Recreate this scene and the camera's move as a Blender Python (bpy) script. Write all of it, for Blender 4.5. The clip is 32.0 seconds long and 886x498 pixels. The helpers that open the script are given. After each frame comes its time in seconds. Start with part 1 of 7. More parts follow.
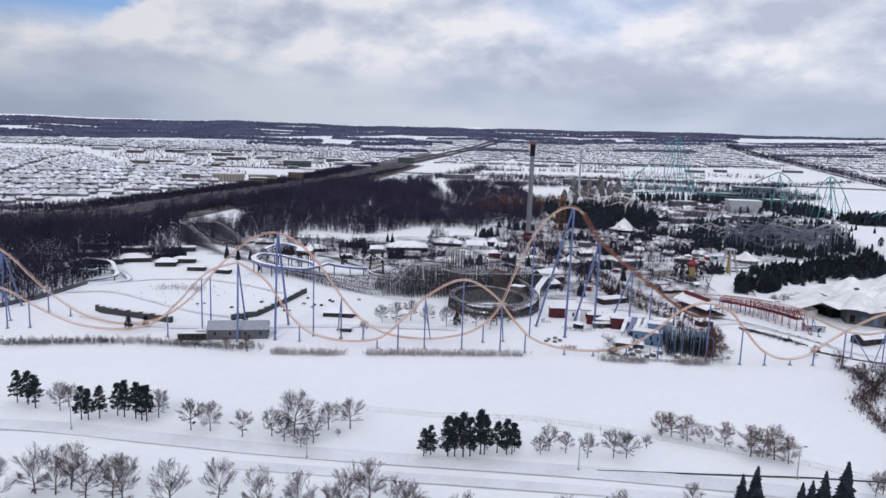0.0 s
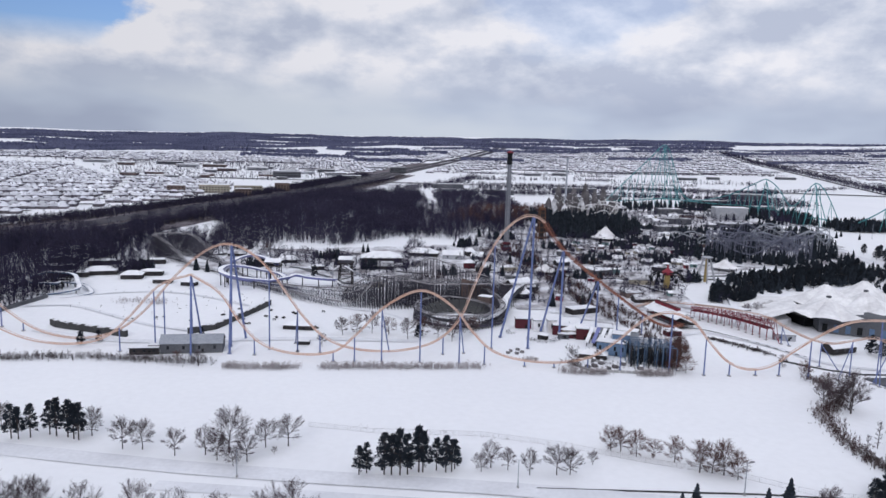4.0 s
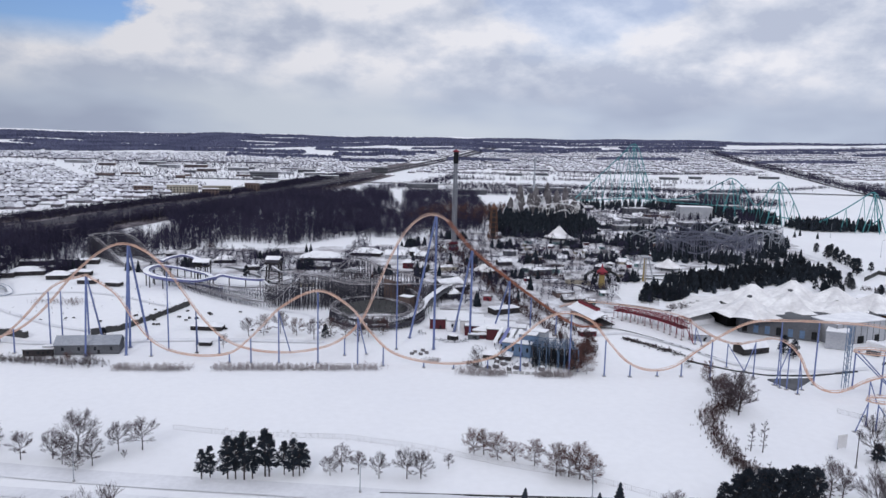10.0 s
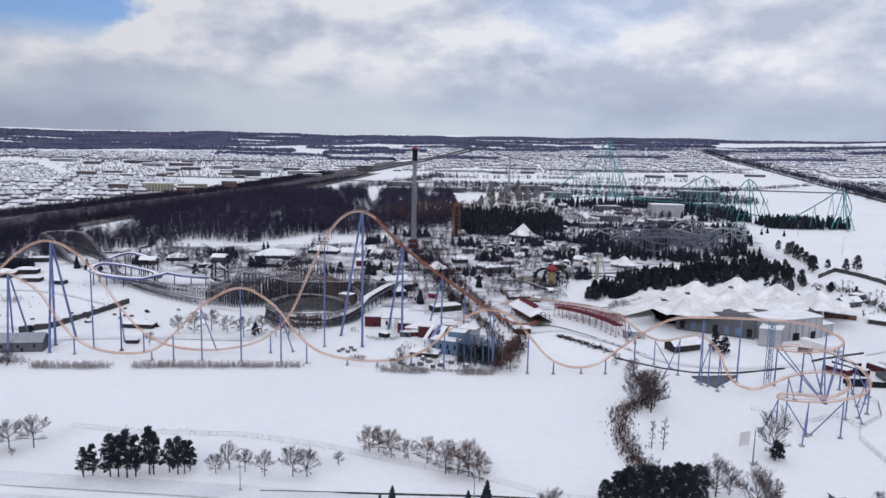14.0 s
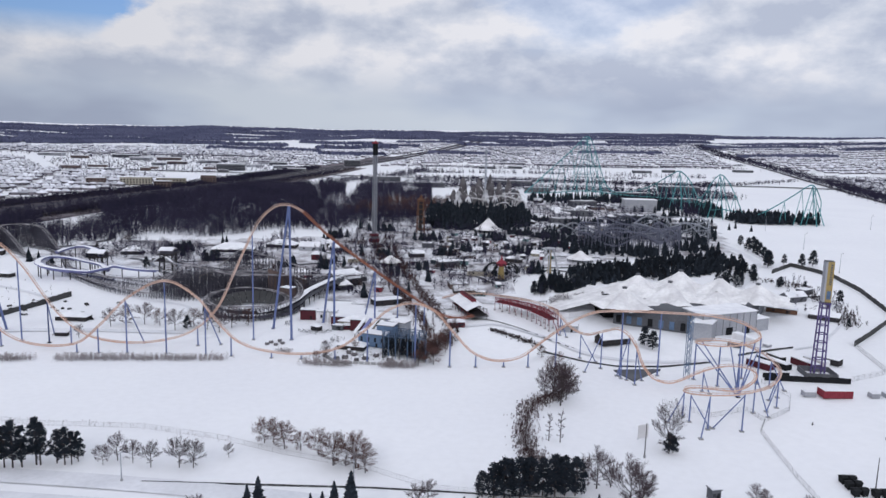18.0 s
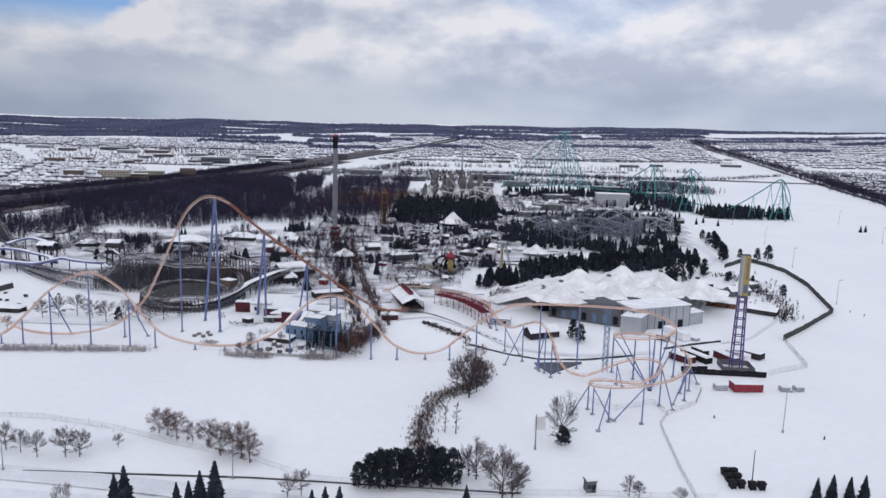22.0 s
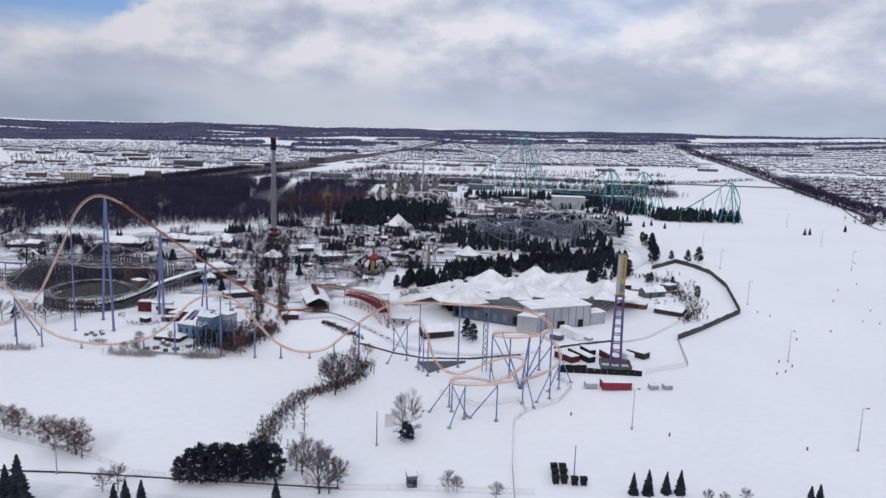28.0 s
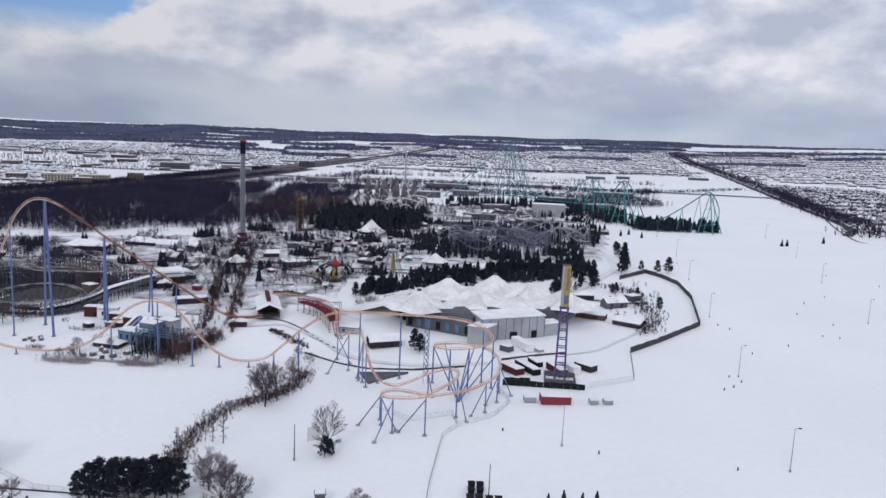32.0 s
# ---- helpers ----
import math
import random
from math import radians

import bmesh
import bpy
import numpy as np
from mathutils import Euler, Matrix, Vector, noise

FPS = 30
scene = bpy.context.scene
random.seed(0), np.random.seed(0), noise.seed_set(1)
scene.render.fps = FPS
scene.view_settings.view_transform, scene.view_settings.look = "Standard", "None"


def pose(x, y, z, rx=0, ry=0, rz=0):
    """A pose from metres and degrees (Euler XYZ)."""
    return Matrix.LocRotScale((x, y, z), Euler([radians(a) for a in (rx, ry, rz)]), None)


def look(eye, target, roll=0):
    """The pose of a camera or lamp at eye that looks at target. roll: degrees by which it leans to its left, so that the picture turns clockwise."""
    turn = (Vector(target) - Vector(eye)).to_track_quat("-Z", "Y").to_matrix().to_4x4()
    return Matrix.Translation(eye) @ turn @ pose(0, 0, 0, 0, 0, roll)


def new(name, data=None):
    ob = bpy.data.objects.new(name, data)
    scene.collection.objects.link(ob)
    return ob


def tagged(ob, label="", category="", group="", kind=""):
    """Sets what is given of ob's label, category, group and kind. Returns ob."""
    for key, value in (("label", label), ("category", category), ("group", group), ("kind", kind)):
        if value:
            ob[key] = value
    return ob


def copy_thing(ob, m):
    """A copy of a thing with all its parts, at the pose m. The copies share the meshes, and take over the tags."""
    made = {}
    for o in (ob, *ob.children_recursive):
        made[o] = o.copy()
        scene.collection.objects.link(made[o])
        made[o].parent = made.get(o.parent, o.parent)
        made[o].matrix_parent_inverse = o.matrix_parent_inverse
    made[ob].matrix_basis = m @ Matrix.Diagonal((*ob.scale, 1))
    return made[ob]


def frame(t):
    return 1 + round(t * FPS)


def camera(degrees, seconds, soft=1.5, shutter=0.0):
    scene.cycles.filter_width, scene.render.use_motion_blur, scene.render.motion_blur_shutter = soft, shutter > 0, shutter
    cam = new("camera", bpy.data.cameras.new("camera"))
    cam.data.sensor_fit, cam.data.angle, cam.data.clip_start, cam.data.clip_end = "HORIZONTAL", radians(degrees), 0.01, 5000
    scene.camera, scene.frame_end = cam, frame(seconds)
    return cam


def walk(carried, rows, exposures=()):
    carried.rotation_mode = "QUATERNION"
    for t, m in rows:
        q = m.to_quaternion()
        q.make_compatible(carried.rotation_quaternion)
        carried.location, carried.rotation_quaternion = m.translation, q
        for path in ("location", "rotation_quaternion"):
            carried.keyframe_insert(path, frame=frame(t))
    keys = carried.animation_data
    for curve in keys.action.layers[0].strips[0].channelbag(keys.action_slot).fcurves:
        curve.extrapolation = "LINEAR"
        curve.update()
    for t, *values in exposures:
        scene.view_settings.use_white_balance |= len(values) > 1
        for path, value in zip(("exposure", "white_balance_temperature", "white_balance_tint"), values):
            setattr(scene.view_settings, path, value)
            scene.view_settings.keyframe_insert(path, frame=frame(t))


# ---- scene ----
cam = camera(62.9, 32.0)
# seconds, eye x y z, yaw, pitch, roll
ROWS = [
    (0, 1.57, -1.07, 105.44, -1.335, -9.149, 2.02),
    (0.5, 3.34, -0.23, 105.38, -1.334, -9.031, 1.94),
    (1, 5.44, 0.67, 105.33, -1.325, -8.913, 1.85),
    (1.5, 7.87, 1.58, 105.30, -1.311, -8.798, 1.78),
    (2, 10.59, 2.48, 105.28, -1.298, -8.690, 1.72),
    (2.5, 13.54, 3.37, 105.26, -1.290, -8.596, 1.67),
    (3, 16.65, 4.24, 105.25, -1.287, -8.516, 1.63),
    (3.5, 19.93, 5.09, 105.24, -1.280, -8.448, 1.59),
    (5.5, 34.49, 8.21, 105.13, -1.226, -8.239, 1.47),
    (6, 38.43, 8.75, 105.12, -1.256, -8.223, 1.43),
    (6.5, 42.51, 9.20, 105.13, -1.294, -8.226, 1.40),
    (7, 46.73, 9.56, 105.14, -1.307, -8.235, 1.40),
    (7.5, 51.06, 9.84, 105.15, -1.289, -8.242, 1.40),
    (8, 55.46, 10.03, 105.15, -1.255, -8.247, 1.40),
    (8.5, 59.89, 10.16, 105.15, -1.230, -8.256, 1.40),
    (9, 64.34, 10.25, 105.16, -1.224, -8.279, 1.41),
    (9.5, 68.82, 10.32, 105.19, -1.223, -8.319, 1.43),
    (10, 73.34, 10.40, 105.24, -1.223, -8.362, 1.45),
    (10.5, 77.91, 10.48, 105.30, -1.221, -8.398, 1.45),
    (11, 82.52, 10.59, 105.35, -1.221, -8.426, 1.45),
    (11.5, 87.16, 10.74, 105.37, -1.221, -8.448, 1.43),
    (12, 91.80, 10.91, 105.35, -1.216, -8.462, 1.41),
    (12.5, 96.40, 11.10, 105.29, -1.210, -8.463, 1.40),
    (13, 100.93, 11.28, 105.18, -1.217, -8.452, 1.40),
    (13.5, 105.42, 11.43, 105.06, -1.248, -8.445, 1.40),
    (14, 109.92, 11.52, 104.97, -1.285, -8.468, 1.40),
    (14.5, 114.45, 11.56, 104.91, -1.298, -8.517, 1.40),
    (16.5, 133.12, 10.97, 105.05, -1.241, -8.728, 1.46),
    (17, 137.83, 10.70, 105.09, -1.229, -8.762, 1.46),
    (17.5, 142.54, 10.41, 105.12, -1.216, -8.802, 1.48),
    (18, 147.25, 10.10, 105.15, -1.194, -8.844, 1.52),
    (18.5, 151.92, 9.80, 105.18, -1.170, -8.885, 1.58),
    (19, 156.54, 9.52, 105.24, -1.159, -8.928, 1.63),
    (19.5, 161.15, 9.24, 105.33, -1.168, -8.985, 1.67),
    (20, 165.80, 8.98, 105.45, -1.183, -9.054, 1.70),
    (20.5, 170.57, 8.76, 105.58, -1.180, -9.128, 1.70),
    (21, 175.45, 8.59, 105.70, -1.149, -9.202, 1.70),
    (21.5, 180.39, 8.49, 105.79, -1.110, -9.269, 1.70),
    (22, 185.30, 8.46, 105.81, -1.089, -9.323, 1.70),
    (22.5, 190.13, 8.44, 105.78, -1.099, -9.356, 1.70),
    (23, 194.89, 8.37, 105.58, -1.132, -9.329, 1.70),
    (23.5, 199.61, 8.11, 105.41, -1.165, -9.278, 1.71),
    (24, 204.33, 7.65, 105.28, -1.196, -9.223, 1.71),
    (24.5, 208.96, 7.15, 105.07, -1.229, -9.158, 1.69),
    (25, 213.45, 6.80, 104.92, -1.276, -9.111, 1.73),
    (25.5, 217.70, 7.04, 104.09, -1.342, -8.991, 1.74),
    (27.5, 235.52, 6.05, 104.30, -1.332, -8.919, 1.75),
    (28, 239.71, 5.43, 105.25, -1.293, -8.964, 1.81),
    (28.5, 243.67, 5.44, 105.98, -1.241, -8.985, 1.88),
    (29, 247.29, 6.66, 105.94, -1.216, -8.924, 1.96),
    (29.5, 250.82, 7.89, 106.09, -1.195, -8.890, 2.03),
    (30, 254.17, 9.16, 106.38, -1.177, -8.868, 2.10),
    (30.5, 257.16, 10.63, 106.51, -1.183, -8.822, 2.17),
    (31, 260.04, 11.98, 106.59, -1.243, -8.756, 2.26),
    (31.5, 263.12, 12.73, 106.62, -1.291, -8.673, 2.43),
    (32, 265.83, 12.21, 106.72, -1.375, -8.544, 2.55),
]


def way(yaw, pitch):
    a, b = radians(yaw), radians(pitch)
    return Vector((-math.sin(a) * math.cos(b), math.cos(a) * math.cos(b), math.sin(b))) * 100


walk(cam, [(t, look((x, y, z), Vector((x, y, z)) + way(yaw, pitch), roll)) for t, x, y, z, yaw, pitch, roll in ROWS], [(0, -0.13, 6230, 13), (10, -0.16, 6230, 12.5), (24, -0.2, 6230, 12), (32, -0.24, 6230, 12)])

# ---- world, sun ----
SUN_EL, SUN_AZ = 32.0, 200.0          # degrees; azimuth clockwise from +y
world = bpy.data.worlds.new("winter_sky")
scene.world = world
world.use_nodes = True
wt = world.node_tree
wt.nodes.clear()


def ramp(tree, stops, src=None):
    n = tree.nodes.new("ShaderNodeValToRGB")
    els = n.color_ramp.elements
    while len(els) < len(stops):
        els.new(0.5)
    for e, (p, c) in zip(els, stops):
        e.position = p
        e.color = (*c, 1) if len(c) == 3 else c
    if src is not None:
        tree.links.new(src, n.inputs[0])
    return n


sky = wt.nodes.new("ShaderNodeTexSky")
sky.sky_type = "NISHITA"
sky.sun_disc = False
sky.sun_elevation, sky.sun_rotation = radians(SUN_EL), radians(SUN_AZ)
blue = wt.nodes.new("ShaderNodeMix")
blue.data_type = "RGBA"
blue.blend_type = "MULTIPLY"
blue.inputs[0].default_value = 1.0
wt.links.new(sky.outputs[0], blue.inputs[6])
blue.inputs[7].default_value = (0.085, 0.10, 0.135, 1)
tc = wt.nodes.new("ShaderNodeTexCoord")
sep = wt.nodes.new("ShaderNodeSeparateXYZ")
wt.links.new(tc.outputs["Generated"], sep.inputs[0])


def wnoise(scale, detail, rough, stretch, offset=(0, 0, 0)):
    mp = wt.nodes.new("ShaderNodeMapping")
    mp.inputs["Scale"].default_value = stretch
    mp.inputs["Location"].default_value = offset
    wt.links.new(tc.outputs["Generated"], mp.inputs[0])
    n = wt.nodes.new("ShaderNodeTexNoise")
    n.inputs["Scale"].default_value = scale
    n.inputs["Detail"].default_value = detail
    n.inputs["Roughness"].default_value = rough
    wt.links.new(mp.outputs[0], n.inputs[0])
    return n.outputs[0]


billow = wnoise(7.0, 9, 0.55, (1, 1, 1.9), (0.3, 0.1, 0.05))
above = wnoise(7.0, 9, 0.55, (1, 1, 1.9), (0.285, 0.1, 0.105))
broad = wnoise(2.1, 4, 0.5, (1, 1, 3.2), (1.75, 0.0, 0.4))


def wmath(op, a, b, c=None):
    n = wt.nodes.new("ShaderNodeMath")
    n.operation = op
    for k, v in enumerate((a, b, c)):
        if v is None:
            continue
        if isinstance(v, float):
            n.inputs[k].default_value = v
        else:
            wt.links.new(v, n.inputs[k])
    return n.outputs[0]


blend = wt.nodes.new("ShaderNodeMix")
blend.data_type = "FLOAT"
blend.inputs[0].default_value = 0.34
wt.links.new(billow, blend.inputs[2])
wt.links.new(broad, blend.inputs[3])
# billows are bright where they thin out upwards, towards the light
lit = wmath("MULTIPLY_ADD", wmath("SUBTRACT", billow, above), 0.62, blend.outputs[0])
# cloud tone: blue-grey bases to white tops
tone = ramp(wt, [(0.36, (0.50, 0.545, 0.645)), (0.44, (0.60, 0.64, 0.72)), (0.51, (0.70, 0.725, 0.785)), (0.60, (0.85, 0.845, 0.86))], lit)
# smooth grey veil low over the land
veil = wt.nodes.new("ShaderNodeMapRange")
veil.interpolation_type = "SMOOTHSTEP"
veil.inputs["From Min"].default_value = 0.038
veil.inputs["From Max"].default_value = 0.10
wt.links.new(sep.outputs[2], veil.inputs["Value"])
low = wt.nodes.new("ShaderNodeMix")
low.data_type = "RGBA"
haze = ramp(wt, [(0.40, (0.41, 0.46, 0.57)), (0.48, (0.51, 0.57, 0.67)), (0.58, (0.62, 0.67, 0.73))], broad)
wt.links.new(haze.outputs[0], low.inputs[6])
wt.links.new(veil.outputs[0], low.inputs[0])
wt.links.new(tone.outputs[0], low.inputs[7])


def gap_at(where, near, far):
    """A ragged break in the cloud round a direction."""
    d = wt.nodes.new("ShaderNodeVectorMath")
    d.operation = "DISTANCE"
    wt.links.new(tc.outputs["Generated"], d.inputs[0])
    d.inputs[1].default_value = where
    m = wt.nodes.new("ShaderNodeMath")
    m.operation = "MULTIPLY_ADD"
    m.inputs[1].default_value = 0.5
    wt.links.new(billow, m.inputs[0])
    wt.links.new(d.outputs["Value"], m.inputs[2])
    return ramp(wt, [(near + 0.2, (1, 1, 1)), (far + 0.2, (0, 0, 0))], m.outputs[0]).outputs[0]


big_gap, small_gap = gap_at((-0.50, 0.865, 0.165), 0.20, 0.25), gap_at((0.22, 0.96, 0.175), 0.10, 0.17)
gap = wt.nodes.new("ShaderNodeMath")
gap.operation = "MAXIMUM"
wt.links.new(big_gap, gap.inputs[0])
wt.links.new(wmath("MULTIPLY", small_gap, 0.18), gap.inputs[1])
gate = wt.nodes.new("ShaderNodeMapRange")
gate.inputs["From Min"].default_value = 0.10
gate.inputs["From Max"].default_value = 0.135
wt.links.new(sep.outputs[2], gate.inputs["Value"])
gated = wt.nodes.new("ShaderNodeMath")
gated.operation = "MULTIPLY"
wt.links.new(gap.outputs[0], gated.inputs[0])
wt.links.new(gate.outputs[0], gated.inputs[1])
mixed = wt.nodes.new("ShaderNodeMix")
mixed.data_type = "RGBA"
wt.links.new(gated.outputs[0], mixed.inputs[0])
wt.links.new(low.outputs[2], mixed.inputs[6])
wt.links.new(blue.outputs[2], mixed.inputs[7])
bg = wt.nodes.new("ShaderNodeBackground")
wt.links.new(mixed.outputs[2], bg.inputs[0])
# an overcast sky is brighter overhead than at the horizon
zen = wt.nodes.new("ShaderNodeMapRange")
zen.inputs["From Min"].default_value, zen.inputs["From Max"].default_value = 0.18, 0.9
zen.inputs["To Min"].default_value, zen.inputs["To Max"].default_value = 1.0, 1.3
wt.links.new(sep.outputs[2], zen.inputs["Value"])
# the veiled sun side of the cloud is a little brighter than the west
east = wt.nodes.new("ShaderNodeMapRange")
east.inputs["From Min"].default_value, east.inputs["From Max"].default_value = -0.5, 0.2
east.inputs["To Min"].default_value, east.inputs["To Max"].default_value = 0.9, 1.1
wt.links.new(sep.outputs[0], east.inputs["Value"])
wt.links.new(wmath("MULTIPLY", zen.outputs[0], east.outputs[0]), bg.inputs[1])
out = wt.nodes.new("ShaderNodeOutputWorld")
wt.links.new(bg.outputs[0], out.inputs[0])

sun = new("sun", bpy.data.lights.new("sun", "SUN"))
sun.data.energy, sun.data.angle, sun.data.color = 1.05, radians(14), (1.0, 0.975, 0.95)
az, el = radians(SUN_AZ), radians(SUN_EL)
sun.matrix_world = look((0, 0, 300), Vector((0, 0, 300)) - Vector((math.sin(az) * math.cos(el), math.cos(az) * math.cos(el), math.sin(el))))
scene.view_settings.exposure = 0.0

# ---- materials ----


def material(name, color, rough=0.8, metal=0.0, var=0.12, grain=1.0, bump=0.15, random_tint=0.0, island=False, second=None, big=0.05, spec=0.06):
    """Procedural surface with broad stains (big) and fine grain, both in cycles a metre."""
    m = bpy.data.materials.new(name)
    m.use_nodes = True
    t = m.node_tree
    b = t.nodes["Principled BSDF"]
    b.inputs["Roughness"].default_value, b.inputs["Metallic"].default_value = rough, metal
    b.inputs["Specular IOR Level"].default_value = spec
    tc = t.nodes.new("ShaderNodeTexCoord")
    geo = t.nodes.new("ShaderNodeNewGeometry")
    pos = geo.outputs["Position"]

    def tex(scale, detail):
        n = t.nodes.new("ShaderNodeTexNoise")
        n.inputs["Scale"].default_value, n.inputs["Detail"].default_value = scale, detail
        t.links.new(pos, n.inputs["Vector"])
        return n.outputs[0]
    a, c = tex(big, 5), tex(grain, 4)
    s2 = second or tuple(v * 0.6 for v in color)
    base = ramp(t, [(0.35, s2), (0.62, color)], a)
    mix = t.nodes.new("ShaderNodeMix")
    mix.data_type, mix.blend_type = "RGBA", "MULTIPLY"
    mix.inputs[0].default_value = 1.0
    fine = ramp(t, [(0.3, (1 - var,) * 3), (0.7, (1 + var,) * 3)], c)
    t.links.new(base.outputs[0], mix.inputs[6])
    t.links.new(fine.outputs[0], mix.inputs[7])
    res = mix.outputs[2]
    if random_tint:
        rnd = geo.outputs["Random Per Island"] if island else t.nodes.new("ShaderNodeObjectInfo").outputs["Random"]
        r2 = ramp(t, [(0.0, (1 - random_tint,) * 3), (1.0, (1 + random_tint,) * 3)], rnd)
        m2 = t.nodes.new("ShaderNodeMix")
        m2.data_type, m2.blend_type = "RGBA", "MULTIPLY"
        m2.inputs[0].default_value = 1.0
        t.links.new(res, m2.inputs[6])
        t.links.new(r2.outputs[0], m2.inputs[7])
        res = m2.outputs[2]
    t.links.new(res, b.inputs["Base Color"])
    if bump:
        bp = t.nodes.new("ShaderNodeBump")
        bp.inputs["Strength"].default_value, bp.inputs["Distance"].default_value = bump, 0.1
        t.links.new(c, bp.inputs["Height"])
        t.links.new(bp.outputs[0], b.inputs["Normal"])
    return m


SNOW = material("snow", (0.80, 0.81, 0.84), 0.75, var=0.02, grain=0.3, bump=0.09, second=(0.77, 0.78, 0.815), big=0.012, spec=0.15)
ROOFSNOW = material("roof_snow", (0.82, 0.83, 0.86), 0.75, var=0.04, grain=0.8, bump=0.15, second=(0.72, 0.73, 0.77), big=0.15, spec=0.15)
ORANGE = material("track_orange", (0.57, 0.41, 0.34), 0.5, var=0.1, second=(0.55, 0.34, 0.25), spec=0.5)
LIFTRED = material("rusty_lift_red", (0.30, 0.125, 0.085), 0.6, var=0.15, second=(0.24, 0.105, 0.075))
BLUE = material("support_blue", (0.115, 0.155, 0.335), 0.45, var=0.1, second=(0.095, 0.13, 0.28), spec=0.5)
PURPLE = material("tower_purple", (0.085, 0.058, 0.19), 0.45, second=(0.065, 0.045, 0.15), spec=0.5)
YELLOW = material("sign_yellow", (0.36, 0.27, 0.11), 0.5, second=(0.28, 0.21, 0.09))
RED = material("painted_red", (0.235, 0.04, 0.056), 0.55, second=(0.17, 0.034, 0.046))
DARKRED = material("dark_red_siding", (0.10, 0.027, 0.036), 0.7, second=(0.075, 0.023, 0.03))
TEAL = material("coaster_teal", (0.09, 0.29, 0.31), 0.5, second=(0.075, 0.235, 0.26))
STEEL = material("painted_steel_grey", (0.34, 0.36, 0.40), 0.5, second=(0.28, 0.30, 0.34))
SLATEBLUE = material("slate_blue_steel", (0.115, 0.175, 0.275), 0.5, second=(0.08, 0.12, 0.195))
STEELBLUE = material("grey_blue_steel", (0.17, 0.18, 0.235), 0.5, second=(0.12, 0.125, 0.17))
CONCRETE = material("concrete", (0.36, 0.36, 0.36), 0.9, second=(0.27, 0.27, 0.28), grain=2)
# weathered grey timber, its blue cast a haze tint in the colour
WOOD = material("weathered_timber", (0.085, 0.083, 0.104), 0.9, second=(0.045, 0.043, 0.056), grain=2, big=0.1)
DARKWOOD = material("dark_timber", (0.05, 0.046, 0.048), 0.9, second=(0.032, 0.03, 0.032), grain=2)
SIDING = material("grey_siding", (0.36, 0.37, 0.40), 0.7, second=(0.29, 0.30, 0.33), grain=1.5, big=0.08)
DARKSIDING = material("dark_grey_siding", (0.12, 0.124, 0.138), 0.8, second=(0.08, 0.084, 0.096))
BEIGE = material("beige_render", (0.36, 0.33, 0.27), 0.85, second=(0.28, 0.255, 0.21))
BROWN = material("brown_brick", (0.15, 0.11, 0.10), 0.9, second=(0.11, 0.085, 0.08), random_tint=0.35, island=True)
GLASS = material("dark_window", (0.02, 0.022, 0.028), 0.15, var=0.05, second=(0.02, 0.022, 0.028), bump=0, spec=0.6)
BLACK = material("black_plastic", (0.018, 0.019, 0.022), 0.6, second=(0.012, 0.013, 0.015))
ASPHALT = material("wet_asphalt", (0.085, 0.082, 0.096), 0.75, second=(0.045, 0.043, 0.052), big=0.02)
BARK = material("bark", (0.075, 0.063, 0.064), 0.95, second=(0.05, 0.04, 0.04), random_tint=0.2)
TWIG = material("bare_twigs", (0.098, 0.078, 0.088), 0.95, second=(0.072, 0.057, 0.065), random_tint=0.2)
REDTWIG = material("willow_twigs", (0.115, 0.064, 0.058), 0.95, second=(0.085, 0.048, 0.045), random_tint=0.15)
# dark twig brown with the blue of the air's haze mixed in
WOODS = material("hazed_winter_woods", (0.042, 0.038, 0.066), 0.95, second=(0.027, 0.025, 0.047), random_tint=0.4, island=True, big=0.02)
# needle green pushed to blue; the extra blue is painted haze
NEEDLE = material("needles", (0.028, 0.035, 0.046), 0.8, second=(0.014, 0.018, 0.025), random_tint=0.3, island=True, big=0.3)
# far woods: lighter and bluer, distance haze put into the colour
HAZEWOODS = material("hazed_ridge_woods", (0.115, 0.122, 0.195), 0.95, second=(0.075, 0.082, 0.142), random_tint=0.12, island=True, big=0.006)
THICKET = material("brown_thicket", (0.088, 0.074, 0.078), 0.95, second=(0.06, 0.05, 0.054), random_tint=0.3, island=True)
PACKED = material("packed_snow", (0.72, 0.73, 0.77), 0.7, var=0.05, grain=0.6, second=(0.63, 0.64, 0.68), big=0.06, spec=0.15)
ROSY = material("rosy_brown_twigs", (0.075, 0.045, 0.046), 0.95, second=(0.05, 0.033, 0.035), random_tint=0.3, island=True)
RUSTWOOD = material("rust_brown_trees", (0.105, 0.058, 0.05), 0.95, second=(0.07, 0.04, 0.038), random_tint=0.3, island=True)
SHRUB = material("frosted_shrubs", (0.40, 0.37, 0.38), 0.95, second=(0.28, 0.25, 0.255), random_tint=0.3, island=True)
FENCE = material("fence_wire", (0.30, 0.30, 0.31), 0.6, second=(0.24, 0.24, 0.25))
FENCEDARK = material("dark_hoarding", (0.075, 0.076, 0.078), 0.8, second=(0.052, 0.053, 0.055))
ROCK = material("artificial_rock", (0.16, 0.15, 0.16), 0.95, second=(0.075, 0.07, 0.075), big=0.12, grain=0.8, bump=0.6, var=0.3)
RUST = material("rust_brown_panels", (0.16, 0.085, 0.055), 0.85, second=(0.11, 0.06, 0.045))
SLIDEBLUE = material("slide_blue", (0.17, 0.19, 0.40), 0.4, second=(0.14, 0.15, 0.32), spec=0.5)
# suburb walls, paled and blued in the base colour to imitate haze
HAZEDWALL = material("hazed_house_walls", (0.19, 0.175, 0.195), 0.9, second=(0.13, 0.12, 0.14), random_tint=0.5, island=True)
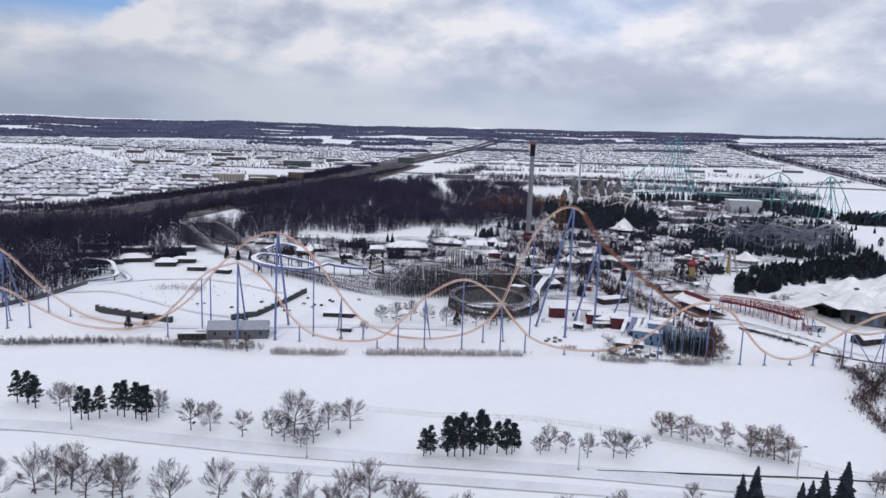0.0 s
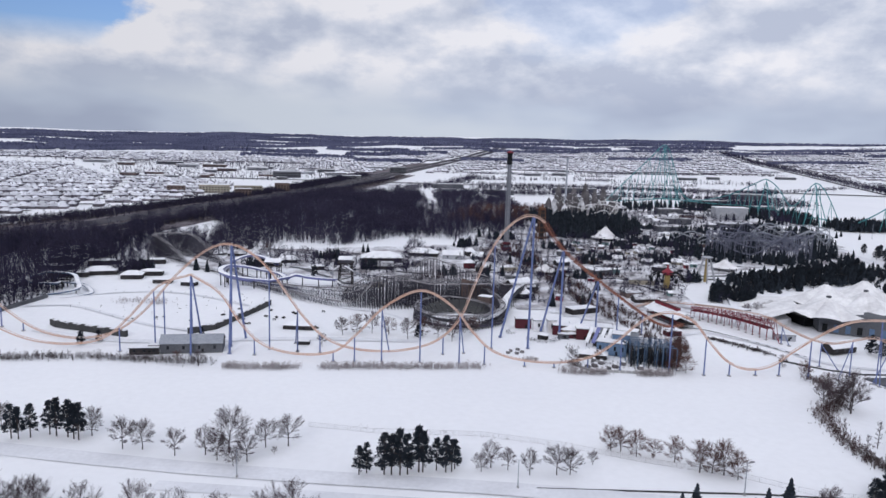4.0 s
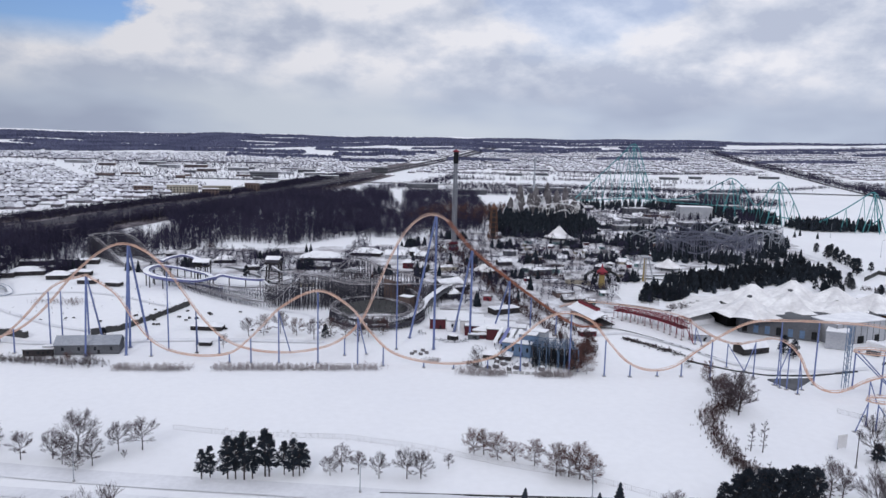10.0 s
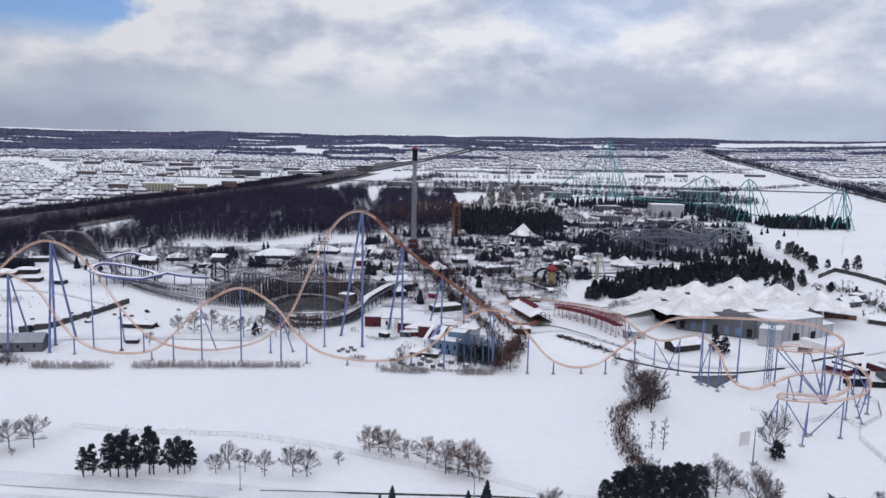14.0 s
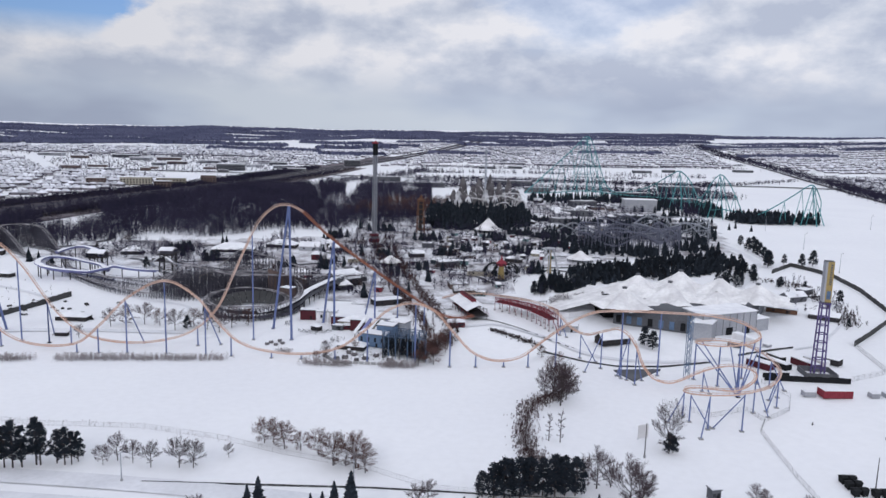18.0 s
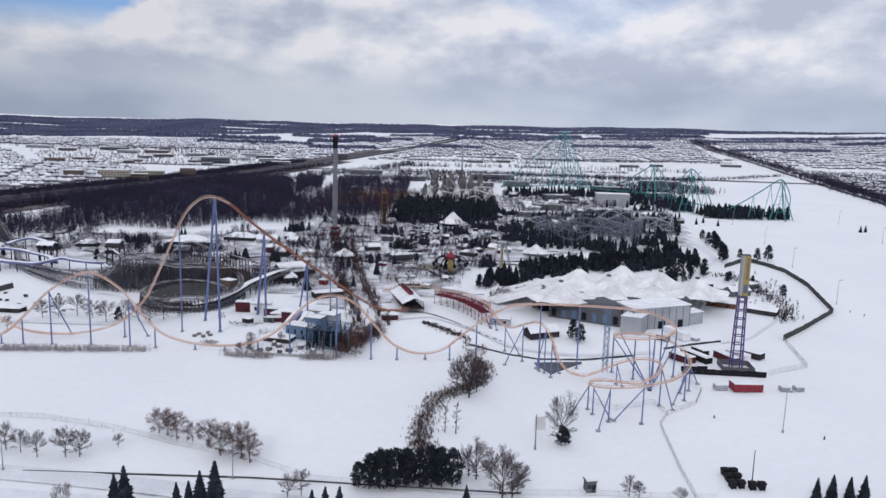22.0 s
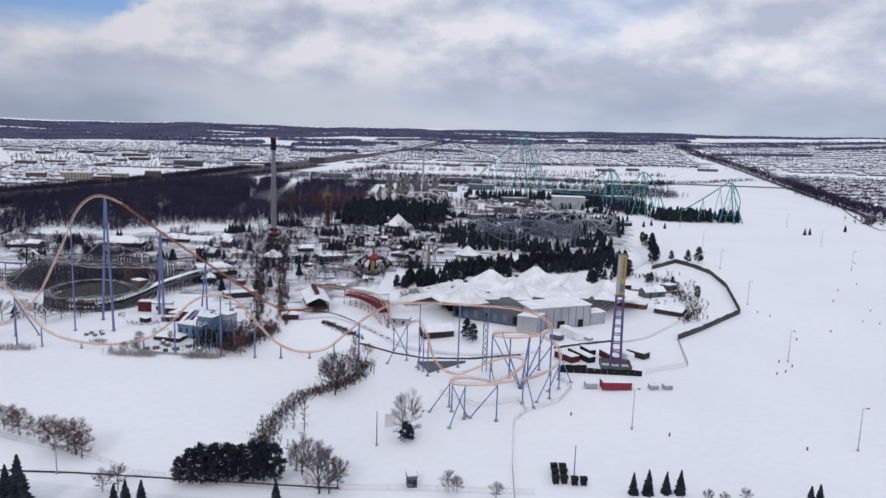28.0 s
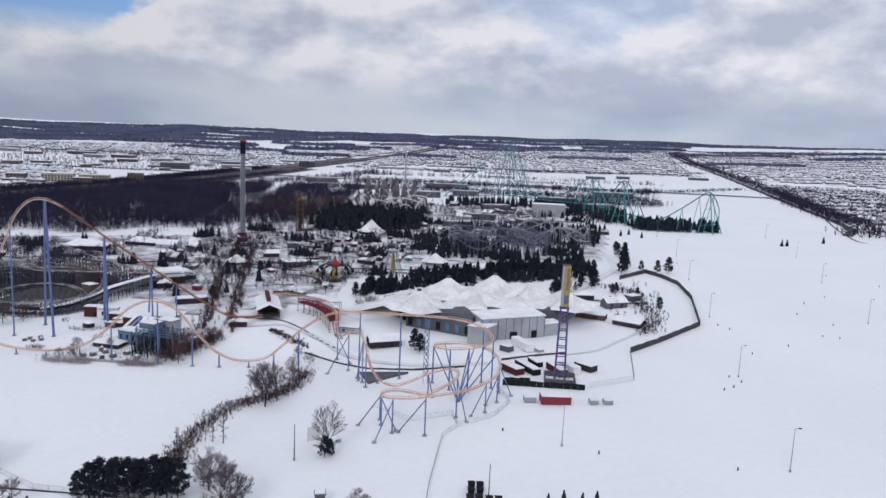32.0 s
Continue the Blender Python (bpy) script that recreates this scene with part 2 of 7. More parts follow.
FABRIC = material("white_fabric", (0.82, 0.82, 0.84), 0.7, second=(0.60, 0.59, 0.60), var=0.05, big=0.09)
TEALWALL = material("pale_teal_wall", (0.16, 0.25, 0.26), 0.7, second=(0.12, 0.19, 0.20))
DECKSNOW = material("snowy_deck", (0.40, 0.39, 0.41), 0.85, second=(0.11, 0.105, 0.115), var=0.15, big=0.2, grain=0.9)
MAST = material("mast_grey", (0.17, 0.175, 0.20), 0.5, second=(0.13, 0.135, 0.155))
# roof snow with broad greyer patches and a random tone for each roof
HOUSEROOF = material("greyed_roof_snow", (0.70, 0.71, 0.755), 0.8, second=(0.47, 0.475, 0.525), var=0.1, big=0.05, grain=0.5, random_tint=0.3, island=True)
TENT = material("tent_fabric", (0.80, 0.80, 0.81), 0.7, second=(0.62, 0.615, 0.63), var=0.08, big=0.11, grain=0.5)
PATCHY = material("patchy_roof_snow", (0.76, 0.77, 0.81), 0.8, second=(0.12, 0.115, 0.125), var=0.12, big=0.13, grain=0.9)
VERGE = material("brown_verge", (0.21, 0.19, 0.205), 0.95, second=(0.075, 0.064, 0.075), var=0.25, big=0.03, grain=0.3)
TRAMPLED = material("trampled_snow", (0.70, 0.71, 0.75), 0.85, second=(0.24, 0.225, 0.24), var=0.2, big=0.06, grain=0.45)

# ---- shape helpers ----


class Shape:
    """Collects boxes, beams, tubes and sheets into one mesh."""

    def __init__(self):
        self.v, self.f = [], []

    def add(self, verts, faces):
        n = len(self.v)
        self.v.extend(tuple(p) for p in verts)
        self.f.extend(tuple(i + n for i in f) for f in faces)
        return self

    def box(self, x0, y0, z0, x1, y1, z1, rot=0.0, about=None):
        c = [(x, y, z) for z in (z0, z1) for x, y in ((x0, y0), (x1, y0), (x1, y1), (x0, y1))]
        if rot:
            ox, oy = about or ((x0 + x1) / 2, (y0 + y1) / 2)
            ca, sa = math.cos(radians(rot)), math.sin(radians(rot))
            c = [(ox + (x - ox) * ca - (y - oy) * sa, oy + (x - ox) * sa + (y - oy) * ca, z) for x, y, z in c]
        return self.add(c, [(0, 3, 2, 1), (4, 5, 6, 7), (0, 1, 5, 4), (1, 2, 6, 5), (2, 3, 7, 6), (3, 0, 4, 7)])

    def beam(self, p, q, r, r2=None, sides=4, cap=True):
        p, q = Vector(p), Vector(q)
        r2 = r if r2 is None else r2
        d = q - p
        if d.length < 1e-6:
            return self
        d.normalize()
        a = d.cross(Vector((0, 0, 1)) if abs(d.z) < 0.95 else Vector((1, 0, 0))).normalized()
        b = d.cross(a)
        vs = []
        for c, rr in ((p, r), (q, r2)):
            for i in range(sides):
                t = 2 * math.pi * (i + 0.5) / sides
                vs.append(c + a * (rr * math.cos(t)) + b * (rr * math.sin(t)))
        fs = [(i, (i + 1) % sides, sides + (i + 1) % sides, sides + i) for i in range(sides)]
        if cap:
            fs += [tuple(range(sides - 1, -1, -1)), tuple(range(sides, 2 * sides))]
        return self.add(vs, fs)

    def tube(self, pts, r, sides=8):
        pts = [Vector(p) for p in pts]
        vs, fs = [], []
        for i, p in enumerate(pts):
            d = (pts[min(i + 1, len(pts) - 1)] - pts[max(i - 1, 0)]).normalized()
            a = d.cross(Vector((0, 0, 1))).normalized()
            b = a.cross(d)
            for k in range(sides):
                t = 2 * math.pi * k / sides
                vs.append(p + a * (r * math.cos(t)) + b * (r * math.sin(t)))
        for i in range(len(pts) - 1):
            for k in range(sides):
                k2 = (k + 1) % sides
                fs.append((i * sides + k, i * sides + k2, (i + 1) * sides + k2, (i + 1) * sides + k))
        fs += [tuple(range(sides - 1, -1, -1)), tuple((len(pts) - 1) * sides + k for k in range(sides))]
        return self.add(vs, fs)

    def prism(self, ring, z0, z1):
        """Upright prism over a ring of (x, y)."""
        n = len(ring)
        vs = [(x, y, z0) for x, y in ring] + [(x, y, z1) for x, y in ring]
        fs = [(i, (i + 1) % n, n + (i + 1) % n, n + i) for i in range(n)]
        return self.add(vs, fs + [tuple(range(n - 1, -1, -1)), tuple(range(n, 2 * n))])

    def lathe(self, x, y, rings, sides=12, jag=0.0):
        """Rings of (z, radius) round an upright axis."""
        vs = [(x + r * math.cos(2 * math.pi * (k + 0.5) / sides), y + r * math.sin(2 * math.pi * (k + 0.5) / sides), z) for z, r in rings for k in range(sides)]
        fs = [(i * sides + k, i * sides + (k + 1) % sides, (i + 1) * sides + (k + 1) % sides, (i + 1) * sides + k) for i in range(len(rings) - 1) for k in range(sides)]
        return self.add(vs, fs + [tuple(range(sides - 1, -1, -1)), tuple((len(rings) - 1) * sides + k for k in range(sides))])

    def gable(self, cx, cy, w, d, z0, h, rot=0.0, over=0.4, thick=0.35):
        """A gabled roof slab with overhang, ridge along its length w."""
        ca, sa = math.cos(radians(rot)), math.sin(radians(rot))
        w2, d2 = w / 2 + over, d / 2 + over
        sec = [(-d2, -over * h / d * 2), (0, h), (d2, -over * h / d * 2), (d2, thick - over * h / d * 2), (0, h + thick), (-d2, thick - over * h / d * 2)]
        vs = [(cx + x * ca - y * sa, cy + x * sa + y * ca, z0 + z) for x in (-w2, w2) for y, z in sec]
        fs = [(i, (i + 1) % 6, 6 + (i + 1) % 6, 6 + i) for i in range(6)] + [(0, 5, 4, 1), (1, 4, 3, 2), (6, 7, 10, 11), (7, 8, 9, 10)]
        return self.add(vs, fs)

    def mesh(self, name, mat, smooth=False):
        me = bpy.data.meshes.new(name)
        me.from_pydata(self.v, [], self.f)
        me.materials.append(mat)
        if smooth:
            me.polygons.foreach_set("use_smooth", [True] * len(me.polygons))
        me.update()
        return me

    def obj(self, name, mat, parent=None, label="", smooth=False):
        ob = new(name, self.mesh(name, mat, smooth))
        if parent is not None:
            ob.parent = parent
        if label:
            tagged(ob, label)
        return ob


def empty(name, label, category, group="", x=0, y=0, z=0, rz=0):
    ob = new(name)
    ob.matrix_world = pose(x, y, z, 0, 0, rz)
    return tagged(ob, label, category, group)


def spline(pts, step=2.0):
    """A smooth line through the points, sampled about every step metres."""
    p = [Vector(q) for q in pts]
    p = [p[0] * 2 - p[1]] + p + [p[-1] * 2 - p[-2]]
    res = []
    for i in range(1, len(p) - 2):
        n = max(2, int((p[i + 1] - p[i]).length / step))
        a, b = (p[i + 1] - p[i - 1]) * 0.5, (p[i + 2] - p[i]) * 0.5
        for k in range(n):
            t = k / n
            t2, t3 = t * t, t * t * t
            res.append(p[i] * (2 * t3 - 3 * t2 + 1) + a * (t3 - 2 * t2 + t) + p[i + 1] * (3 * t2 - 2 * t3) + b * (t3 - t2))
    res.append(p[-2].copy())
    return res


HEIGHTS = ((0, 0), (480, 0), (690, 7), (960, 13), (1400, 17), (2000, 22), (3000, 48), (4000, 95), (4700, 136), (4860, 140))
CX, CY = 130.0, 0.0


def ease(a, b, v):
    t = min(1.0, max(0.0, (v - a) / (b - a)))
    return t * t * (3 - 2 * t)


def basin(x, y):
    """Share of the sunken lake basin at a place: 1 on the lake and its banks, 0 in the park and the car park."""
    return (1 - ease(250, 360, x)) * (1 - ease(350, 392, y))


def bank(x, y):
    """A place on the sunken banks, moved out to where its lower ground lies."""
    return x, y * (1 + 0.03 * basin(x, y))


def ground_z(x, y):
    """Height of the land: a sunken lake basin, then rising slowly to the far ridge, which is higher in the east."""
    return upland(x, y) - 3.2 * basin(x, y)


def upland(x, y):
    r = math.hypot(x - CX, y - CY)
    for (a, za), (b, zb) in zip(HEIGHTS, HEIGHTS[1:]):
        if r <= b:
            break
    t = min(1.0, (r - a) / (b - a))
    z = za + (zb - za) * t
    front = min(1.0, max(0.0, (y - CY) / max(r, 1) * 3))
    far = min(1.0, max(0.0, (r - 1500) / 3000))
    side = (x - CX) / max(r, 1)
    return z * front + far * front * (side * 38 + 3 * math.sin(side * 23 + 1) + 2 * math.sin(side * 61))

# ---- land ----
def land():
    radii = [0, 40, 80, 120] + list(range(150, 500, 14)) + list(range(500, 1000, 25)) + list(range(1000, 2000, 60)) + list(range(2000, 4860, 110)) + [4860]
    seg = 220
    vs, fs = [(CX, CY, 0.0)], []
    for r in radii[1:]:
        for k in range(seg):
            a = 2 * math.pi * k / seg
            x, y = CX + r * math.cos(a), CY + r * math.sin(a)
            lake = y > 268 and y < 340 and x < 186
            b = 0.0 if lake or r > 1500 else 0.25 * noise.noise((x * 0.03, y * 0.03, 0)) * min(1, r / 100) + (0.22 * noise.noise((x * 0.09, y * 0.09, 7)) if y > 345 and r < 700 else 0)
            vs.append((x, y, ground_z(x, y) + b - 0.05))
    for k in range(seg):
        fs.append((0, 1 + k, 1 + (k + 1) % seg))
    for i in range(len(radii) - 2):
        for k in range(seg):
            a, b = 1 + i * seg + k, 1 + i * seg + (k + 1) % seg
            fs.append((a, a + seg, b + seg, b))
    s = Shape().add(vs, fs)
    return tagged(s.obj("ground", SNOW, smooth=True), "snow-covered ground from the lake to the far ridge", "ground", kind="structure")


ground = land()


def strip(name, line, half, mat, label, category="road", lift=0.06, step=25, kind="structure", side=0.0):
    """A flat band that follows the land along a line of (x, y)."""
    pts = spline([(*bank(x, y), 0) for x, y in line], step)
    s = Shape()
    vs, fs = [], []
    for i, p in enumerate(pts):
        d = (pts[min(i + 1, len(pts) - 1)] - pts[max(i - 1, 0)]).normalized()
        n = Vector((-d.y, d.x, 0))
        for o in (side - half, side + half):
            q = p + n * o
            vs.append((q.x, q.y, ground_z(q.x, q.y) + lift))
        if i:
            fs.append((2 * i - 2, 2 * i - 1, 2 * i + 1, 2 * i))
    s.add(vs, fs)
    return tagged(s.obj(name, mat), label, category, kind=kind)


HIGHWAY = [(-560, 250), (-455, 470), (-370, 632), (-317, 735), (-262, 948), (-175, 1277), (-84, 1850), (58, 2446), (408, 3782)]
strip("ground_verge_north", HIGHWAY[:8], 22, VERGE, "rough brown verge scrub beside the motorway", "ground", lift=0.3, side=56)
strip("ground_verge_south", HIGHWAY[:7], 20, VERGE, "rough brown verge scrub beside the motorway", "ground", lift=0.3, side=-54)
strip("ground_median", HIGHWAY[:8], 3.6, VERGE, "narrow brown median strip of the motorway", "ground", lift=0.35)
strip("road_highway_north", HIGHWAY, 15, ASPHALT, "wet grey motorway carriageway between snowy verges", lift=0.5, side=18)
strip("road_highway_south", HIGHWAY, 15, ASPHALT, "wet grey motorway carriageway between snowy verges", lift=0.5, side=-18)
strip("road_service", HIGHWAY[:6], 5, ASPHALT, "slushy side road along the motorway", lift=0.45, side=-44)
strip("road_frontage", HIGHWAY[:7], 5, ASPHALT, "slushy frontage road beyond the motorway", lift=0.45, side=46)
strip("road_crossing", [(-900, 1560), (-500, 1540), (-250, 1535), (-110, 1530), (60, 1520), (300, 1530), (700, 1500), (1000, 1440)], 9, ASPHALT, "dark main road crossing the motorway", lift=1.2)
strip("road_ramp", [(-140, 1440), (-105, 1500), (-60, 1545), (0, 1540), (30, 1490), (0, 1450), (-60, 1450), (-110, 1560), (-90, 1700)], 4.5, ASPHALT, "dark curved motorway ramp through snow", lift=0.9)
strip("road_ramp", [(-230, 1330), (-215, 1440), (-230, 1520), (-200, 1620), (-150, 1700)], 4.5, ASPHALT, "dark motorway slip road through snow", lift=0.9)

NEAR_ROAD = [(-190, 238), (-140, 240), (-90, 232), (-53, 226), (-20, 222), (12, 219), (53, 215), (102, 208), (145, 200), (200, 194), (300, 186), (420, 180)]
strip("road_near", NEAR_ROAD, 4.5, PACKED, "snow-packed road along the near bank", lift=0.28, step=12)
strip("road_lane", [(-60, 214), (10, 207), (80, 200), (140, 193)], 3.0, PACKED, "snow-packed lane beside the near road", lift=0.28, step=12)



def patch(name, poly, mat, label, cell=9.0, lift=0.12):
    """A thin sheet that follows the land inside a ring of (x, y), with a ragged edge."""
    xs, ys = [q[0] for q in poly], [q[1] for q in poly]
    s, k = Shape(), 0
    for i in range(int((max(xs) - min(xs)) / cell)):
        for j in range(int((max(ys) - min(ys)) / cell)):
            x, y = min(xs) + (i + 0.5) * cell, min(ys) + (j + 0.5) * cell
            if inside(np.array([x]), np.array([y]), poly)[0]:
                h = cell / 2
                s.add([(a, b, ground_z(a, b) + 0.3 * noise.noise((a * 0.05, b * 0.05, 3)) + lift + 0.2) for a, b in ((x - h, y - h), (x + h, y - h), (x + h, y + h), (x - h, y + h))], [(0, 1, 2, 3)])
    ob = s.obj(name, mat)
    bm = bmesh.new()
    bm.from_mesh(ob.data)
    bmesh.ops.remove_doubles(bm, verts=bm.verts, dist=0.01)
    bm.to_mesh(ob.data)
    bm.free()
    return tagged(ob, label, "ground", kind="structure")


# ---- woods (many thin bare trees) ----


def inside(px, py, poly):
    ok = np.zeros(len(px), bool)
    n = len(poly)
    for i in range(n):
        (x1, y1), (x2, y2) = poly[i], poly[(i + 1) % n]
        c = ((y1 > py) != (y2 > py)) & (px < (x2 - x1) * (py - y1) / ((y2 - y1) or 1e-9) + x1)
        ok ^= c
    return ok


WOOD_W = [(-222, 400), (-214, 462), (-222, 560), (-240, 655), (-300, 700), (-400, 590), (-420, 480), (-330, 380)]
WOOD_N = [(-150, 690), (-110, 690), (-60, 675), (-20, 715), (10, 780), (20, 900), (-50, 1190), (-150, 1180), (-205, 960), (-255, 820), (-275, 740), (-250, 660), (-190, 650)]
GLADE = [(-232, 678), (-252, 770), (-220, 824), (-186, 762), (-180, 684)]
WOOD_M = [(-10, 740), (60, 730), (130, 800), (150, 1000), (150, 1270), (-40, 1240), (10, 950)]


def scatter(poly, count, seed, clearing=0.0):
    rng = np.random.default_rng(seed)
    xs, ys = [p[0] for p in poly], [p[1] for p in poly]
    px, py = rng.uniform(min(xs), max(xs), count * 4), rng.uniform(min(ys), max(ys), count * 4)
    k = inside(px, py, poly)
    k &= ~inside(px, py, GLADE)
    if clearing:
        k &= np.array([noise.noise((a / 45, b / 90, seed)) > clearing for a, b in zip(px, py)])
    px, py = px[k][:count], py[k][:count]
    return px, py, np.array([ground_z(a, b) for a, b in zip(px, py)])


def raw(name, verts, tri, mat, label, category, group=""):
    me = bpy.data.meshes.new(name)
    me.vertices.add(len(verts))
    me.vertices.foreach_set("co", verts.astype(np.float32).ravel())
    me.loops.add(tri.size)
    me.loops.foreach_set("vertex_index", tri.astype(np.int32).ravel())
    me.polygons.add(len(tri))
    me.polygons.foreach_set("loop_start", np.arange(0, tri.size, tri.shape[1], dtype=np.int32))
    me.update(calc_edges=True)
    me.validate()
    me.materials.append(mat)
    return tagged(new(name, me), label, category, group, kind="stuff")


def bare_forest(name, px, py, pz, h0, h1, mat, label, seed, twigs=34, wide=0.26, category="woods"):
    rng = np.random.default_rng(seed)
    n = len(px)
    h = rng.uniform(h0, h1, n)
    base = np.c_[px, py, pz]
    tri_v = []
    # trunks: two crossed tapering slivers each
    for a in (0.0, 1.57):
        w = np.c_[np.cos(a) * np.ones(n), np.sin(a) * np.ones(n), np.zeros(n)] * (0.012 * h)[:, None]
        top = base + np.c_[rng.normal(0, 0.04, n) * h, rng.normal(0, 0.04, n) * h, h]
        tri_v.append(np.stack([base - w, base + w, top], 1))
    for k in range(twigs):
        u = rng.uniform(0.14, 0.95, n)
        st = base + np.c_[np.zeros(n), np.zeros(n), u * h]
        a = rng.uniform(0, 6.283, n)
        off = rng.uniform(0, 0.16, n) * h
        st[:, 0] += np.cos(a) * off
        st[:, 1] += np.sin(a) * off
        e = rng.uniform(0.3, 1.3, n)
        a2 = a + rng.normal(0, 0.5, n)
        ln = rng.uniform(0.14, 0.34, n) * h * (1.15 - 0.6 * u)
        d = np.c_[np.cos(a2) * np.cos(e), np.sin(a2) * np.cos(e), np.sin(e)] * ln[:, None]
        ph = rng.uniform(0, 6.283, n)
        w = np.c_[np.cos(ph), np.sin(ph), rng.normal(0, 0.4, n)] * (wide * rng.uniform(0.4, 1, n))[:, None]
        tri_v.append(np.stack([st - w, st + w, st + d], 1))
    v = np.concatenate(tri_v).reshape(-1, 3)
    return raw(name, v, np.arange(len(v)).reshape(-1, 3), mat, label, category)


def conifer_forest(name, px, py, pz, h0, h1, mat, label, seed, tiers=6, sides=7, slim=0.22):
    rng = np.random.default_rng(seed)
    n = len(px)
    h = rng.uniform(h0, h1, n)
    vs = []
    for t in range(tiers):
        z0 = h * (0.08 + 0.86 * t / tiers)
        z1 = np.minimum(h * (0.08 + 0.86 * (t + 1.9) / tiers), h)
        r = h * slim * (1 - t / tiers) ** 0.8 + 0.2
        for s in range(sides):
            a = 2 * math.pi * (s + rng.uniform(-0.4, 0.4, n)) / sides
            b = a + 2 * math.pi / sides * rng.uniform(0.7, 1.3, n)
            ra, rb = r * rng.uniform(0.6, 1.2, n), r * rng.uniform(0.6, 1.2, n)
            vs.append(np.stack([np.c_[px + ra * np.cos(a), py + ra * np.sin(a), pz + z0 + rng.normal(0, 0.03, n) * h],
                                np.c_[px + rb * np.cos(b), py + rb * np.sin(b), pz + z0 + rng.normal(0, 0.03, n) * h],
                                np.c_[px, py, pz + z1]], 1))
    v = np.concatenate(vs).reshape(-1, 3)
    return raw(name, v, np.arange(len(v)).reshape(-1, 3), mat, label, "woods")


patch("pavement_plaza", [(70, 480), (130, 425), (165, 450), (205, 470), (215, 560), (300, 610), (420, 640), (470, 820), (430, 1040), (180, 1060), (110, 880), (60, 700), (-120, 640), (-170, 560), (-60, 540)], TRAMPLED, "trodden slushy snow between the rides")
bare_forest("woods_west", *scatter(WOOD_W, 2400, 1), 12, 19, WOODS, "dense leafless dark woods beside the motorway", 2)
bare_forest("woods_turnaround", *scatter([(-250, 560), (-205, 560), (-170, 615), (-120, 640), (-110, 690), (-200, 700), (-260, 650)], 700, 221), 6, 13, WOODS, "leafless dark woods round the far turn", 222)
bare_forest("woods_north", *scatter(WOOD_N, 5000, 3, -0.5), 11, 18, WOODS, "dense leafless dark woods behind the water slides", 4)
bare_forest("woods_middle", *scatter(WOOD_M, 2800, 5, -0.25), 9, 15, WOODS, "leafless brownish woods behind the drop tower", 6)
bare_forest("woods_gap", *scatter([(-10, 740), (50, 740), (40, 950), (0, 1260), (-80, 1240), (-10, 950)], 900, 257), 8, 14, WOODS, "leafless woods behind the water park", 258)
bare_forest("understory_west", *scatter(WOOD_W, 2200, 211), 2, 4.5, WOODS, "leafless undergrowth between the western trees", 212, twigs=22, wide=0.4, category="bushes")
bare_forest("understory_north", *scatter(WOOD_N, 3600, 213, -0.3), 2, 4.5, WOODS, "leafless undergrowth between the northern trees", 214, twigs=20, wide=0.4, category="bushes")


def along(line, count, spread, seed):
    rng = np.random.default_rng(seed)
    pts = spline([(*bank(x, y), 0) for x, y in line], 8)
    u = rng.uniform(0, len(pts) - 1.001, count)
    k = u.astype(int)
    xs, ys = np.array([p.x for p in pts]), np.array([p.y for p in pts])
    px = xs[k] + (xs[k + 1] - xs[k]) * (u - k) + rng.normal(0, spread, count)
    py = ys[k] + (ys[k + 1] - ys[k]) * (u - k) + rng.normal(0, spread, count)
    return px, py, np.array([ground_z(a, b) for a, b in zip(px, py)])


MOTOR_S = [(-400, 470), (-305, 670), (-262, 800), (-232, 920), (-150, 1230), (-60, 1660)]
MOTOR_N = [(-440, 720), (-365, 800), (-300, 1010), (-215, 1320), (-140, 1800)]
bare_forest("roadside_trees_south", *along(MOTOR_S, 2200, 8, 7), 3, 6.5, WOODS, "leafless trees lining the motorway", 8)
bare_forest("roadside_trees_north", *along(MOTOR_N, 6500, 13, 9), 3.5, 8, WOODS, "leafless trees lining the motorway", 10)

V_NORTH = [(-455, 520), (-420, 640), (-370, 770), (-312, 975), (-228, 1290), (-140, 1850)]
bare_forest("verge_scrub", *along(V_NORTH, 3200, 11, 251), 1.5, 4.5, THICKET, "brown leafless scrub on the motorway verge", 252, twigs=20, wide=0.5, category="bushes")
bare_forest("verge_scrub", *along([(-345, 600), (-275, 740), (-212, 935), (-128, 1260), (-35, 1840)], 2200, 8, 253), 1.5, 4, THICKET, "brown leafless scrub on the motorway verge", 254, twigs=20, wide=0.5, category="bushes")
bare_forest("median_scrub", *along(HIGHWAY[1:7], 900, 1.2, 255), 0.8, 2, THICKET, "low brown scrub along the motorway median", 256, twigs=16, wide=0.5, category="bushes")

# ---- suburbs: rows of small houses under snow ----


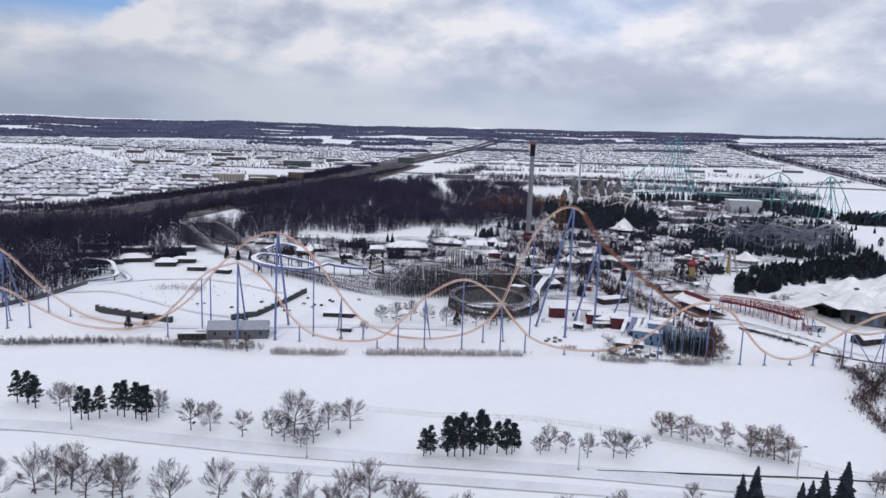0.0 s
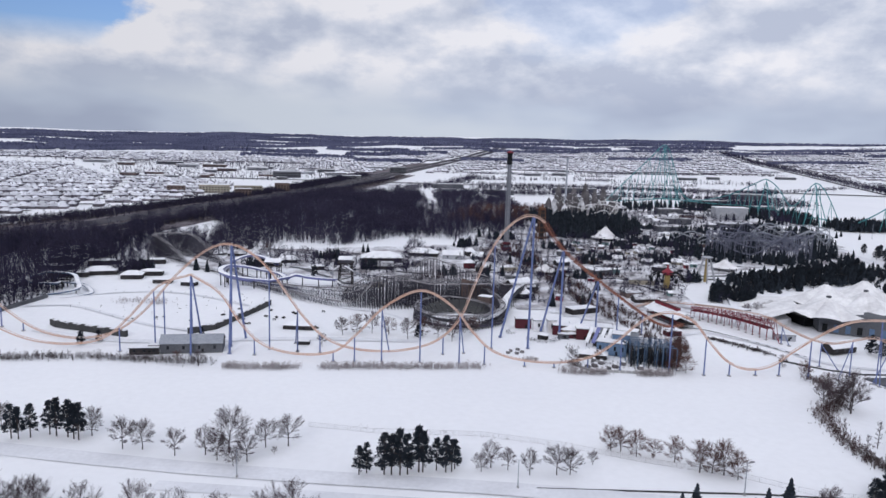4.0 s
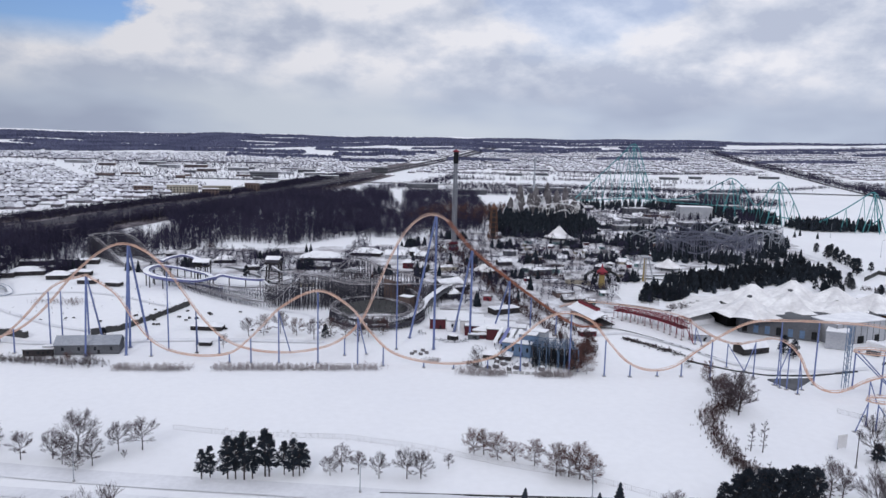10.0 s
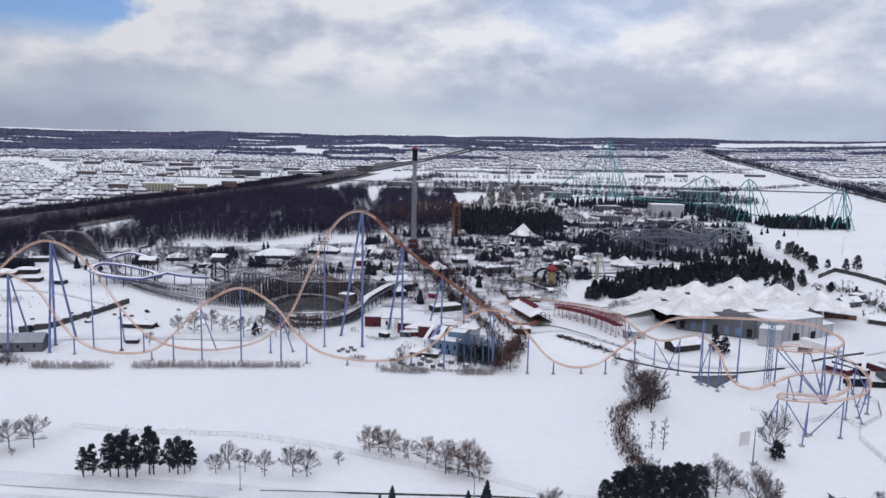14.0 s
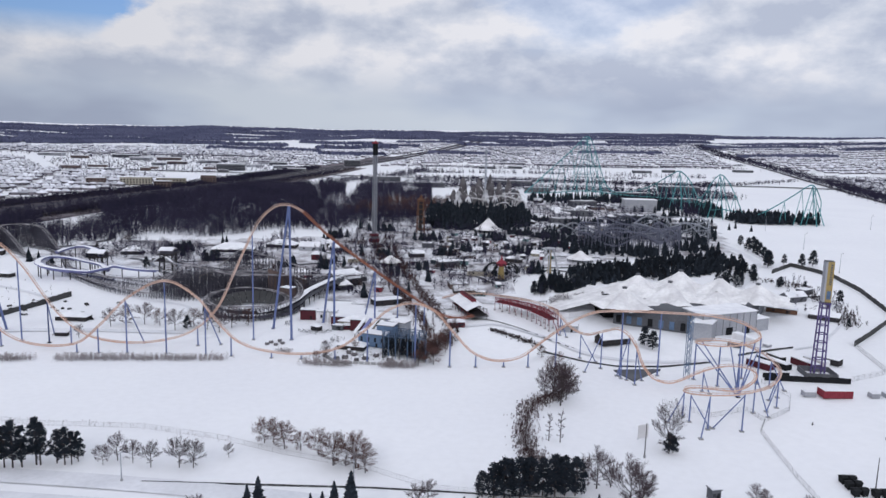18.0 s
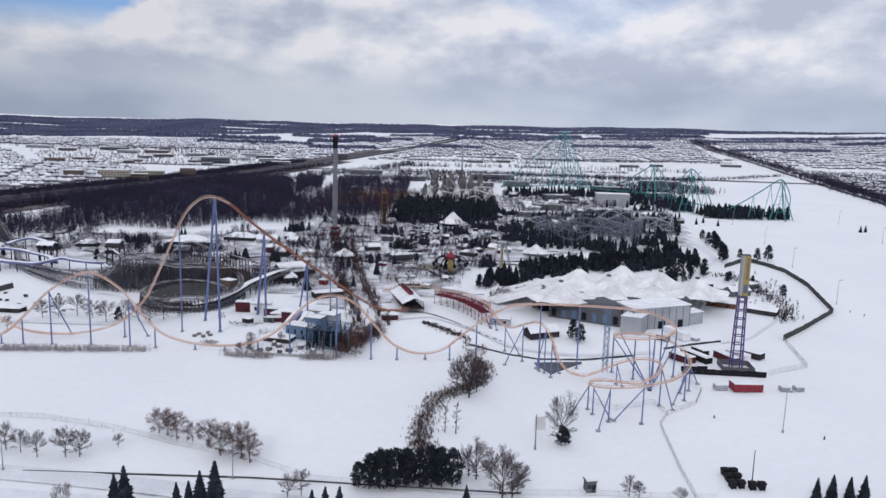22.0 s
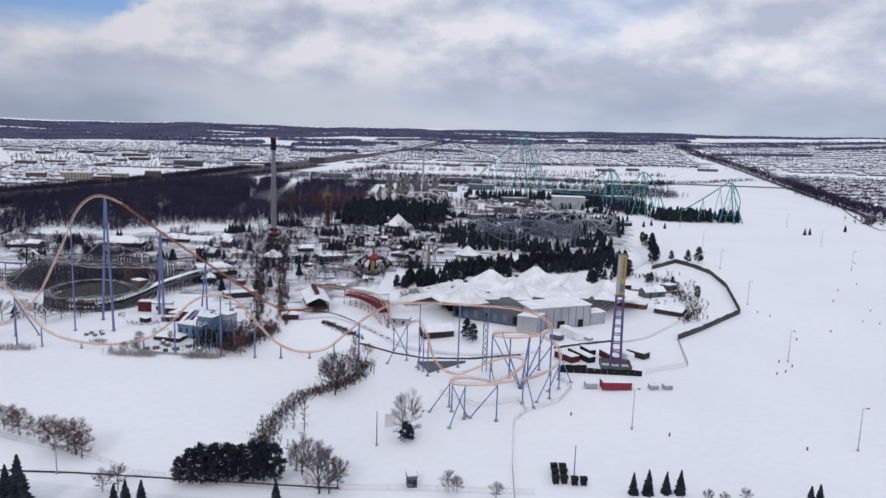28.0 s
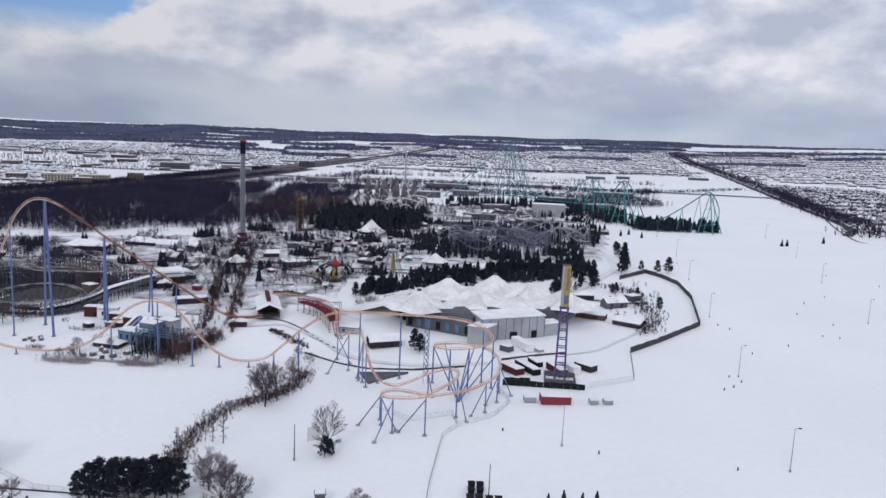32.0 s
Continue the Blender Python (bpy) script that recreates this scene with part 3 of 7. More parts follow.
def houses(name, cx, cy, rot, label, seed, size=(9, 11)):
    rng = np.random.default_rng(seed)
    n = len(cx)
    z = np.array([ground_z(a, b) for a, b in zip(cx, cy)]) - 0.3
    w, d = rng.uniform(size[0], size[1], n) / 2, rng.uniform(11, 14.5, n) / 2
    h, rise = rng.uniform(3.2, 4.2, n), rng.uniform(2.4, 3.4, n)
    ca, sa = np.cos(rot), np.sin(rot)

    def pt(x, y, zz):
        return np.c_[cx + x * ca - y * sa, cy + x * sa + y * ca, z + zz]
    corners = [(-1, -1), (1, -1), (1, 1), (-1, 1)]
    wall = np.stack([pt(a * w, b * d, 0 * h) for a, b in corners] + [pt(a * w, b * d, h) for a, b in corners], 1).reshape(-1, 3)
    q = np.array([(0, 1, 5, 4), (1, 2, 6, 5), (2, 3, 7, 6), (3, 0, 4, 7)])
    raw(name, wall, (np.arange(n)[:, None, None] * 8 + q).reshape(-1, 4), HAZEDWALL, label, "houses")
    o = 0.5
    roof = np.stack([pt(a * (w + o), b * (d + o), h - 0.2) for a, b in corners] + [pt(-w * 0.5, 0 * d, h + rise), pt(w * 0.5, 0 * d, h + rise)], 1).reshape(-1, 3)
    q4 = np.array([(0, 1, 5, 4), (2, 3, 4, 5), (1, 2, 5, 5), (3, 0, 4, 4)])
    rf = raw(name.replace("houses", "house_roofs"), roof, (np.arange(n)[:, None, None] * 6 + q4[:2]).reshape(-1, 4), HOUSEROOF, "snow-covered roofs of the " + label.split(" of ")[-1], "roofs")
    raw(name.replace("houses", "house_hips"), roof, (np.arange(n)[:, None, None] * 6 + np.array([(1, 2, 5), (3, 0, 4)])).reshape(-1, 3), HOUSEROOF, "snow-covered hips of the " + label.split(" of ")[-1], "roofs")


def suburb(name, poly, angle, pitch, row, seed, label, block=190, keep=0.92, trees=3):
    """House rows in pairs along streets, with cross streets every block."""
    rng = np.random.default_rng(seed)
    xs, ys = [p[0] for p in poly], [p[1] for p in poly]
    mx, my, half = (min(xs) + max(xs)) / 2, (min(ys) + max(ys)) / 2, math.hypot(max(xs) - min(xs), max(ys) - min(ys)) / 2
    u, v = np.meshgrid(np.arange(-half, half, pitch), np.arange(-half, half, row))
    k = np.arange(u.shape[0])[:, None] % 2
    v = v + np.where(k == 0, row * 0.16, -row * 0.16)
    bend = 20 * np.sin(u / 150 + v / 300) + 5 * np.sin(u / 47 - v / 170)
    u, v = (u + rng.normal(0, 1.0, u.shape)).ravel(), (v + bend + rng.normal(0, 0.7, u.shape)).ravel()
    keepers = (np.mod(u + 60 * np.sin(v / 300), block) > 18) & (rng.uniform(0, 1, len(u)) < keep)
    u, v = u[keepers], v[keepers]
    c, s = math.cos(angle), math.sin(angle)
    px, py = mx + u * c - v * s, my + u * s + v * c
    k = inside(px, py, poly)
    px, py = px[k], py[k]
    street = Shape()
    for i in range(1, int(2 * half / row), 2):
        v0 = -half + (i + 0.5) * row
        last = None
        for uu in np.arange(-half, half, 30.0):
            vv = v0 + 20 * math.sin(uu / 150 + v0 / 300) + 5 * math.sin(uu / 47 - v0 / 170)
            x, y = mx + uu * c - vv * s, my + uu * s + vv * c
            ok = bool(inside(np.array([x]), np.array([y]), poly)[0])
            if ok and last:
                (xa, ya) = last
                w = 5.5
                street.add([(xa + w * s, ya - w * c, ground_z(xa, ya) + 0.5), (x + w * s, y - w * c, ground_z(x, y) + 0.5), (x - w * s, y + w * c, ground_z(x, y) + 0.5), (xa - w * s, ya + w * c, ground_z(xa, ya) + 0.5)], [(0, 1, 2, 3)])
            last = (x, y) if ok else None
    tagged(street.obj(name.replace("houses", "road_streets"), ASPHALT), "wet dark streets between the house rows", "street", kind="structure")
    houses(name, px, py, angle + rng.normal(0, 0.08, len(px)), label, seed + 1)
    m = np.arange(len(px)).repeat(trees)
    m = m[rng.uniform(0, 1, len(m)) < 0.95]
    tx, ty = px[m] + rng.normal(0, 5, len(m)), py[m] + row * 0.34 + rng.normal(0, 3.2, len(m))
    # garden trees of suburbs beyond 2000 m use the colour with haze in it
    bare_forest(name.replace("houses", "garden_trees"), tx, ty, np.array([ground_z(a, b) for a, b in zip(tx, ty)]), 4, 8.5, HAZEWOODS if my > 2000 else WOODS, "small leafless garden trees among houses", seed + 2, twigs=14, wide=0.95, category="trees")


suburb("houses_west", [(-470, 740), (-335, 1040), (-310, 1330), (-460, 1460), (-640, 1500), (-900, 1900), (-1150, 1900), (-1000, 800)], 0.16, 10.4, 38, 20, "dense rows of dark houses of the western suburb")
suburb("houses_west_far", [(-350, 2250), (-130, 2800), (-784, 2838), (-1500, 2400), (-1300, 2150)], 0.12, 11, 46, 23, "dense rows of dark houses of the north-western suburb")
suburb("houses_east", [(190, 2150), (1050, 2150), (1400, 3500), (400, 3500), (250, 2700)], -0.05, 11, 54, 26, "dense rows of dark houses of the northern suburb", trees=1)
suburb("houses_east_far", [(1180, 2000), (1500, 1750), (2500, 3300), (2300, 3800), (1500, 3500)], -0.1, 11, 54, 29, "dense rows of dark houses of the eastern suburb", trees=1)
suburb("houses_east_near", [(960, 1000), (1300, 1700), (1100, 1830), (890, 1010)], -0.3, 10.6, 42, 32, "dense rows of dark houses of the railway suburb", trees=1)

suburb("houses_north_west", [(-330, 2000), (-130, 1900), (0, 2480), (330, 3600), (-130, 3400), (-130, 2800), (-350, 2250)], 0.14, 11, 48, 35, "dense rows of dark houses of the motorway suburb", trees=1)
suburb("houses_north", [(10, 1960), (190, 2150), (250, 2700), (400, 3500), (110, 2450)], 0.02, 11, 50, 38, "dense rows of dark houses of the middle suburb", trees=1)

# ---- steel roller coaster: orange track on blue columns ----
LIFT = [(174, 417, 3.2), (166, 410.5, 3.3), (157, 406, 5.5), (146, 401.5, 12.5), (119, 391.5, 33), (98, 381, 50.5), (84, 371, 66)]
DROP = [(84, 371, 66), (78, 367, 69.5), (71, 366, 68.5), (63, 366, 61), (56, 365, 48), (50, 363, 34), (44, 359, 20), (36, 355, 11),
       (25, 352, 5.5), (8, 350, 3), (-10, 351, 3.6), (-24, 353, 8), (-36, 354, 19), (-51, 356, 39), (-62, 357, 49), (-73.5, 358, 53), (-85, 358, 49), (-99, 358, 37), (-115, 358, 19), (-130, 358, 8), (-150, 361, 3.2),
       (-172, 368, 4.5), (-190, 375, 11), (-205, 379, 21), (-220, 381, 34), (-240, 381, 44), (-262, 374, 44)]
TURN = [(-262, 374, 44), (-272, 362, 36), (-264, 350, 30), (-245, 346, 28), (-222, 349, 27), (-205, 353, 21), (-190, 356, 11), (-172, 355, 4), (-150, 351, 3), (-132, 349, 7), (-120, 350, 17), (-105, 351, 33), (-90, 352, 38.5)]
BACK = [(-90, 352, 38.5), (-76, 351, 30), (-66, 350, 16), (-55, 348, 6), (-38, 344, 2.6), (-19, 342, 4.5), (-7, 342, 14), (6, 343, 27), (23, 343, 35), (38, 342, 28), (48, 342, 16), (58, 341, 7), (72, 340, 3), (90, 339, 2.4), (106, 338, 6),
        (118, 337, 14.5), (129, 335, 25), (140, 334, 29), (151, 332, 26), (160, 332, 16), (169, 332, 7), (180, 333, 2.8), (192, 334, 4.5), (202, 332, 13), (212, 328, 22), (223, 325, 28.5), (236, 323, 30), (254, 325, 29.3), (270, 328, 28)]
HELIX = [(270, 328, 28), (281, 327.5, 27.3), (289, 323.5, 26), (294, 319, 24), (295, 315, 22), (291, 311.5, 20.5), (284, 309.5, 19.5), (276, 311, 18.5), (270.5, 316, 17.6), (269, 322, 17), (274, 327, 16.5), (283, 329, 16), (292, 328, 15), (297, 321, 14), (298, 310, 13), (296, 298, 12.5), (290, 286, 12.6),
         (281, 274, 13.4), (272, 265.5, 14.6), (262, 261, 14.6), (254, 264, 13.2), (249.5, 271, 11.2), (249, 278, 10), (253, 281, 10.2), (259, 276, 11.4), (266, 270, 13), (273, 272, 15.4), (278, 280, 16.5), (278.5, 291, 15.5), (274, 300, 13), (267, 304.5, 9.5), (260, 304.5, 6), (253, 305, 3.4), (246.5, 308, 4.5),
         (242, 309.5, 10), (240, 312, 16), (238, 318, 20), (235, 326, 21), (230, 334, 17.5), (225, 343, 13.5), (221, 357, 12.2), (219, 377, 12.6), (217, 400, 12.3), (208, 426, 10.4), (194, 446, 8.4), (180, 457, 7.6), (166, 459, 6.2), (157, 453, 5)]


def sunk(x, y, z):
    """A track point, set out and down with the basin that its columns stand in."""
    k = 0.03 * (1 - 0.6 * ease(45, 70, z)) * (1 - ease(270, 350, x)) * (1 - ease(378, 410, y))
    mid = min(190.0, max(30.0, 80 + 0.45 * x))
    return x + k * (x - mid), y * (1 + k), z - k * (105 - z)


def coaster_track(pts, parent, mat, gauge=0.68, spine=0.3, rail=0.12, bank=None):
    line = spline([sunk(*p) for p in pts], 2.0)
    n = len(line)
    side = []
    for i in range(n):
        a, b, c = line[max(i - 2, 0)], line[i], line[min(i + 2, n - 1)]
        d = (c - a).normalized()
        flat = Vector((d.x, d.y, 0)).normalized()
        s = Vector((flat.y, -flat.x, 0))
        d1, d2 = Vector((b.x - a.x, b.y - a.y)), Vector((c.x - b.x, c.y - b.y))
        turn = d1.x * d2.y - d1.y * d2.x
        k = max(-1.0, min(1.0, turn / (d1.length * d2.length + 1e-6) * 4))
        ang = radians(55) * k
        side.append((s * math.cos(ang) + Vector((0, 0, 1)) * math.sin(ang)).normalized())
    Shape().tube(line, spine, 6).obj("spine", mat, parent)
    ups = [(side[i].cross(line[min(i + 1, n - 1)] - line[max(i - 1, 0)])).normalized() for i in range(n)]
    for sgn in (-1, 1):
        Shape().tube([line[i] + side[i] * (gauge * sgn) + ups[i] * 0.65 for i in range(n)], rail, 6).obj("rail", mat, parent)
    ties = Shape()
    for i in range(0, n, 1):
        p = line[i] + ups[i] * 0.6
        ties.beam(p - side[i] * gauge, p + side[i] * gauge, 0.07, sides=4)
        ties.beam(line[i], p, 0.12, sides=4)
    tagged(ties.obj("tie_run", mat, parent), kind="stuff")
    return line


big = empty("roller_coaster", "tall steel roller coaster, orange track on blue columns by lake", "roller coaster")
LINES = [coaster_track(p, big, m) for p, m in ((LIFT, LIFTRED), (DROP, ORANGE), (TURN, ORANGE), (BACK, ORANGE), (HELIX, ORANGE))]
# catwalk along the lift
for o in (-1.9, 1.9):
    w = Vector((0.55, -0.83, 0)) * o
    Shape().tube([p + w for p in LINES[0]], 0.2, 4).obj("catwalk", LIFTRED, big, "rusty red lift catwalk")
    Shape().tube([p + w + Vector((0, 0, 1.1)) for p in LINES[0]], 0.06, 4).obj("catwalk_rail", LIFTRED, big)


def near_track(x, y, z=None):
    """Track point above (x, y)."""
    best = None
    x, y, z = sunk(x, y, 5.0 if z is None else z)
    for line in LINES:
        for p in line:
            d = (p.x - x) ** 2 + (p.y - y) ** 2 + (p.z - z) ** 2
            if best is None or d < best[0]:
                best = (d, p)
    return best[1]


def column(foot, top, r=0.44, mat=BLUE, parent=big):
    g = ground_z(foot[0], foot[1])
    s = Shape().beam((foot[0], foot[1], g), top, r * 1.08, r * 0.85, sides=10)
    s.beam((foot[0], foot[1], g), (foot[0], foot[1], g + 0.25), r * 1.9, sides=10)
    s.obj("column", mat, parent, smooth=False)
    Shape().box(foot[0] - 0.8, foot[1] - 0.8, g - 0.2, foot[0] + 0.8, foot[1] + 0.8, g + 0.35).obj("footing", CONCRETE, parent)


def post_under(x, y, z, r=0.36, lean=None):
    p = near_track(x, y, z)
    column((p.x, p.y), p - Vector((0, 0, 0.4)), r)
    if lean:
        column((p.x + lean[0], p.y + lean[1]), p - Vector((0, 0, 0.8)), r * 0.85)


# crest and hill towers: upright plus splayed legs
for (x, y, z, legs) in ((78, 367, 69, ((0, 4), (-13, 21))), (-71, 358, 52.5, ((0, -7), (-2, 3), (3, 14))), (-90, 352, 38, ((1, -6), (-1, 3), (0, 16))),
                        (98, 381, 50, ((0, 2), (-8, 16))), (119, 391.5, 32.5, ((0, 1), (-7, 13))), (-222, 381, 35, ((0, -12), (-4, 4), (6, 5), (-10, -8)))):
    p = near_track(x, y, z)
    for lx, ly in legs:
        column((p.x + lx, p.y + ly), (p.x + lx * 0.04, p.y + ly * 0.04, p.z - 0.5), 0.58 if z > 45 else 0.46)
for x, y, z in ((59, 366, 56), (34, 355, 10), (-28, 353, 10), (-39, 354, 22), (-52, 356, 41), (-59, 349, 9), (-19, 342, 4), (-8, 342, 13), (54, 341, 9), (120, 337, 16), (142, 334, 29), (158, 332, 18), (170, 332, 6), (184, 333, 3), (196, 334, 7),
                (-105, 358, 30), (-125, 349, 12), (-184, 372, 8), (-197, 377, 16), (-196, 355, 14), (146, 401.5, 12.5), (23, 343, 35), (254, 325, 29), (208, 329, 19), (-108, 351, 30), (132, 396.5, 23), (88, 339, 2.6), (74, 340, 3), (105, 338, 5)):
    post_under(x, y, z)
for x, y, z, lx, ly in ((5, 343, 26, 3, 14), (42, 342, 24, 3, 15), (-39, 354, 22, -3, 11), (-205, 353, 21, -4, 10), (236, 323, 30, 0, -3), (249, 276, 10.5, -8, -6), (254, 264, 13.2, -6, -9), (250, 272, 11, 6, -5), (266, 262, 14.8, -10, 3), (278, 280, 16.5, 4, -5), (296, 298, 12.5, -5, -3), (290, 286, 12.6, -6, -4),
                        (230, 334, 17.5, -9, -6), (223, 348, 13, 7, -5), (238, 318, 20, -3, 6), (267, 304.5, 9.5, 2, -3), (240, 312, 16, 5, 6), (217, 380, 12.5, 3, -3), (298, 310, 13, 5, -4)):
    post_under(x, y, z, 0.28 if x > 200 else 0.36, (lx, ly))
for x, y, z in ((269, 321, 17), (274, 327, 16.5), (283, 309.5, 19.4), (292, 312, 20.8), (288, 329, 15.5), (297, 321, 14)):
    p = near_track(x, y, z)
    column((282, 306), p - Vector((0, 0, 0.4)), 0.3)
for x, y, z in ((269, 321, 17), (276, 311, 18.5), (291, 323, 25.5), (295, 316, 22), (284, 309.5, 19.5)):
    post_under(x, y, z)

# lattice mast beside the helix
mast = Shape()
for dx, dy in ((-1, -1), (1, -1), (1, 1), (-1, 1)):
    mast.beam((268 + dx, 330 + dy, -3.4), (268 + dx, 330 + dy, 27), 0.16, sides=4)
for k in range(9):
    z = k * 3
    mast.beam((267, 329, z), (269, 331, z + 3), 0.1).beam((269, 329, z), (267, 331, z + 3), 0.1).beam((267, 329, z), (269, 329, z + 3), 0.1).beam((269, 331, z), (267, 331, z + 3), 0.1)
mast.obj("brake_tower", SLATEBLUE, big)

# ---- drop tower ----
DX, DY = 97.3, 675.0
DZ = ground_z(DX, DY)
drop = empty("drop_tower", "slender grey drop tower with a dark head and red crown", "ride", "", DX, DY, DZ)
Shape().lathe(0, 0, [(0, 2.0), (91, 1.7)], 10).obj("mast", MAST, drop)
for a in range(4):
    c, sn = math.cos(a * math.pi / 2), math.sin(a * math.pi / 2)
    Shape().beam((2.2 * c, 2.2 * sn, 3), (1.95 * c, 1.95 * sn, 90), 0.18).obj("guide_rail", STEEL, drop)
Shape().lathe(0, 0, [(80, 2.4), (90.5, 2.4)], 10).obj("head", BLACK, drop)
Shape().lathe(0, 0, [(90.5, 3.2), (91.3, 3.4), (92.2, 1.2), (93, 0.3)], 10).obj("crown", RED, drop)
Shape().lathe(0, 0, [(6, 4.2), (7.6, 4.2), (8.4, 2.4)], 12).obj("gondola", DARKRED, drop)
Shape().lathe(0, 0, [(0, 5), (3, 5), (3.4, 4.6)], 12).obj("base", DARKRED, drop)

# ---- swing tower ----
fly = empty("swing_tower", "purple lattice ride tower with tall yellow sign panel", "ride", "", 329.5, 331.0, 0, -8)
for sx in (-1, 1):
    for sy in (-1, 1):
        Shape().beam((sx * 2.3, sy * 2.0, 0), (sx * 1.6, sy * 1.4, 34.2), 0.36, sides=8).obj("leg", PURPLE, fly)
for k in range(1, 9):
    z = k * 4
    w = 2.3 - 0.6 * z / 31
    Shape().add([(a * w, b * w * 0.87, z + c) for c in (-0.25, 0.25) for a, b in ((-1, -1), (1, -1), (1, 1), (-1, 1))], [(0, 1, 5, 4), (1, 2, 6, 5), (2, 3, 7, 6), (3, 0, 4, 7)]).obj("crossbar", PURPLE, fly)
Shape().box(-1.75, -1.5, 34.6, 1.75, 1.5, 54).obj("sign_box", DARKSIDING, fly)
Shape().box(-0.95, -1.7, 35, 1.82, 1.7, 53.6).obj("sign_panel", YELLOW, fly, "faded yellow sign panel")
Shape().box(-1.82, -1.69, 35, -0.97, 1.69, 53.6).obj("sign_edge", SIDING, fly, "grey edge panel")
for k in range(9):
    Shape().box(0.2, -1.74, 43 + 1.1 * k, 1.2, -1.7, 43.7 + 1.1 * k).obj("sign_bar", DARKSIDING, fly, "dark bar for the lettering")
Shape().box(-0.4, -1.75, 36.4, 1.3, -1.7, 40.2).obj("sign_emblem", SLATEBLUE, fly, "blue emblem block")
Shape().box(-2.2, -1.9, 34, 2.2, 1.9, 34.5).obj("platform", PURPLE, fly)
b = Shape()
b.box(-7, -6, 0, 7, -5.6, 2.4).box(-7, 5.6, 0, 7, 6, 2.4).box(-7, -5.6, 0, -6.6, 5.6, 2.4).box(6.6, -5.6, 0, 7, 5.6, 2.4)
b.obj("base_wall", DARKSIDING, fly)

# ---- generic buildings ----


def building(name, label, cx, cy, w, d, h, rot=0, wall=DARKSIDING, roof="flat", windows=0, group="", category="building", door=True, rise=None, cover=None):
    cover = cover or ROOFSNOW
    g = ground_z(cx, cy) - 0.1
    ob = empty(name, label, category, group, cx, cy, g, rot)
    Shape().box(-w / 2, -d / 2, 0, w / 2, d / 2, h).obj("wall", wall, ob)
    if roof == "flat":
        Shape().box(-w / 2 - 0.3, -d / 2 - 0.3, h, w / 2 + 0.3, d / 2 + 0.3, h + 0.25).obj("roof_edge", DARKSIDING, ob)
        Shape().box(-w / 2 - 0.1, -d / 2 - 0.1, h + 0.25, w / 2 + 0.1, d / 2 + 0.1, h + 0.55).obj("roof", cover, ob, "flat roof deep in snow")
    elif roof == "gable":
        rise = rise or d * 0.32
        for sx in (-1, 1):
            Shape().add([(sx * (w / 2 - t), y, z) for t in (0, 0.2) for y, z in ((-d / 2, h), (d / 2, h), (0, h + rise))], [(0, 1, 2), (5, 4, 3), (0, 3, 4, 1), (1, 4, 5, 2), (2, 5, 3, 0)]).obj("gable_end", wall, ob)
        Shape().gable(0, 0, w, d, h, rise).obj("roof", cover, ob, "pitched roof deep in snow")
    elif roof == "hip":
        rise = rise or d * 0.3
        o = 0.7
        Shape().add([(-w / 2 - o, -d / 2 - o, h), (w / 2 + o, -d / 2 - o, h), (w / 2 + o, d / 2 + o, h), (-w / 2 - o, d / 2 + o, h), (-w / 5, 0, h + rise), (w / 5, 0, h + rise)],
                    [(0, 1, 5, 4), (1, 2, 5), (2, 3, 4, 5), (3, 0, 4), (3, 2, 1, 0)]).obj("roof", cover, ob, "hipped roof deep in snow")
    for k in range(windows):
        x = -w / 2 + w * (k + 0.5) / windows
        Shape().box(x - 0.6, -d / 2 - 0.04, h * 0.4, x + 0.6, -d / 2 + 0.05, h * 0.75).obj("window", GLASS, ob)
    if door:
        Shape().box(w * 0.18 - 0.55, -d / 2 - 0.05, 0.1, w * 0.18 + 0.55, -d / 2 + 0.05, 2.2).obj("door", BLACK, ob)
    return ob


# ---- concert pavilion ----
hall = empty("pavilion", "grey concert hall with white peaked tent roofs in snow", "building")
Shape().prism([(256, 419), (293, 399), (300, 412), (345, 428), (362, 460), (352, 466), (300, 440), (262, 440)], 0, 11).obj("stage_wall", DARKSIDING, hall, "dark grey stage wall")
Shape().prism([(298, 392), (334, 406), (329, 424), (293, 409)], 0, 12.2).obj("stage_house", SIDING, hall, "light grey clad stage house")
Shape().prism([(297.6, 391.4), (334.6, 405.8), (329.2, 424.6), (292.4, 409.2)], 12.2, 12.7).obj("stage_roof", ROOFSNOW, hall)
Shape().prism([(290, 388), (300, 384), (306, 393), (296, 397)], 0, 9.5).obj("annex", SIDING, hall)
Shape().prism([(289.7, 387.7), (300.1, 383.6), (306.4, 393.2), (296, 397.3)], 9.5, 9.9).obj("annex_roof", ROOFSNOW, hall)
Shape().prism([(334.4, 407), (344, 412), (341, 420), (331, 416)], 0, 7).obj("annex", SIDING, hall)
Shape().prism([(334, 406.6), (344.4, 411.8), (341.2, 420.4), (330.8, 416.4)], 7, 7.4).obj("annex_roof", ROOFSNOW, hall)
for k in range(7):
    t = (k + 0.5) / 7
    x, y = 256 + 37 * t, 419 - 20 * t
    Shape().box(x - 1.3, y - 0.6, 1.2, x + 1.3, y + 0.2, 5.6, -28).obj("shutter", SLATEBLUE if k % 3 else BLACK, hall)
for k in range(9):
    t = k / 8
    x, y = 298 + 36 * t, 392 + 14 * t
    Shape().box(x - 0.12, y - 0.16, 0, x + 0.12, y + 0.06, 12, 21).obj("panel_joint", DARKSIDING, hall)
for x, y, w in ((303, 393.6, 1.6), (316, 398.8, 2.2), (328, 403.4, 1.6)):
    Shape().box(x - w, y - 0.25, 0.1, x + w, y + 0.2, 4.2, 21).obj("dock_door", BLACK, hall)
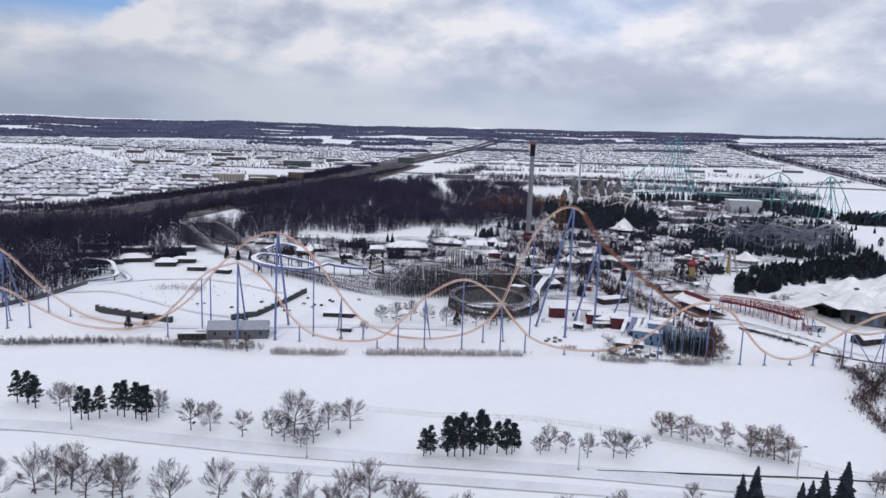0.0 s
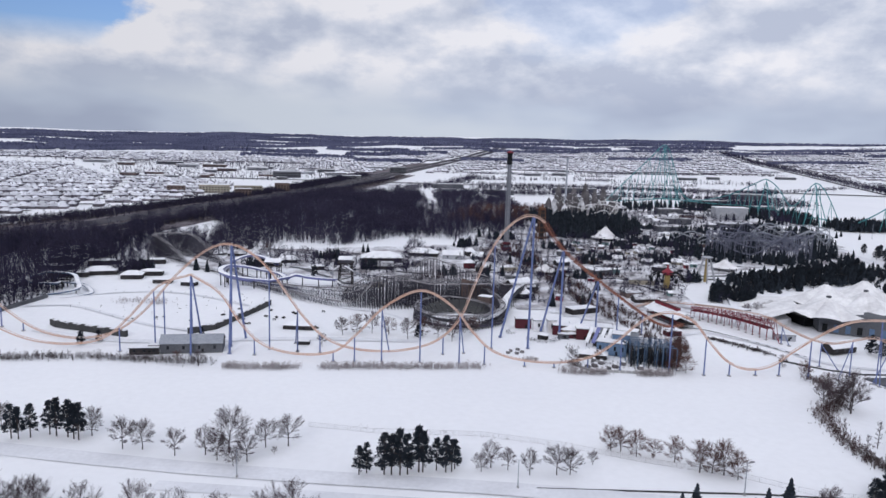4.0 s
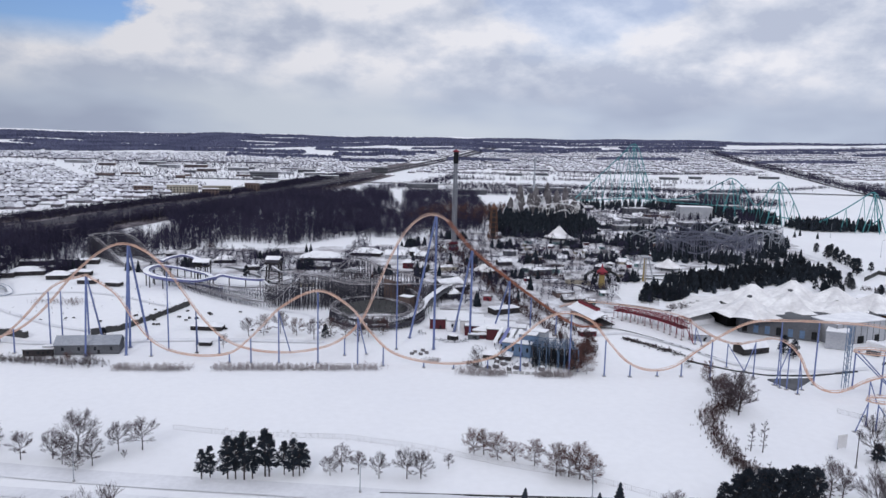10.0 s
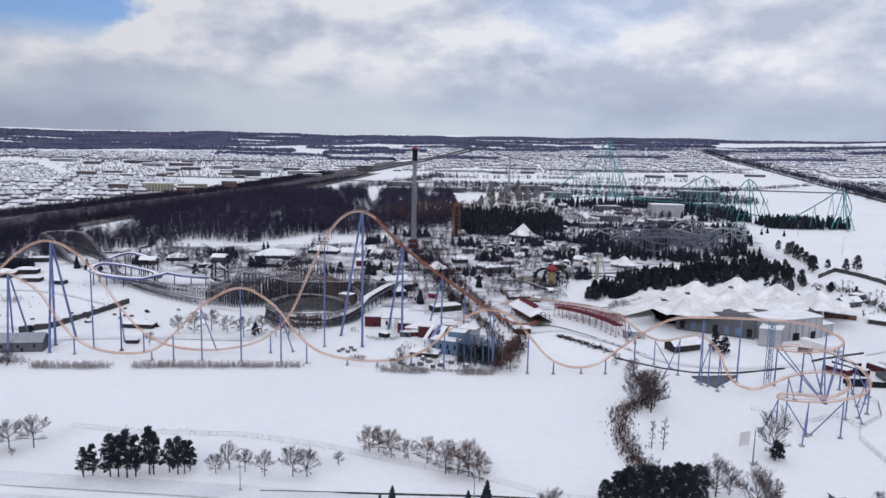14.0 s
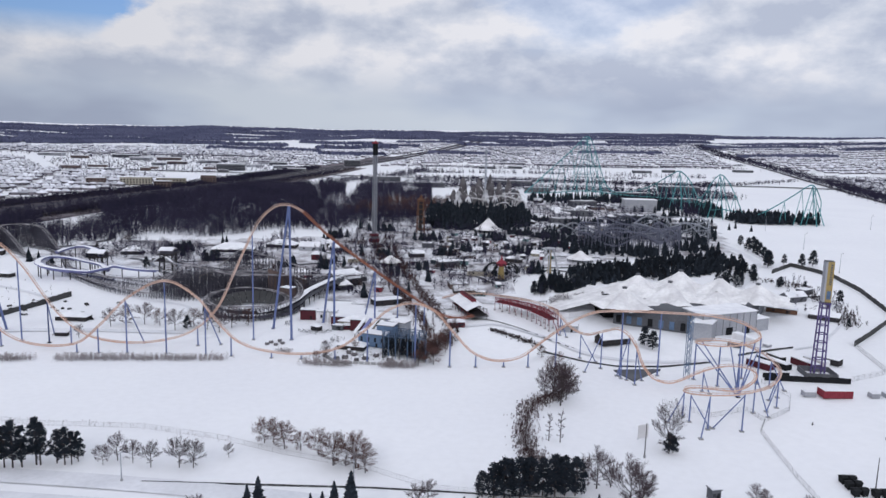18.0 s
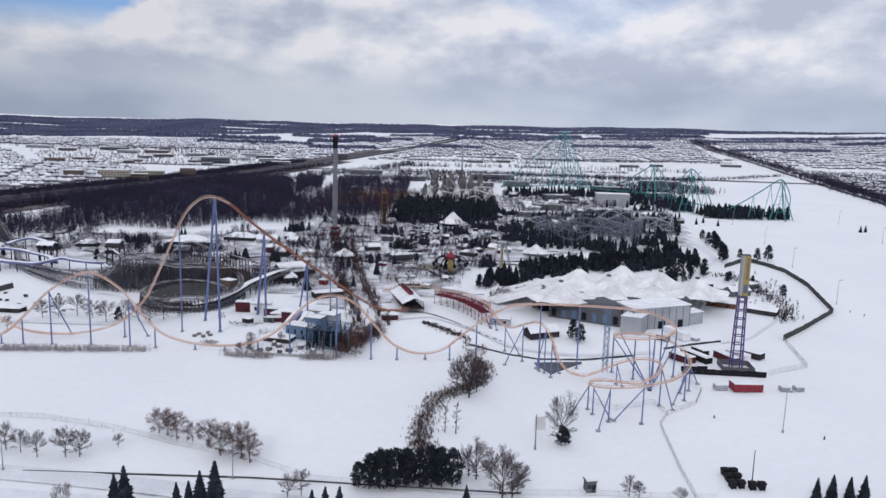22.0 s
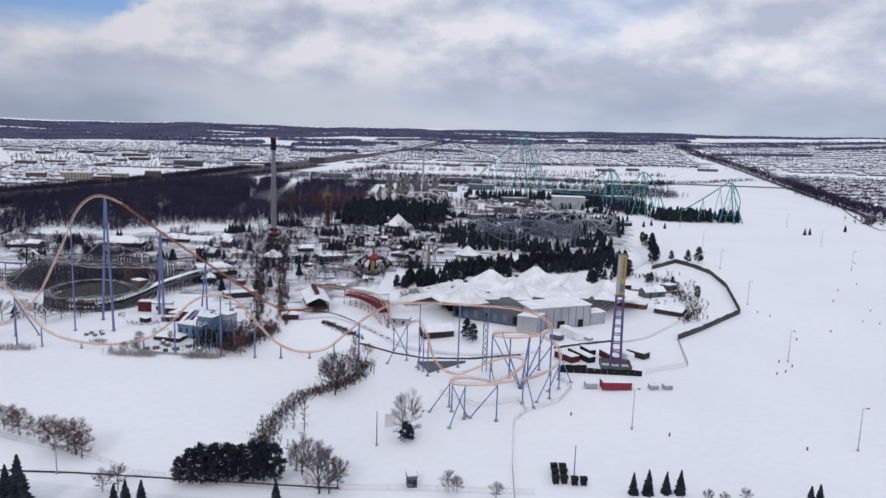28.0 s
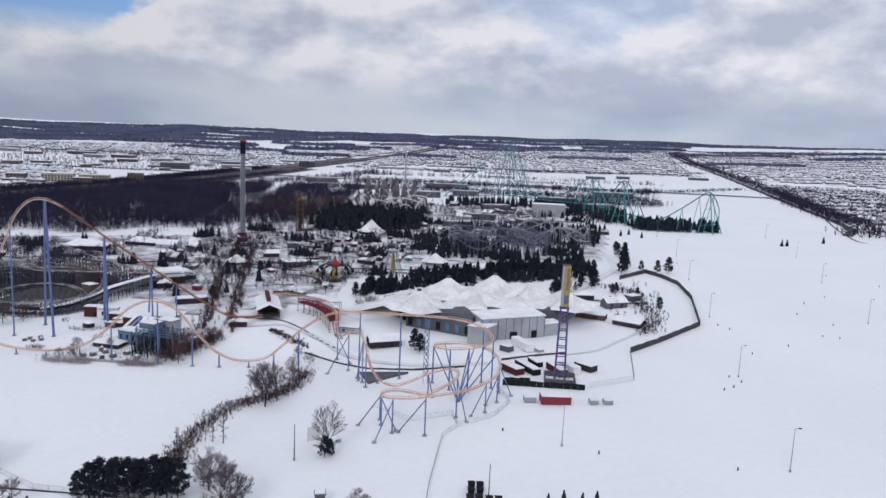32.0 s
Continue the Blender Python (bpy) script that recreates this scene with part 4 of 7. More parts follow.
# scaffold-like side wall under the eastern tents
for k in range(8):
    t = k / 7
    x, y = 346 + 20 * t, 430 + 34 * t
    Shape().beam((x, y, 0), (x, y, 11), 0.25).obj("post", STEEL, hall)
for k in range(3):
    Shape().box(346, 430, 2 + 2.5 * k, 385.5, 430.25, 2.9 + 2.5 * k, 59.5, (346, 430)).obj("rail_panel", SIDING, hall)


def tent(cx, cy, top, radius, base, turn=0.0, cap=True):
    """One peaked membrane, sagging from its mast to scalloped eaves."""
    rings, sides = 11, 48
    vs, fs = [], []
    for i in range(rings):
        u = i / (rings - 1)
        for k in range(sides):
            a = 2 * math.pi * k / sides
            ridge = abs(math.cos(3 * (a + turn)))
            r = (0.9 + u * (radius - 0.9)) * (1 - 0.24 * u * (1 - ridge))
            z = base + (top + 0.8 - base) * (1 - u) ** 1.9 + 2.6 * u * ridge - 2.2 * u * u
            vs.append((cx + r * math.cos(a), cy + r * math.sin(a), z))
    for i in range(rings - 1):
        for k in range(sides):
            k2 = (k + 1) % sides
            fs.append((i * sides + k, (i + 1) * sides + k, (i + 1) * sides + k2, i * sides + k2))
    t = Shape().add(vs, fs).obj("tent_roof", TENT, hall, "white peaked fabric roof with snow")
    if cap:
        Shape().lathe(cx, cy, [(top - 0.6, 1.5), (top + 0.4, 1.3), (top + 1.6, 1.5), (top + 1.9, 0.3)], 8).obj("vent_cap", DARKSIDING, t)


for n, (x, y, z, r) in enumerate(((263, 424, 18.5, 20), (295, 440, 19.5, 22), (351, 444, 18.5, 21), (281, 460, 20, 23), (311, 468, 21.5, 24), (332, 456, 20, 22), (322, 436, 15, 17))):
    tent(x, y, z + 0.8, r * 1.06, 11.2, n * 0.4, n != 6)
# low membrane flap and seating bank behind
Shape().add([(226, 427, 5), (252, 431, 11), (258, 462, 12), (256, 498, 5), (232, 478, 3.2), (222, 450, 3)], [(0, 1, 2), (0, 2, 5), (2, 3, 4), (2, 4, 5)]).obj("canopy_wing", TENT, hall, "white fabric wing under snow")
# black block under the tents: its colour paints the shade in their gaps
Shape().prism([(254, 432), (300, 436), (352, 462), (356, 480), (310, 490), (270, 480), (250, 462)], 0, 5.5).obj("stand_floor", BLACK, hall, "black seating block coloured as the shade beneath the tents")
Shape().prism([(216, 440), (232, 430), (250, 440), (256, 482), (300, 494), (352, 486), (372, 500), (345, 545), (290, 545), (236, 505)], -0.5, 3.0).obj("seating_bank", SNOW, hall, "snow-covered seating bank")

# ---- wooden roller coaster ----
wooden = empty("wooden_coaster", "weathered grey wooden roller coaster on dense timber lattice", "roller coaster")
WLINE = [(104, 515, 7), (92, 498, 9), (78, 482, 12), (66, 468, 15), (54, 464, 15), (43, 463, 15.5), (30, 462, 15), (19, 462, 16), (9.5, 461, 19), (1, 460, 20.6), (-6.4, 459, 20.4), (-14, 458, 12), (-23, 457, 3.8), (-36, 460, 3.2), (-54, 469, 4.6), (-74, 484, 5.2), (-100, 508, 5),
         (-128, 536, 5), (-148, 553, 5), (-162, 565, 7), (-179, 580, 16), (-193, 591, 22.5), (-200, 599, 24), (-189, 606, 24.8), (-173, 605, 24), (-160, 595, 19), (-149, 584, 13), (-137, 571, 7), (-112, 530, 5.6), (-86, 505, 5.8),
         (-62, 488, 6.4), (-40, 478, 8), (-15, 474, 11), (10, 474, 14), (32, 476, 15), (52, 474, 14), (64, 464, 11), (70, 445, 8.8), (68, 426, 8), (57, 412, 7.6), (43, 408, 7.4), (28, 411, 7.4), (19, 424, 7.8), (20, 441, 8.6), (32, 453, 9), (48, 452, 8.4), (62, 441, 7), (63, 426, 6), (52, 415, 5), (38, 412, 4.4)]
WLINE2 = [(88, 502, 6), (79.5, 495, 8), (66, 490, 15), (54, 488, 19), (40, 486, 23.5), (30, 486, 27), (22, 487, 26.5), (14, 488, 20), (5, 490, 14), (-8, 488, 14), (-20, 484, 12), (-30, 473, 6), (-22, 465, 9), (-8, 466, 15), (10, 468, 16), (28, 469, 15), (48, 471, 12), (62, 476, 10)]
wl = spline(WLINE, 1.9) + spline(WLINE2, 1.9)
joint = len(spline(WLINE, 1.9)) - 1
lat, deck, rails = Shape(), Shape(), Shape()
prev = None
for i in range(len(wl) - 1):
    if i == joint:
        prev = None
        continue
    p, q = wl[i], wl[i + 1]
    d = Vector((q.x - p.x, q.y - p.y, 0)).normalized()
    n = Vector((-d.y, d.x, 0))
    g = ground_z(p.x, p.y)
    hh = p.z - g
    feet = []
    for sg in (-1, 1):
        top = p + n * (1.5 * sg)
        foot = Vector((p.x, p.y, g)) + n * (sg * (1.5 + hh * 0.10))
        lat.beam(foot, top, 0.15, cap=False)
        feet.append((foot, top))
    if hh > 13:
        for sg in (-1, 1):
            lat.beam(Vector((p.x, p.y, g)) + n * (sg * (2.2 + hh * 0.3)), p + n * (1.4 * sg) - Vector((0, 0, hh * 0.12)), 0.13, cap=False)
            lat.beam(Vector((p.x, p.y, g)) + n * (sg * (2.0 + hh * 0.2)), p + n * (1.4 * sg) - Vector((0, 0, hh * 0.3)), 0.12, cap=False)
    z = 2.8
    while z < hh:
        t = z / hh
        a, b = feet[0][0].lerp(feet[0][1], t), feet[1][0].lerp(feet[1][1], t)
        lat.beam(a, b, 0.13, cap=False)
        t0 = max(0, (z - 2.8) / hh)
        lat.beam(feet[0][0].lerp(feet[0][1], t0), b, 0.12, cap=False)
        if prev and i % 2 == 0:
            for s_ in (0, 1):
                pp = prev[s_][0].lerp(prev[s_][1], min(1, t))
                lat.beam(pp, (a, b)[s_], 0.13, cap=False)
                lat.beam(prev[s_][0].lerp(prev[s_][1], t0), (a, b)[s_], 0.12, cap=False)
        z += 2.8
    prev = feet
    deck.beam(p - n * 1.9 + Vector((0, 0, 0.05)), p + n * 1.9 + Vector((0, 0, 0.05)), 0.16)
    for sg in (-1, 1):
        deck.beam(p + n * (1.1 * sg) + Vector((0, 0, 0.2)), q + n * (1.1 * sg) + Vector((0, 0, 0.2)), 0.26, cap=False)
        rails.beam(p + n * (1.9 * sg) + Vector((0, 0, 1.1)), q + n * (1.9 * sg) + Vector((0, 0, 1.1)), 0.1, cap=False)
tagged(lat.obj("trestle", WOOD, wooden), kind="stuff")
tagged(deck.obj("track_deck", DECKSNOW, wooden, "weathered track deck lying under snow"), kind="stuff")
tagged(rails.obj("handrail_run", WOOD, wooden), kind="stuff")
# dark boarded bowl inside the low helix
ring = [(44 + 19 * math.cos(a * math.pi / 16), 431 + 16.5 * math.sin(a * math.pi / 16)) for a in range(32)]
# a banked inner slope of boards: high at the back, open over the snow in front
for k in range(32):
    a0, a1 = 2 * math.pi * k / 32, 2 * math.pi * (k + 0.94) / 32
    rise = 3.4 + 3.4 * max(0.0, math.sin((a0 + a1) / 2))
    Shape().add([(44 + f * 23.5 * math.cos(a), 431 + f * 20 * math.sin(a), z + dz) for dz in (0, -0.25) for a, f, z in ((a0, 0.98, rise + 1.2), (a1, 0.98, rise + 1.2), (a1, 0.74, 1.6), (a0, 0.74, 1.6))], [(0, 3, 2, 1), (4, 5, 6, 7), (0, 1, 5, 4), (2, 3, 7, 6), (1, 2, 6, 5), (3, 0, 4, 7)]).obj("bank_board", FENCEDARK, wooden, "dark boarded inner slope of the helix")
for k in range(26):
    x, y = ring[k % 32] if k % 2 else (44 + 9 * math.cos(k * 1.9), 431 + 8 * math.sin(k * 1.9))
    Shape().beam((x, y, -0.5), (x, y, 3.4), 0.16).obj("bent_post", WOOD, wooden)
for k in range(40):
    a0, a1 = 2 * math.pi * k / 40, 2 * math.pi * (k + 0.92) / 40
    Shape().add([(44 + rx * math.cos(a), 430 + ry * math.sin(a), z) for rx, ry in ((27.6, 23.6), (27.4, 23.4)) for a, z in ((a0, 1.2), (a1, 1.2), (a1, 2.6), (a0, 2.6))], [(0, 1, 2, 3), (7, 6, 5, 4), (0, 4, 5, 1), (3, 2, 6, 7), (0, 3, 7, 4), (1, 5, 6, 2)]).obj("skirt_board", WOOD, wooden, "weathered grey skirt board")
Shape().add([(46, 464, 19), (70, 471, 11), (70, 471, 3), (46, 464, 3), (46, 464.4, 19), (70, 471.4, 11), (70, 471.4, 3), (46, 464.4, 3)], [(0, 1, 2, 3), (7, 6, 5, 4), (0, 4, 5, 1), (3, 2, 6, 7), (0, 3, 7, 4), (1, 5, 6, 2)]).obj("hill_boarding", BROWN, wooden, "brown boarding below the hill")
# covered lift shed
building("track_hut", "small dark hut with a snowy roof beside the drum", 61, 452, 8, 6, 10, -30, BROWN, "flat", 0)
shed = empty("lift_shed", "long covered lift ramp with snowy roof", "building")
ramp = spline([(52, 411, 4), (63, 418, 5.4), (70, 433, 7.2), (73, 450, 8.4), (79, 470, 9), (84, 485, 9.4), (89, 496, 9.6)], 6)
for k in range(len(ramp) - 1):
    a0, a1 = ramp[k], ramp[k + 1]
    d = a1 - a0
    n = Vector((d.y, -d.x, 0)).normalized() * 2.0
    Shape().add([a0 - n, a0 + n, a1 + n, a1 - n] + [v + Vector((0, 0, 0.4)) for v in (a0 - n, a0 + n, a1 + n, a1 - n)], [(3, 2, 1, 0), (4, 5, 6, 7), (0, 1, 5, 4), (1, 2, 6, 5), (2, 3, 7, 6), (3, 0, 4, 7)]).obj("roof_panel", ROOFSNOW, shed)
    for sg in (-1, 1):
        p = a0 + n * 0.85 * sg
        Shape().beam((p.x, p.y, ground_z(p.x, p.y)), p, 0.2).obj("post", DARKWOOD, shed)
    Shape().beam(a0 - Vector((0, 0, 2.6)), a1 - Vector((0, 0, 2.6)), 0.5).obj("floor_beam", WOOD, shed)
    Shape().add([v + w - Vector((0, 0, dz)) for v, w, dz in ((a0, n * 0.9, 1.6), (a1, n * 0.9, 1.6), (a1, n * 0.9, 3.4), (a0, n * 0.9, 3.4), (a0, n * 0.84, 1.6), (a1, n * 0.84, 1.6), (a1, n * 0.84, 3.4), (a0, n * 0.84, 3.4))], [(0, 3, 2, 1), (4, 5, 6, 7), (0, 1, 5, 4), (3, 7, 6, 2), (0, 4, 7, 3), (1, 2, 6, 5)]).obj("side_board", DARKSIDING, shed)
building("coaster_station", "dark timber coaster station with broad snowy roof", 88, 507, 19, 16, 5.6, 38, DARKWOOD, "gable", 4)

# ---- station of the steel coaster, brake run ----
st = empty("ride_station", "coaster station with snowy gabled roof and red trim", "building", "", 173, 437, 0, -74.5)
Shape().gable(0, 0, 33, 13, 5.8, 2.9, over=0.8).obj("roof", ROOFSNOW, st)
Shape().box(-15, -1.1, 8.4, 9, 1.1, 10.3).obj("roof_light", RED, st, "red ridge monitor")
Shape().gable(-3, 0, 24, 2.4, 10.3, 0.35, over=0.1, thick=0.15).obj("roof_light_cap", DARKRED, st)
for x in (-15, -9, -3, 3, 9, 15):
    for y in (-5.8, 5.8):
        Shape().beam((x, y, 0), (x, y, 6.2), 0.2).obj("post", DARKRED, st)
    Shape().beam((x, -6, 5.9), (x, 6, 5.9), 0.16).beam((x, 0, 5.9), (x, 0, 8.5), 0.14).obj("roof_truss", DARKWOOD, st)
Shape().box(-17, -5.5, 2.3, 19, 5.5, 2.7).obj("platform", DARKWOOD, st)
Shape().box(-12, -4.2, 0, 10, 4.2, 2.2).obj("wall", DARKSIDING, st)
for y in (-5.6, 5.6):
    Shape().beam((-17, y, 3.8), (19, y, 3.8), 0.08).obj("handrail", RED, st)
    for k in range(13):
        Shape().beam((-17 + 3 * k, y, 2.7), (-17 + 3 * k, y, 3.8), 0.06).obj("baluster", RED, st)

br = empty("brake_run", "crimson steel brake run trestle with snowy cover", "ride")
BR = [(217.5, 399), (214.5, 410), (208.5, 425), (201, 437), (191, 447.5)]
bl = spline([(x, y, 0) for x, y in BR], 2.5)


def slab(p, q, n, lo, hi, zp, zq, thick):
    """A thin sloping board between two cross sections of the run."""
    return Shape().add([(v.x + n.x * o, v.y + n.y * o, z + t) for t in (0, thick) for v, o, z in ((p, lo, zp), (p, hi, zp), (q, hi, zq), (q, lo, zq))],
                       [(3, 2, 1, 0), (4, 5, 6, 7), (0, 1, 5, 4), (1, 2, 6, 5), (2, 3, 7, 6), (3, 0, 4, 7)])


def run_top(i):
    return 12.2 - 4.0 * i / (len(bl) - 1)


def run_low(i):
    return 6.4 - 1.2 * i / (len(bl) - 1)


for i, p in enumerate(bl):
    d = (bl[min(i + 1, len(bl) - 1)] - bl[max(i - 1, 0)]).normalized()
    n = Vector((-d.y, d.x, 0))
    t0, l0 = run_top(i), run_low(i)
    for sg in (-1, 1):
        f = p + n * 2.4 * sg
        Shape().beam((f.x, f.y, 0 if (i + sg) % 2 else l0 - 0.4), (f.x, f.y, t0), 0.17).obj("post", RED, br)
        if (i + sg) % 2:
            Shape().box(f.x - 0.6, f.y - 0.6, -0.2, f.x + 0.6, f.y + 0.6, 0.35).obj("footing", CONCRETE, br)
    for z in (l0, (t0 + l0) / 2):
        Shape().beam((p.x - n.x * 2.6, p.y - n.y * 2.6, z), (p.x + n.x * 2.6, p.y + n.y * 2.6, z), 0.16).obj("crossbeam", RED, br)
    if i + 1 < len(bl):
        q = bl[i + 1]
        t1, l1 = run_top(i + 1), run_low(i + 1)
        for sg in (-1, 1):
            u, v = p + n * 2.5 * sg, q + n * 2.5 * sg
            for z0, z1, r in ((t0 - 0.3, t1 - 0.3, 0.22), (l0, l1, 0.26), ((t0 + l0) / 2, (t1 + l1) / 2, 0.16)):
                Shape().beam((u.x, u.y, z0), (v.x, v.y, z1), r).obj("side_girder", RED, br)
            Shape().beam((u.x, u.y, l0 if i % 2 else t0), (v.x, v.y, t1 if i % 2 else l1), 0.13).obj("brace", RED, br)
        slab(p, q, n, -2.3, 2.3, l0 + 0.2, l1 + 0.2, 0.15).obj("walkway", DARKRED, br)
        if 0.1 < i / len(bl) < 0.5:
            slab(p, q, n, -3.2, 0.4, t0, t1, 0.35).obj("cover", ROOFSNOW, br, "snowy cover panel")
        if i / len(bl) >= 0.42:
            slab(p, q, n, -9.5, -2.6, t0 + 0.5, t1 + 0.5, 0.4).obj("back_cover", ROOFSNOW, br, "wide snowy cover panel behind the run")
            slab(p, q, n, -9.6, -2.5, t0 + 0.2, t1 + 0.2, 0.26).obj("fascia", DARKWOOD, br)
            w = p - n * 9.0
            Shape().beam((w.x, w.y, 0), (w.x, w.y, t0 + 0.5), 0.16).obj("post", DARKRED, br)
for w in (-2.4, 2.4):
    Shape().beam((219.2, 391 + w * 0.2, 0), (217.5 + w, 399, 12), 0.2).obj("end_strut", RED, br)
building("control_booth", "small red booth with snowy roof by the track", 164, 404.5, 9, 5, 3.2, 10, DARKRED, "hip", 3)
building("ticket_booth", "low grey hut with flat snowy roof", 226, 400, 11, 6, 3.4, -10, SIDING, "flat", 2)
building("maintenance_shed", "low shed with snowy gabled roof below the track", 246, 380, 17, 8, 3.4, 20, DARKWOOD, "gable", 3)

# ---- river rapids set by the shore ----
building("machine_house", "grey machine house with flat snowy roof", 133, 384, 10, 7, 8, -25, STEEL, "flat", 1)
building("ride_house", "slate blue ride house with snowy roof", 121, 371, 15, 8, 6.5, -20, SLATEBLUE, "flat", 4)
building("freight_box", "dark red freight box under snow", 80, 415, 9, 5, 5.5, 0, DARKRED, "flat", 0)
building("freight_box", "dark red freight box under snow", 101, 401, 12, 5, 5.5, -8, DARKRED, "flat", 0)
building("freight_box", "dark red freight box under snow", 110, 393, 7, 5, 6, -8, DARKRED, "flat", 0)
building("kiosk", "white kiosk with snowy roof", 88, 410, 6, 5, 6, 5, FABRIC, "flat", 1)
building("kiosk", "white kiosk with snowy roof", 95, 406, 5, 4, 7, 5, FABRIC, "flat", 1)
for k in range(6):
    ch = empty("chute", "white-blue sloping ride chute with snow", "slide", "rapids chutes", 112 + 3.2 * k, 384 - 1.2 * k, -0.6, -30)
    Shape().add([(x, y, z + t) for t in (0, 0.5) for x, y, z in ((-1, -5, 2.2), (1, -5, 2.2), (1, 5, 8.2), (-1, 5, 8.2))], [(3, 2, 1, 0), (4, 5, 6, 7), (0, 1, 5, 4), (1, 2, 6, 5), (2, 3, 7, 6), (3, 0, 4, 7)]).obj("bed", SLIDEBLUE if k % 3 == 1 else ROOFSNOW, ch)
    for y, z in ((-4.5, 2.4), (0, 5), (4.5, 7.8)):
        Shape().beam((0, y, 0), (0, y, z), 0.2).obj("post", DARKWOOD, ch)
for k in range(7):
    building("queue_shelter", "small queue shelter with snowy roof", 88 + 8.5 * k + (k % 2) * 3, 391 - 3.2 * k + (k % 3) * 5, 5 + k % 3, 3.5, 2.6, 20 * (k % 4) - 30, (DARKWOOD, DARKSIDING, DARKRED)[k % 3], ("hip", "flat")[k % 2], 1, "queue shelters")
for k, (x, y) in enumerate(((108, 352), (112, 356), (118, 351), (123, 355), (114, 348), (104, 350), (130, 349), (109, 359))):
    rk = empty("boulder", "snow-dusted boulder in the basin", "rock", "basin boulders", x, y, ground_z(x, y))
    r_ = random.Random(k)
    Shape().lathe(0, 0, [(-0.3, 1.5 * r_.uniform(0.7, 1.2)), (0.9, 1.6 * r_.uniform(0.7, 1.2)), (1.9, 0.9), (2.4, 0.2)], 7).obj("stone", ROCK, rk)
    Shape().lathe(0.1, 0, [(1.85, 1.0), (2.5, 0.6), (2.6, 0.1)], 7).obj("snow_cap", ROOFSNOW, rk)
fr = empty("timber_trestle", "slate blue timber trestle with dark posts", "structure")
rng = random.Random(5)
for i in range(8):
    for k in range(5):
        x, y = 126 + i * 3.0 + rng.uniform(-0.5, 0.5), 353 + k * 4.0 - i * 0.7 + rng.uniform(-0.5, 0.5)
        Shape().beam((x, y, -3.4), (x, y, rng.uniform(6, 10)), 0.28).obj("post", SLATEBLUE if (i + k) % 3 else DARKWOOD, fr)
        if k < 4:
            Shape().beam((x, y, 4 + (i % 3) * 2), (x, y + 4, 7), 0.18).obj("brace", DARKWOOD, fr)
        if i < 7:
            Shape().beam((x, y, 8.2), (x + 3, y - 0.7, 8.2), 0.24).obj("rail_beam", SLATEBLUE, fr)
kerb = empty("planter_wall", "low stone basin wall edged with snow", "wall")
BAS = [(97, 355), (104, 345), (127, 342.5), (134, 345)]
for (x1, y1), (x2, y2) in zip(BAS, BAS[1:]):
    n = int(math.hypot(x2 - x1, y2 - y1) / 3) + 1
    for k in range(n):
        a, b_ = k / n, (k + 1) / n - 0.02
        Shape().beam((x1 + (x2 - x1) * a, y1 + (y2 - y1) * a, -2.6), (x1 + (x2 - x1) * b_, y1 + (y2 - y1) * b_, -2.6), 0.75).obj("stone", CONCRETE, kerb)

# ---- west side: sheds, hoardings, slides ----
building("maintenance_shed", "long brown-grey shed with bare grey gabled roof", -94, 364, 30, 10, 5.0, 8, DARKSIDING, "gable", 4, rise=3.2, cover=STEEL)
building("shed_annex", "white-framed shed front with brown walls", -108, 360.5, 12, 5, 4.2, 8, FABRIC, "flat", 3)
building("lean_to", "dark brown lean-to under snow", -116, 359, 14, 6, 3.2, 8, DARKWOOD, "flat", 3)
building("shade_roof", "low open hut with snow mound roof", -47, 402, 17, 7, 2.6, -3, DARKWOOD, "hip", 0)
building("shade_roof", "low open hut with snow mound roof", -40, 375, 6, 3, 1.6, 0, DARKWOOD, "flat", 0, door=False)


def hoarding(name, line, height, mat, label, panel=4.0, thick=0.25, category="fence"):
    ob = empty(name, label, category)
    line = [bank(*q) for q in line]
    for (x1, y1), (x2, y2) in zip(line, line[1:]):
        ln = math.hypot(x2 - x1, y2 - y1)
        n = max(1, int(ln / panel))
        rot = math.degrees(math.atan2(y2 - y1, x2 - x1))
        for k in range(n):
            t = (k + 0.5) / n
            x, y = x1 + (x2 - x1) * t, y1 + (y2 - y1) * t
            g = ground_z(x, y)
            s = Shape().box(x - ln / n * 0.49, y - thick / 2, g - 0.3, x + ln / n * 0.49, y + thick / 2, g + height * (1 + 0.06 * math.sin(k * 2.3)), rot)
            p_ = s.obj("panel", mat, ob)
            if thick > 1 and k % 3:
                top = g + height * (1 + 0.06 * math.sin(k * 2.3))
                Shape().box(x - ln / n * 0.4, y - thick * 0.3, top, x + ln / n * 0.32, y + thick * 0.5, top + 0.45, rot).obj("snow_cap", ROOFSNOW, p_)
    return ob


hoarding("queue_wall", [(-181, 396), (-176, 392), (-134, 377)], 3.2, FENCEDARK, "black boarded wall across the snowy field", 2.5, 2.2)
hoarding("queue_wall", [(-104, 386), (-92, 396), (-75, 456)], 3.0, FENCEDARK, "black boarded wall across the snowy field", 2.5, 1.6)
hoarding("boundary_wall", [(-232, 392), (-222, 412), (-212, 452)], 2.4, DARKSIDING, "dark boundary wall along the woods", 4, 0.5)
hoarding("lot_hoarding", [(418, 566), (446.5, 593.5), (454, 575), (458.7, 551.3), (453.4, 507.1), (434.3, 438.1), (375.8, 380.4)], 3.1, FENCEDARK, "long dark hoarding around the snowy yard", 5)
hoarding("black_fence", [(303, 322), (321, 320.5), (339, 319)], 2.6, BLACK, "black screen fence by the swing tower", 3)
hoarding("screen_rack", [(304, 326), (316, 326.6)], 2.2, BLACK, "black open rack behind the screen fence", 2.4)
